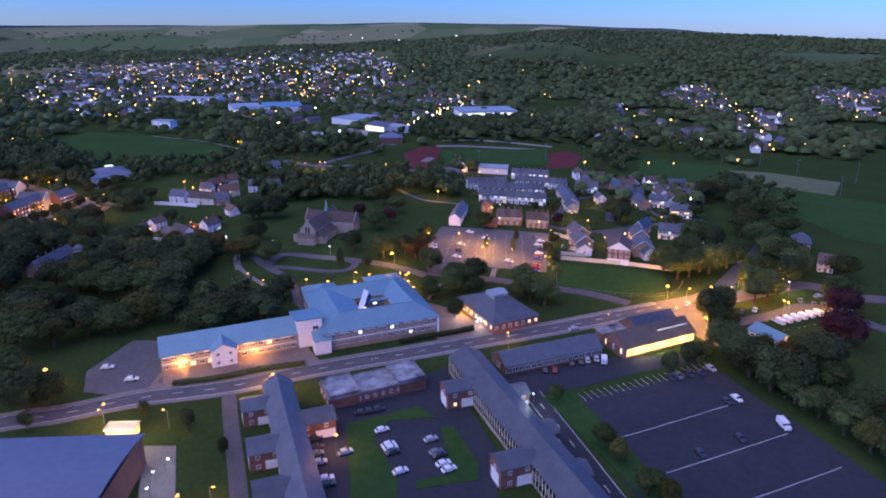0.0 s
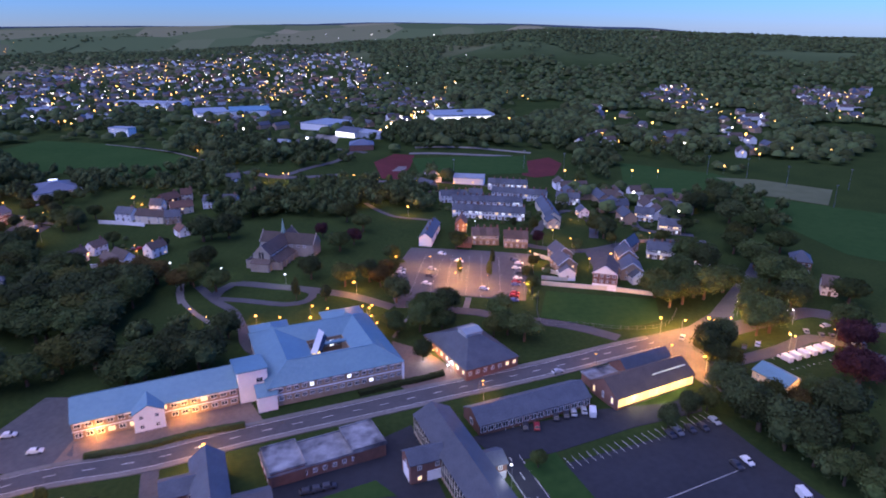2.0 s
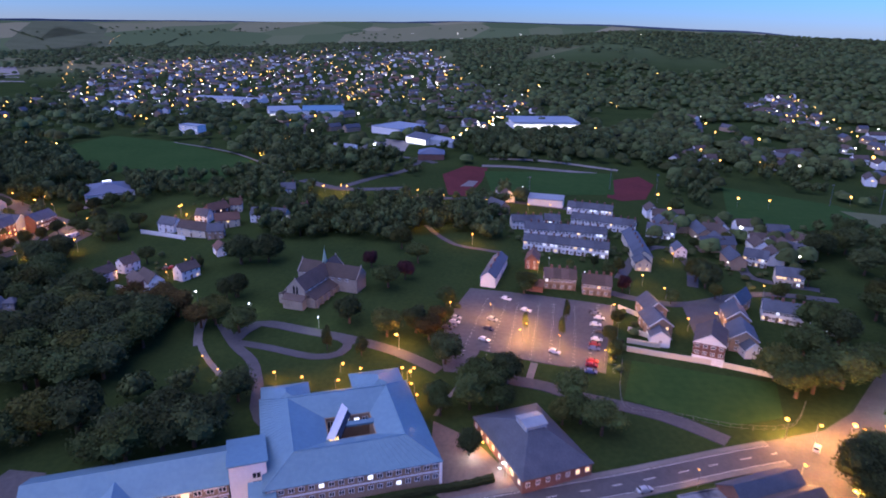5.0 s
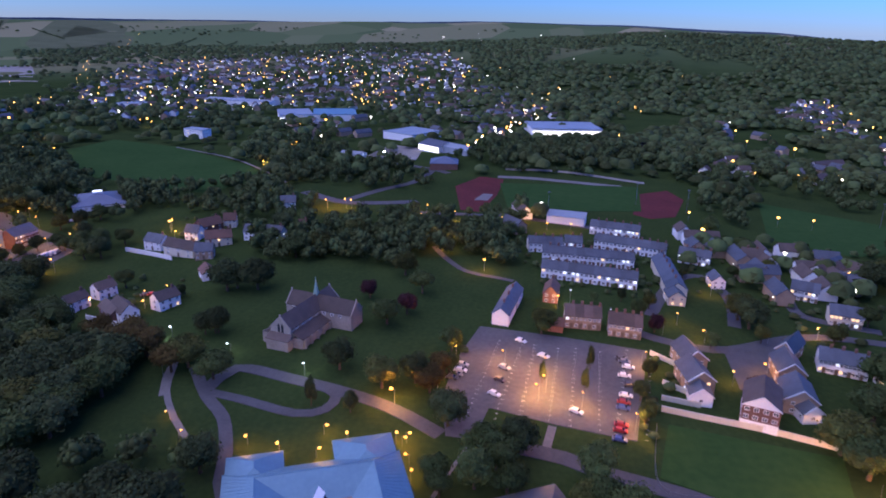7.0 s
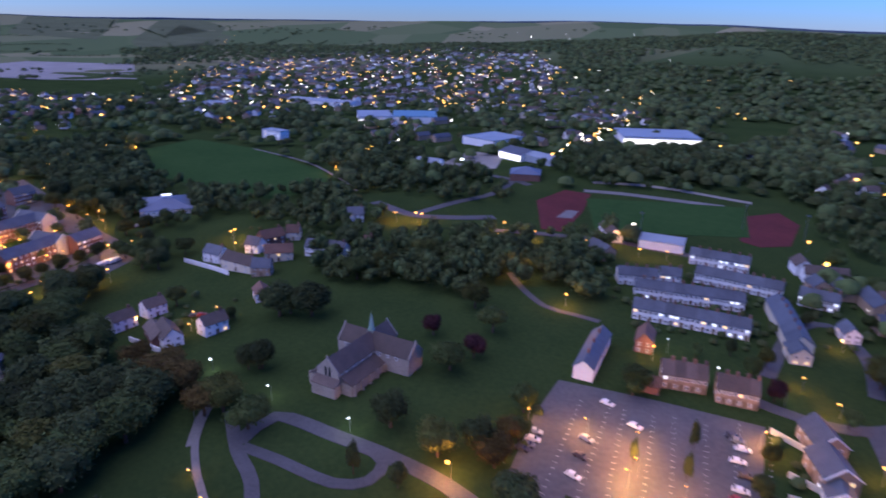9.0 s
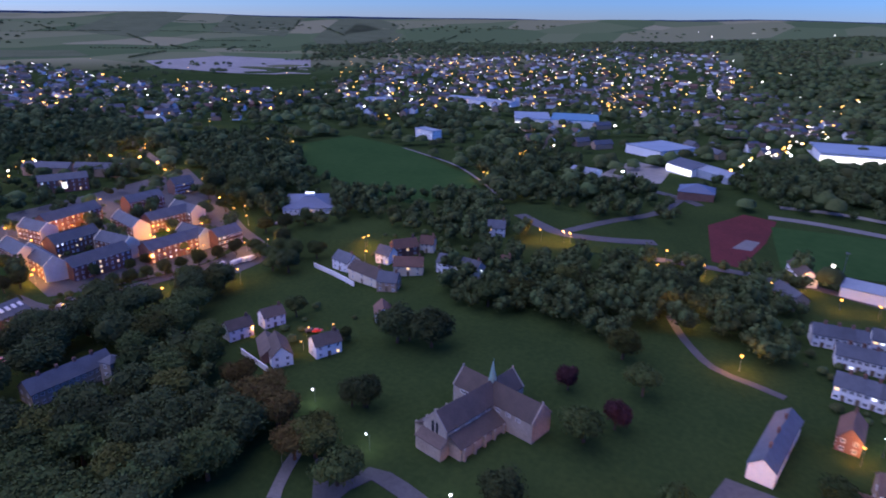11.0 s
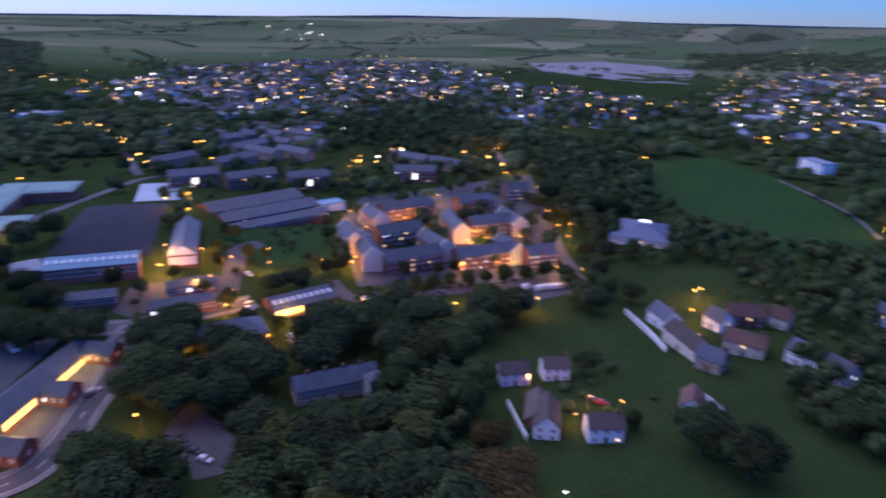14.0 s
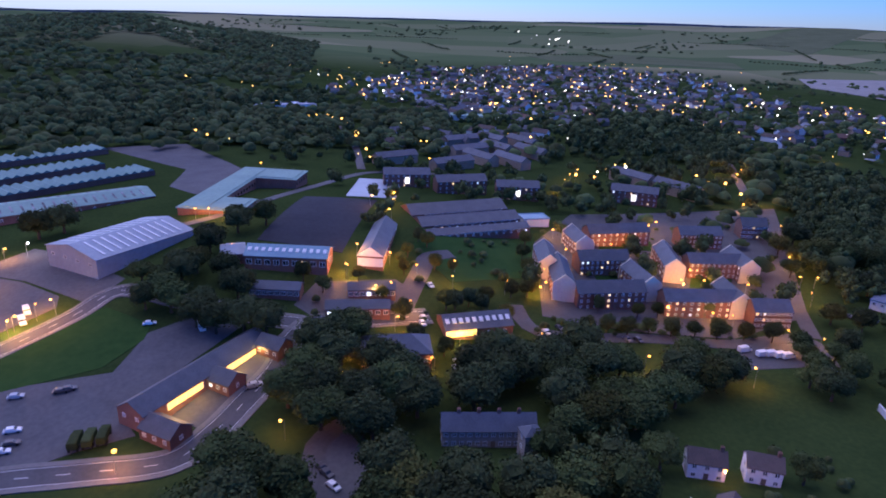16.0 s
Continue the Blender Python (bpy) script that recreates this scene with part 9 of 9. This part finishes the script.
WOOD_SPOTS += scatter(((-136.7, 446.3), (-110.4, 465.4), (-84.3, 471.2), (-39.2, 476.1), (-23.8, 425.0), (-41.8, 406.1), (-69.6, 401.8), (-93.6, 404.4), (-115.7, 413.0)), 9.0, 21, 1.00)
WOOD_SPOTS += scatter(((-84.3, 471.2), (-27.3, 511.0), (-23.2, 479.8), (10.3, 467.8), (11.9, 401.0), (1.9, 406.9), (-21.8, 438.2), (-36.7, 462.4)), 9.0, 22, 1.00)
WOOD_SPOTS += scatter(((-287.2, 528.1), (-172.5, 564.2), (-112.9, 501.0), (-121.6, 477.2), (-170.4, 494.4), (-223.3, 492.7)), 10.0, 23, 0.85)
WOOD_SPOTS += scatter(((-486.2, 620.4), (-471.4, 711.9), (-289.8, 543.3), (-307.0, 516.6), (-336.4, 514.6), (-420.2, 543.5)), 11.0, 24, 1.00)
WOOD_SPOTS += scatter(((-275.3, 766.5), (-181.2, 759.9), (-121.6, 659.1), (-65.2, 614.2), (-44.8, 572.4), (-91.4, 552.3), (-156.6, 573.2), (-221.7, 646.7)), 11.0, 25, 1.00)
WOOD_SPOTS += scatter(((156.6, 805.9), (295.6, 660.4), (241.4, 547.8), (199.8, 612.7), (128.9, 619.2)), 12.0, 26, 0.70)
WOOD_SPOTS += scatter(((-28.4, 726.7), (87.4, 794.6), (116.5, 670.0), (46.4, 659.9), (-13.0, 640.9)), 11.0, 27, 1.00)
WOOD_SPOTS += scatter(((187.1, 488.5), (246.2, 477.7), (220.5, 385.9), (189.0, 368.4), (202.8, 444.1)), 10.0, 28, 0.80)
WOOD_SPOTS += scatter(((-21.2, 504.7), (14.7, 525.1), (16.2, 413.3), (-16.5, 426.0)), 10.0, 29, 0.80)
WOOD_SPOTS += scatter(((-90.0, 465.9), (-26.3, 475.0), (-4.8, 441.2), (-45.4, 405.8), (-83.2, 403.0), (-98.4, 414.4)), 9.0, 30, 0.85)
WOOD_SPOTS += scatter(((-199.8, 343.1), (-153.3, 324.6), (-124.1, 304.6), (-110.3, 259.8), (-113.9, 241.5)), 10.0, 31, 0.80)
WOOD_SPOTS += scatter(((-104.0, 255.8), (-76.1, 264.0), (-63.2, 247.8), (-91.7, 240.4)), 10.0, 32, 0.70)
WOOD_SPOTS += scatter(((-161.2, 211.9), (-144.2, 225.9), (-108.0, 227.8), (-117.7, 240.5), (-179.9, 240.8)), 9.0, 33, 0.50)
WOOD_SPOTS += scatter(((107.5, 225.9), (128.0, 185.1), (131.9, 166.7), (109.1, 171.8), (102.5, 202.5)), 10.0, 34, 0.80)
WOOD_SPOTS += scatter(((-589.1, 63.9), (-730.4, 156.2), (-829.3, 258.1), (-997.1, 226.7), (-800.3, 74.8), (-649.8, 16.5)), 14.0, 35, 1.00)
WOOD_SPOTS += scatter(((-796.5, 348.3), (-612.3, 603.2), (-516.0, 548.4), (-579.8, 493.4), (-659.9, 455.8), (-681.8, 346.4)), 13.0, 36, 0.70)
WOOD_SPOTS += scatter(((-518.7, 635.7), (-481.3, 680.7), (-391.5, 601.1), (-417.7, 569.8)), 11.0, 42, 0.60)
WOOD_SPOTS += scatter(((-661.9, 479.7), (-644.7, 652.4), (-538.1, 586.7), (-578.0, 461.6)), 12.0, 43, 0.60)
WOOD_SPOTS += scatter(((-710.2, 137.6), (-690.6, 269.0), (-591.0, 276.7), (-497.7, 219.0), (-584.6, 176.5)), 13.0, 44, 0.35)
WOOD_SPOTS += scatter(((-481.0, 778.7), (-354.6, 928.8), (-275.3, 766.5), (-356.2, 749.9)), 12.0, 45, 0.60)
WOOD_SPOTS += scatter(((-756.5, 1117.9), (-513.1, 911.8), (-521.4, 749.3), (-610.1, 685.0)), 16.0, 46, 0.50)
WOOD_SPOTS += scatter(((-513.4, 466.1), (-516.8, 573.5), (-405.6, 512.8), (-418.6, 473.4)), 11.0, 47, 0.35)
WOOD_SPOTS += scatter(((-405.0, 540.1), (-349.1, 563.5), (-257.3, 482.9), (-271.1, 468.2), (-335.5, 501.3)), 11.0, 48, 0.55)
WOOD_SPOTS += scatter(((-750.7, 583.1), (-640.6, 637.8), (-486.2, 620.4), (-416.6, 545.9), (-486.9, 553.7), (-580.6, 490.1)), 13.0, 39, 0.70)
WOOD_SPOTS += scatter(((-26.6, 659.7), (60.8, 733.0), (91.7, 652.4), (52.8, 616.6), (-1.1, 624.8)), 11.0, 40, 0.90)
WOOD_SPOTS += scatter(((-225.3, 295.5), (-196.9, 297.3), (-154.4, 312.8), (-119.4, 277.5), (-152.7, 255.8)), 11.0, 41, 0.25)

PAVED = [((-315.7, 223.0), (-386.8, 239.9), (-385.7, 278.5), (-304.4, 259.0)), ((-388.0, 258.0), (-468.0, 268.0), (-465.0, 303.0), (-391.0, 293.0)), ((-315.0, 289.7), (-338.3, 296.8), (-348.2, 356.7), (-298.7, 341.3), (-287.3, 303.9)),
         ((-285.0, 270.0), (-245.0, 270.0), (-245.0, 312.0), (-316.0, 312.0)), ((-250.0, 330.0), (-262.0, 330.0), (-262.0, 440.0), (-240.0, 440.0))]


def on_paving(x, y):
    return any(inside(x, y, p) for p in PAVED)


def off_built(x, y):
    return clear_of_walls(x, y, 3.5) and not any(inside(x, y, p) for p in OPEN)


WOOD_SPOTS += [p for p in scatter(((-355.9, 530.4), (-358.8, 586.5), (-306.7, 573.1), (-214.2, 527.4), (-183.9, 550.5), (-131.2, 507.2), (-102.7, 464.2), (-128.7, 462.3), (-171.6, 480.9), (-229.8, 498.2), (-218.2, 469.5), (-270.1, 472.4), (-314.7, 480.7)), 10.0, 51, 0.80) if off_built(*p)]
WOOD_SPOTS += [p for p in scatter(((-183.9, 550.5), (-161.2, 618.2), (-125.7, 662.2), (-62.6, 633.6), (-65.4, 594.2), (-134.5, 564.2), (-135.9, 520.6)), 10.0, 52, 0.70) if off_built(*p)]
WOOD_SPOTS += [p for p in scatter(((-65.1, 650.5), (-10.8, 688.2), (52.2, 771.2), (115.6, 757.5), (180.0, 743.3), (117.3, 674.5), (46.4, 659.8), (-4.4, 654.1)), 11.0, 53, 0.85) if off_built(*p)]
WOOD_SPOTS += [p for p in scatter(((116.5, 669.9), (172.5, 693.8), (187.2, 636.1), (147.9, 518.3), (128.8, 520.7), (140.0, 622.6)), 10.0, 54, 0.80) if off_built(*p)]
WOOD_SPOTS += [p for p in scatter(((-798.5, 538.0), (-864.9, 718.6), (-679.0, 707.4), (-482.7, 542.9), (-496.2, 474.1), (-563.4, 448.6)), 12.0, 55, 0.80) if off_built(*p)]
WOOD_SPOTS += [p for p in scatter(((-408.1, 575.5), (-391.5, 623.4), (-295.2, 557.7), (-288.5, 514.1), (-334.8, 502.6), (-389.2, 531.3)), 11.0, 56, 0.80) if off_built(*p)]
WOOD_SPOTS += [p for p in scatter(((-371.7, 516.7), (-447.2, 650.5), (-309.0, 528.3), (-292.1, 493.2), (-307.2, 480.9)), 11.0, 57, 0.75) if off_built(*p)]
WOOD_SPOTS += [p for p in scatter(((-632.6, -20.6), (-775.3, -83.7), (-1002.8, -44.2), (-803.3, 92.0), (-609.2, 173.1), (-630.9, 113.8), (-653.9, 56.5)), 13.0, 58, 0.70) if off_built(*p)]
WOOD_SPOTS += [p for p in scatter(((-128.6, 421.2), (-115.1, 449.2), (-77.5, 470.3), (-59.8, 419.9), (-78.8, 413.3), (-107.8, 408.7)), 9.0, 59, 0.70) if off_built(*p)]
WOOD_SPOTS += [p for p in scatter(((-675.2, 271.4), (-638.8, 479.6), (-413.3, 528.1), (-242.3, 432.9), (-277.5, 339.0), (-286.4, 280.7), (-290.5, 239.5)), 11.0, 81, 0.34) if off_built(*p) and not on_paving(*p)]

# ---- woods: mid-distance crowns joined, far forest ----
wr = random.Random(3)
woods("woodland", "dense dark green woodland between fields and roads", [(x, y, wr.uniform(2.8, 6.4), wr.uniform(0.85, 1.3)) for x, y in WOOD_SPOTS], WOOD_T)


woods("shrubs", "dark green garden shrubs and clipped hedges", [(x, y, wr.uniform(0.9, 2.2), wr.uniform(0.7, 1.1)) for x, y in BUSHES if clear_of_walls(x, y, 1.0)], BLOB_T, M_LEAF[1])


def polar(az, r):
    a = radians(az)
    return -20 - math.sin(a) * r, 200 + math.cos(a) * r


far = []


def belt(az0, az1, r0, r1, n, size=(7, 12), keep=None):
    for i in range(n):
        az = wr.uniform(az0, az1)
        r = math.sqrt(wr.uniform(r0 * r0, r1 * r1))
        x, y = polar(az, r)
        if any(inside(x, y, q[0]) for q in TOWN if q[2] > 20):
            continue
        if keep is None or keep(x, y, az, r):
            far.append((x, y, wr.uniform(*size), wr.uniform(0.7, 1.05)))


def clear(x, y, az, r):
    if ((az + 8.5) / 5.5) ** 2 + ((r - 1600) / 130) ** 2 < 1 + 0.8 * noise.noise((x * 0.01, y * 0.01, 4.0)):
        return False
    return noise.noise((x * 0.004, y * 0.004, 9.0)) > -0.42


def sparse(x, y, az, r):
    return noise.noise((x * 0.006, y * 0.006, 5.0)) > 0.08


belt(-46, 4, 900, 2420, 9500, (4.0, 7.5), clear)
belt(4, 40, 1800, 2800, 2200, (6, 9), clear)
belt(90, 132, 700, 2200, 6200, (4.0, 7.5), clear)
belt(-12, 100, 620, 1700, 2600, (3.5, 6.5), sparse)


def gaps(x, y, az, r):
    if any(inside(x, y, p) for p in OPEN) or any(math.hypot(x - a, y - b) < c + 8 for a, b, c in KEEP):
        return False
    return noise.noise((x * 0.009, y * 0.009, 7.0)) > -0.1


belt(-40, 70, 400, 1050, 2600, (3.5, 7), gaps)
belt(-46, -9, 520, 950, 1900, (3.5, 6.5), lambda x, y, az, r: gaps(x, y, az, r) and off_built(x, y))
belt(76, 135, 560, 780, 1300, (3.5, 6), lambda x, y, az, r: off_built(x, y) and not inside(x, y, ((-574.0, 77.1), (-593.9, 135.3), (-519.0, 181.8), (-451.7, 215.9), (-408.7, 180.3), (-499.5, 130.0))))
belt(70, 112, 520, 900, 300, (3.5, 6.5), gaps)
# hedgerows and copses among the far fields
for i in range(90):
    az, r = wr.uniform(18, 125), wr.uniform(1700, 3900)
    x, y = polar(az, r)
    a = radians(az + wr.choice((0, 80, 95)) + wr.uniform(-12, 12))
    for j in range(int(wr.uniform(10, 34))):
        far.append((x + math.cos(a) * j * 13, y + math.sin(a) * j * 13, wr.uniform(3.5, 6), 0.8))
belt(-46, 135, 2700, 3900, 1800, (6, 9), lambda x, y, az, r: noise.noise((x * 0.0022, y * 0.0022, 2.0)) > 0.15)
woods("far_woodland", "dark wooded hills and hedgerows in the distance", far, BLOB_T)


# ---- houses of the far town ----
def far_proto(i):
    k = ("far", i)
    if k not in cache:
        L, W, he, hr = ((9, 8, 5, 8), (14, 8, 5, 8), (18, 9, 5.2, 8.4), (11, 10, 5, 9))[i % 4]
        wm = (M_WHITE, M_CREAM, M_BRICK, M_BUFF)[i % 4 if i < 4 else (i + 1) % 4]
        rm = (M_BROWN, M_SLATE, M_TILE, M_SLATE)[(i + i // 4) % 4]
        cache[k] = (mesh("wall", walls_bm(L, W, he, hr, "gable"), wm), mesh("roof", roof_bm(L, W, he, hr, "gable"), rm), L, W)
    return cache[k]


FAR_LABELS = ("white rendered town house with tiled roof", "cream rendered town house with slate roof", "brick town house with tiled roof", "buff brick town house with slate roof")
town_trees = []
houses, lights_s, lights_w, rest = 0, [], [], []
for poly, gap, seed in TOWN:
    town_trees += [(x, y, wr.uniform(3, 6), 1.0) for x, y in scatter(poly, gap * 0.8, seed + 50, 0.45)]
    hr_ = random.Random(seed)
    base_rot = hr_.uniform(0, 90)
    for x, y in scatter(poly, gap, seed, 0.62):
        if seed > 20 and any(math.hypot(x - a, y - b) < c + 5 for a, b, c in KEEP):
            continue
        i = hr_.randrange(8)
        rot = base_rot + 90 * hr_.randrange(2) + hr_.uniform(-8, 8) + 40 * noise.noise((x * 0.003, y * 0.003, 0))
        if houses < 290 and (seed in (5, 6, 7, 9, 10, 11, 12, 14, 15, 16, 17, 18) or hr_.random() < 0.3):
            wl_, rl_, L, W = far_proto(i)
            b = new("town_house")
            b.matrix_world = pose(x, y, height(x, y), 0, 0, rot)
            tagged(b, FAR_LABELS[i % 4 if i < 4 else (i + 1) % 4], "house", "houses of the far town")
            part("wall", wl_, b)
            part("roof", rl_, b)
            if hr_.random() < 0.55:
                for u in ((-L / 4, 3.6), (L / 4, 1.6)):
                    window_at(b, Matrix.Translation((u[0], -W / 2 - 0.02, u[1])), 1.6, 1.4, 2 if hr_.random() < 0.5 else 1)
            houses += 1
        else:
            rest.append((x, y, rot, hr_.uniform(9, 20), i))
        if hr_.random() < 0.5:
            (lights_s if hr_.random() < 0.72 else lights_w).append((x + hr_.uniform(8, 14), y + hr_.uniform(-10, 10), hr_.uniform(4, 7), hr_.uniform(0.7, 1.3)))
        if hr_.random() < 0.75:
            lights_w.append((x - hr_.uniform(4, 6), y - hr_.uniform(4, 7), hr_.uniform(2, 4), hr_.uniform(0.25, 0.5)))


def joined_houses(rows):
    for mi, (wm, lab) in enumerate(((M_WHITE, "white"), (M_BUFF, "buff brick"))):
        bw, br = bmesh.new(), bmesh.new()
        for x, y, rot, L, i in rows:
            if i % 2 != mi:
                continue
            m = pose(x, y, height(x, y), 0, 0, rot)
            for bm, src in ((bw, walls_bm(L, 8, 5, 8, "gable")), (br, roof_bm(L, 8, 5, 8, "gable"))):
                src.transform(m)
                vm = [bm.verts.new(v.co) for v in src.verts]
                src.verts.index_update()
                for f in src.faces:
                    bm.faces.new([vm[v.index] for v in f.verts])
                src.free()
        tagged(new("far_house_walls", mesh("far_house_walls", bw, wm)), lab + " walls of the many houses in the far town", "houses", kind="stuff")
        tagged(new("far_house_roofs", mesh("far_house_roofs", br, M_SLATE if mi else M_BROWN)), "dark tiled roofs of the many houses in the far town", "houses", kind="stuff")


joined_houses(rest)
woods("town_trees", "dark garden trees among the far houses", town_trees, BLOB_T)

# strings of lamps along the far streets
STREETS = [(((-721.4, 1120.6), (-831.6, 1290.9), (-1018.3, 1585.5), (-1322.6, 2083.1), (-1858.6, 3205.9)), 22, 0.05),
    (((-34.3, 701.8), (-16.6, 790.1), (-2.0, 879.8), (21.5, 972.0), (53.2, 1166.0), (77.4, 1282.3)), 46, 0.50),
    (((-219.2, 1028.6), (-255.4, 1191.0), (-261.6, 1283.6), (-201.7, 1074.7), (-240.1, 1118.9)), 26, 0.05),
    (((-175.1, 1609.7), (-78.6, 1429.1), (-17.2, 1375.7), (28.8, 1246.1)), 20, 0.30),
    (((-585.7, 1512.1), (-444.9, 1543.5), (-268.6, 1530.6), (-142.3, 1434.8)), 26, 0.30),
    (((-649.6, 1208.3), (-559.9, 1256.3), (-487.8, 1345.2)), 18, 0.50),
    (((-549.5, 963.0), (-468.9, 984.0), (-446.7, 1042.7)), 12, 0.30),
    (((-21.9, 802.4), (-1.2, 935.9), (28.4, 1128.8), (72.2, 1371.1)), 30, 0.40),
    (((-715.0, 1127.4), (-1194.1, 1960.9)), 8, 0.10),
    (((76.9, 1054.9), (168.9, 1202.0), (171.7, 1057.1)), 8, 0.20),
    (((490.0, 1268.1), (433.7, 983.5), (355.3, 753.0)), 8, 0.30),
    (((-1158.2, 221.7), (-1103.2, 347.2), (-1053.5, 474.8), (-1045.2, 609.2), (-963.1, 721.2)), 28, 0.15),
    (((-1410.8, 670.6), (-1671.3, 971.3), (-1396.1, 1035.5)), 16, 0.20),
    (((-858.4, 441.7), (-870.7, 519.6), (-939.7, 590.3)), 14, 0.40),
    (((-1091.1, -7.9), (-1029.4, 60.4), (-978.3, 143.9), (-819.1, 193.9)), 8, 0.05),
    (((-837.7, 434.4), (-1077.8, 696.1), (-902.1, 805.2), (-887.0, 1009.1)), 24, 0.20),
    (((-645.1, 812.5), (-681.4, 1000.1), (-562.3, 1050.0), (-465.1, 1197.5)), 24, 0.40),
    (((-468.5, 423.1), (-504.7, 485.8), (-451.0, 518.5), (-419.7, 524.2)), 16, 0.10),
    (((-522.3, 274.5), (-616.3, 270.2), (-723.6, 252.3)), 12, 0.05),
    (((-764.8, 604.1), (-880.2, 755.5), (-842.2, 856.7), (-736.2, 906.9)), 18, 0.30)]
for pts, n, w in STREETS:
    line = spline(pts, 8.0)
    for i in range(n):
        p = line[int((i + 0.5) / n * len(line))]
        (lights_w if wr.random() < w else lights_s).append((p[0] + wr.uniform(-7, 7), p[1] + wr.uniform(-7, 7), wr.uniform(5, 7), wr.uniform(0.55, 1.0)))
for x, y in [(189, 880), (225, 897), (333, 874), (463, 1089), (441, 1009), (365, 864), (490, 984), (401, 865), (384, 806), (371, 750), (340, 696), (301, 663), (229, 659), (258, 657), (241, 829), (196, 659), (474, 820), (570, 944), (556, 868), (519, 825), (344, 616), (374, 605), (408, 694), (301, 590), (289, 597), (247, 540), (116, 527), (168, 525), (187, 522), (-1204, 211), (-1340, 277), (-1124, 263), (-1096, 256), (-1032, 285), (-1567, 372), (-1525, 351), (-1541, 430), (-1154, 370), (-1074, 329), (-1129, 345), (-1098, 392), (-1014, 397), (-862, 96), (-685, 123), (-655, 130), (-627, 136), (-714, 110), (-726, 124), (-605, 150), (-587, 170), (-734, 158), (-864, 167), (-866, 175), (-827, 187), (-753, 182), (-782, 339), (-686, 318), (-681, 341), (-590, 332)]:
    lights_s.append((x, y, 6, wr.uniform(0.5, 0.8)))
for i in range(70):
    x, y = polar(wr.uniform(-38, 110), wr.uniform(600, 2300))
    (lights_w if wr.random() < 0.3 else lights_s).append((x, y, 7, wr.uniform(0.5, 0.9)))
for i in range(40):
    x, y = polar(wr.choice((-23, -21, -2, 6, 72)) + wr.uniform(-2.5, 2.5), wr.uniform(2600, 3600))
    lights_w.append((x, y, 18, wr.uniform(1.2, 2.6)))


def light_field(name, label, spots, m):
    bm = bmesh.new()
    for x, y, z, r in spots:
        g = bmesh.ops.create_icosphere(bm, subdivisions=1, radius=r, matrix=Matrix.Translation((x, y, height(x, y) + z)))
    bl_ = mesh(name, bm, m)
    return tagged(new(name, bl_), label, "lamps", kind="stuff")


light_field("far_orange_lamps", "orange street lamps glowing across the far town", lights_s, G_FARS)
light_field("far_white_lamps", "white lamps and lit windows across the far town", lights_w, G_FARW)


def poles(spots):
    bm = bmesh.new()
    for x, y, z, r in spots:
        add_cyl(bm, (x, y, height(x, y) - 0.5), (x, y, height(x, y) + z), 0.12, 0.1, 4)
    tagged(new("far_lamp_poles", mesh("far_lamp_poles", bm, M_METAL)), "thin steel poles of the far street lamps", "lamps", kind="stuff")


poles(lights_s + lights_w)


# ---- distant ridge closing the view, haze put into its colour ----
def ridge():
    bm = bmesh.new()
    rows = []
    for i in range(260):
        az = -60 + i * 0.8
        x, y = polar(az, 4560)
        top = ramp(SKYLINE, az) + 5 * noise.noise((az * 0.09, 0.3, 0)) + 2.5 * noise.noise((az * 0.5, 4.1, 0))
        a = polar(az, 4700)
        rows.append([bm.verts.new((x, y, 10)), bm.verts.new((x, y, top)), bm.verts.new((*a, top - 20))])
    for p, q in zip(rows, rows[1:]):
        for k in range(2):
            bm.faces.new((p[k], q[k], q[k + 1], p[k + 1]))
    bmesh.ops.recalc_face_normals(bm, faces=bm.faces)
    # blue-grey base colour stands in for the haze of distance
    m = mat("hazed_ridge", (0.1, 0.125, 0.17), 1.0, (0.075, 0.1, 0.14), 0.004, spec=0.0)
    tagged(new("backdrop", mesh("backdrop", bm, m)), "distant ridge along the horizon with haze painted blue-grey", "hills", kind="structure")


ridge()


# ---- bay lines of the car parks ----
def bay_lines(x, y, rz, n, w=2.5, l=4.8, double=True):
    bm = bmesh.new()
    c, s = math.cos(radians(rz)), math.sin(radians(rz))
    for i in range(n + 1):
        u = (i - n / 2) * w
        for q in ((-1, 1) if double else (1,)):
            k = l - 1.1 if double else 0.0
            ribbon_bm(bm, [(x + c * u - s * k * q, y + s * u + c * k * q), (x + c * u - s * l * q, y + s * u + c * l * q)], 0.12, 0.19, 0.01)
    bmesh.ops.recalc_face_normals(bm, faces=bm.faces)
    tagged(new("bay_lines", mesh("bay_lines", bm, M_PAINT)), "worn white parking bay lines", "road marking", kind="stuff")


bay_lines(7.2, 313.7, -99.7, 18, 2.5, 4.8, True)
bay_lines(21.6, 314.1, -96.1, 17, 2.5, 4.8, True)
bay_lines(36.3, 313.1, -95.4, 18, 2.5, 4.8, True)
bay_lines(52.0, 313.2, -100.6, 20, 2.5, 4.8, True)
bay_lines(70.2, 191.1, 22.9, 21, 2.5, 4.8, False)
bay_lines(43.4, 205.2, 24.3, 12, 2.5, 4.8, False)
bay_lines(142.0, 236.4, 18.6, 9, 2.5, 4.8, True)
ribbon("painted_line", "long white line painted across the parade ground", ((52.1, 161.3), (92.5, 179.1)), 0.15, M_PAINT, 0.16, "road marking", "stuff")
ribbon("painted_line", "long white line painted across the parade ground", ((59.9, 144.9), (101.2, 162.7)), 0.15, M_PAINT, 0.16, "road marking", "stuff")
ribbon("painted_line", "long white line painted across the parade ground", ((77.7, 134.3), (107.7, 146.8)), 0.15, M_PAINT, 0.16, "road marking", "stuff")
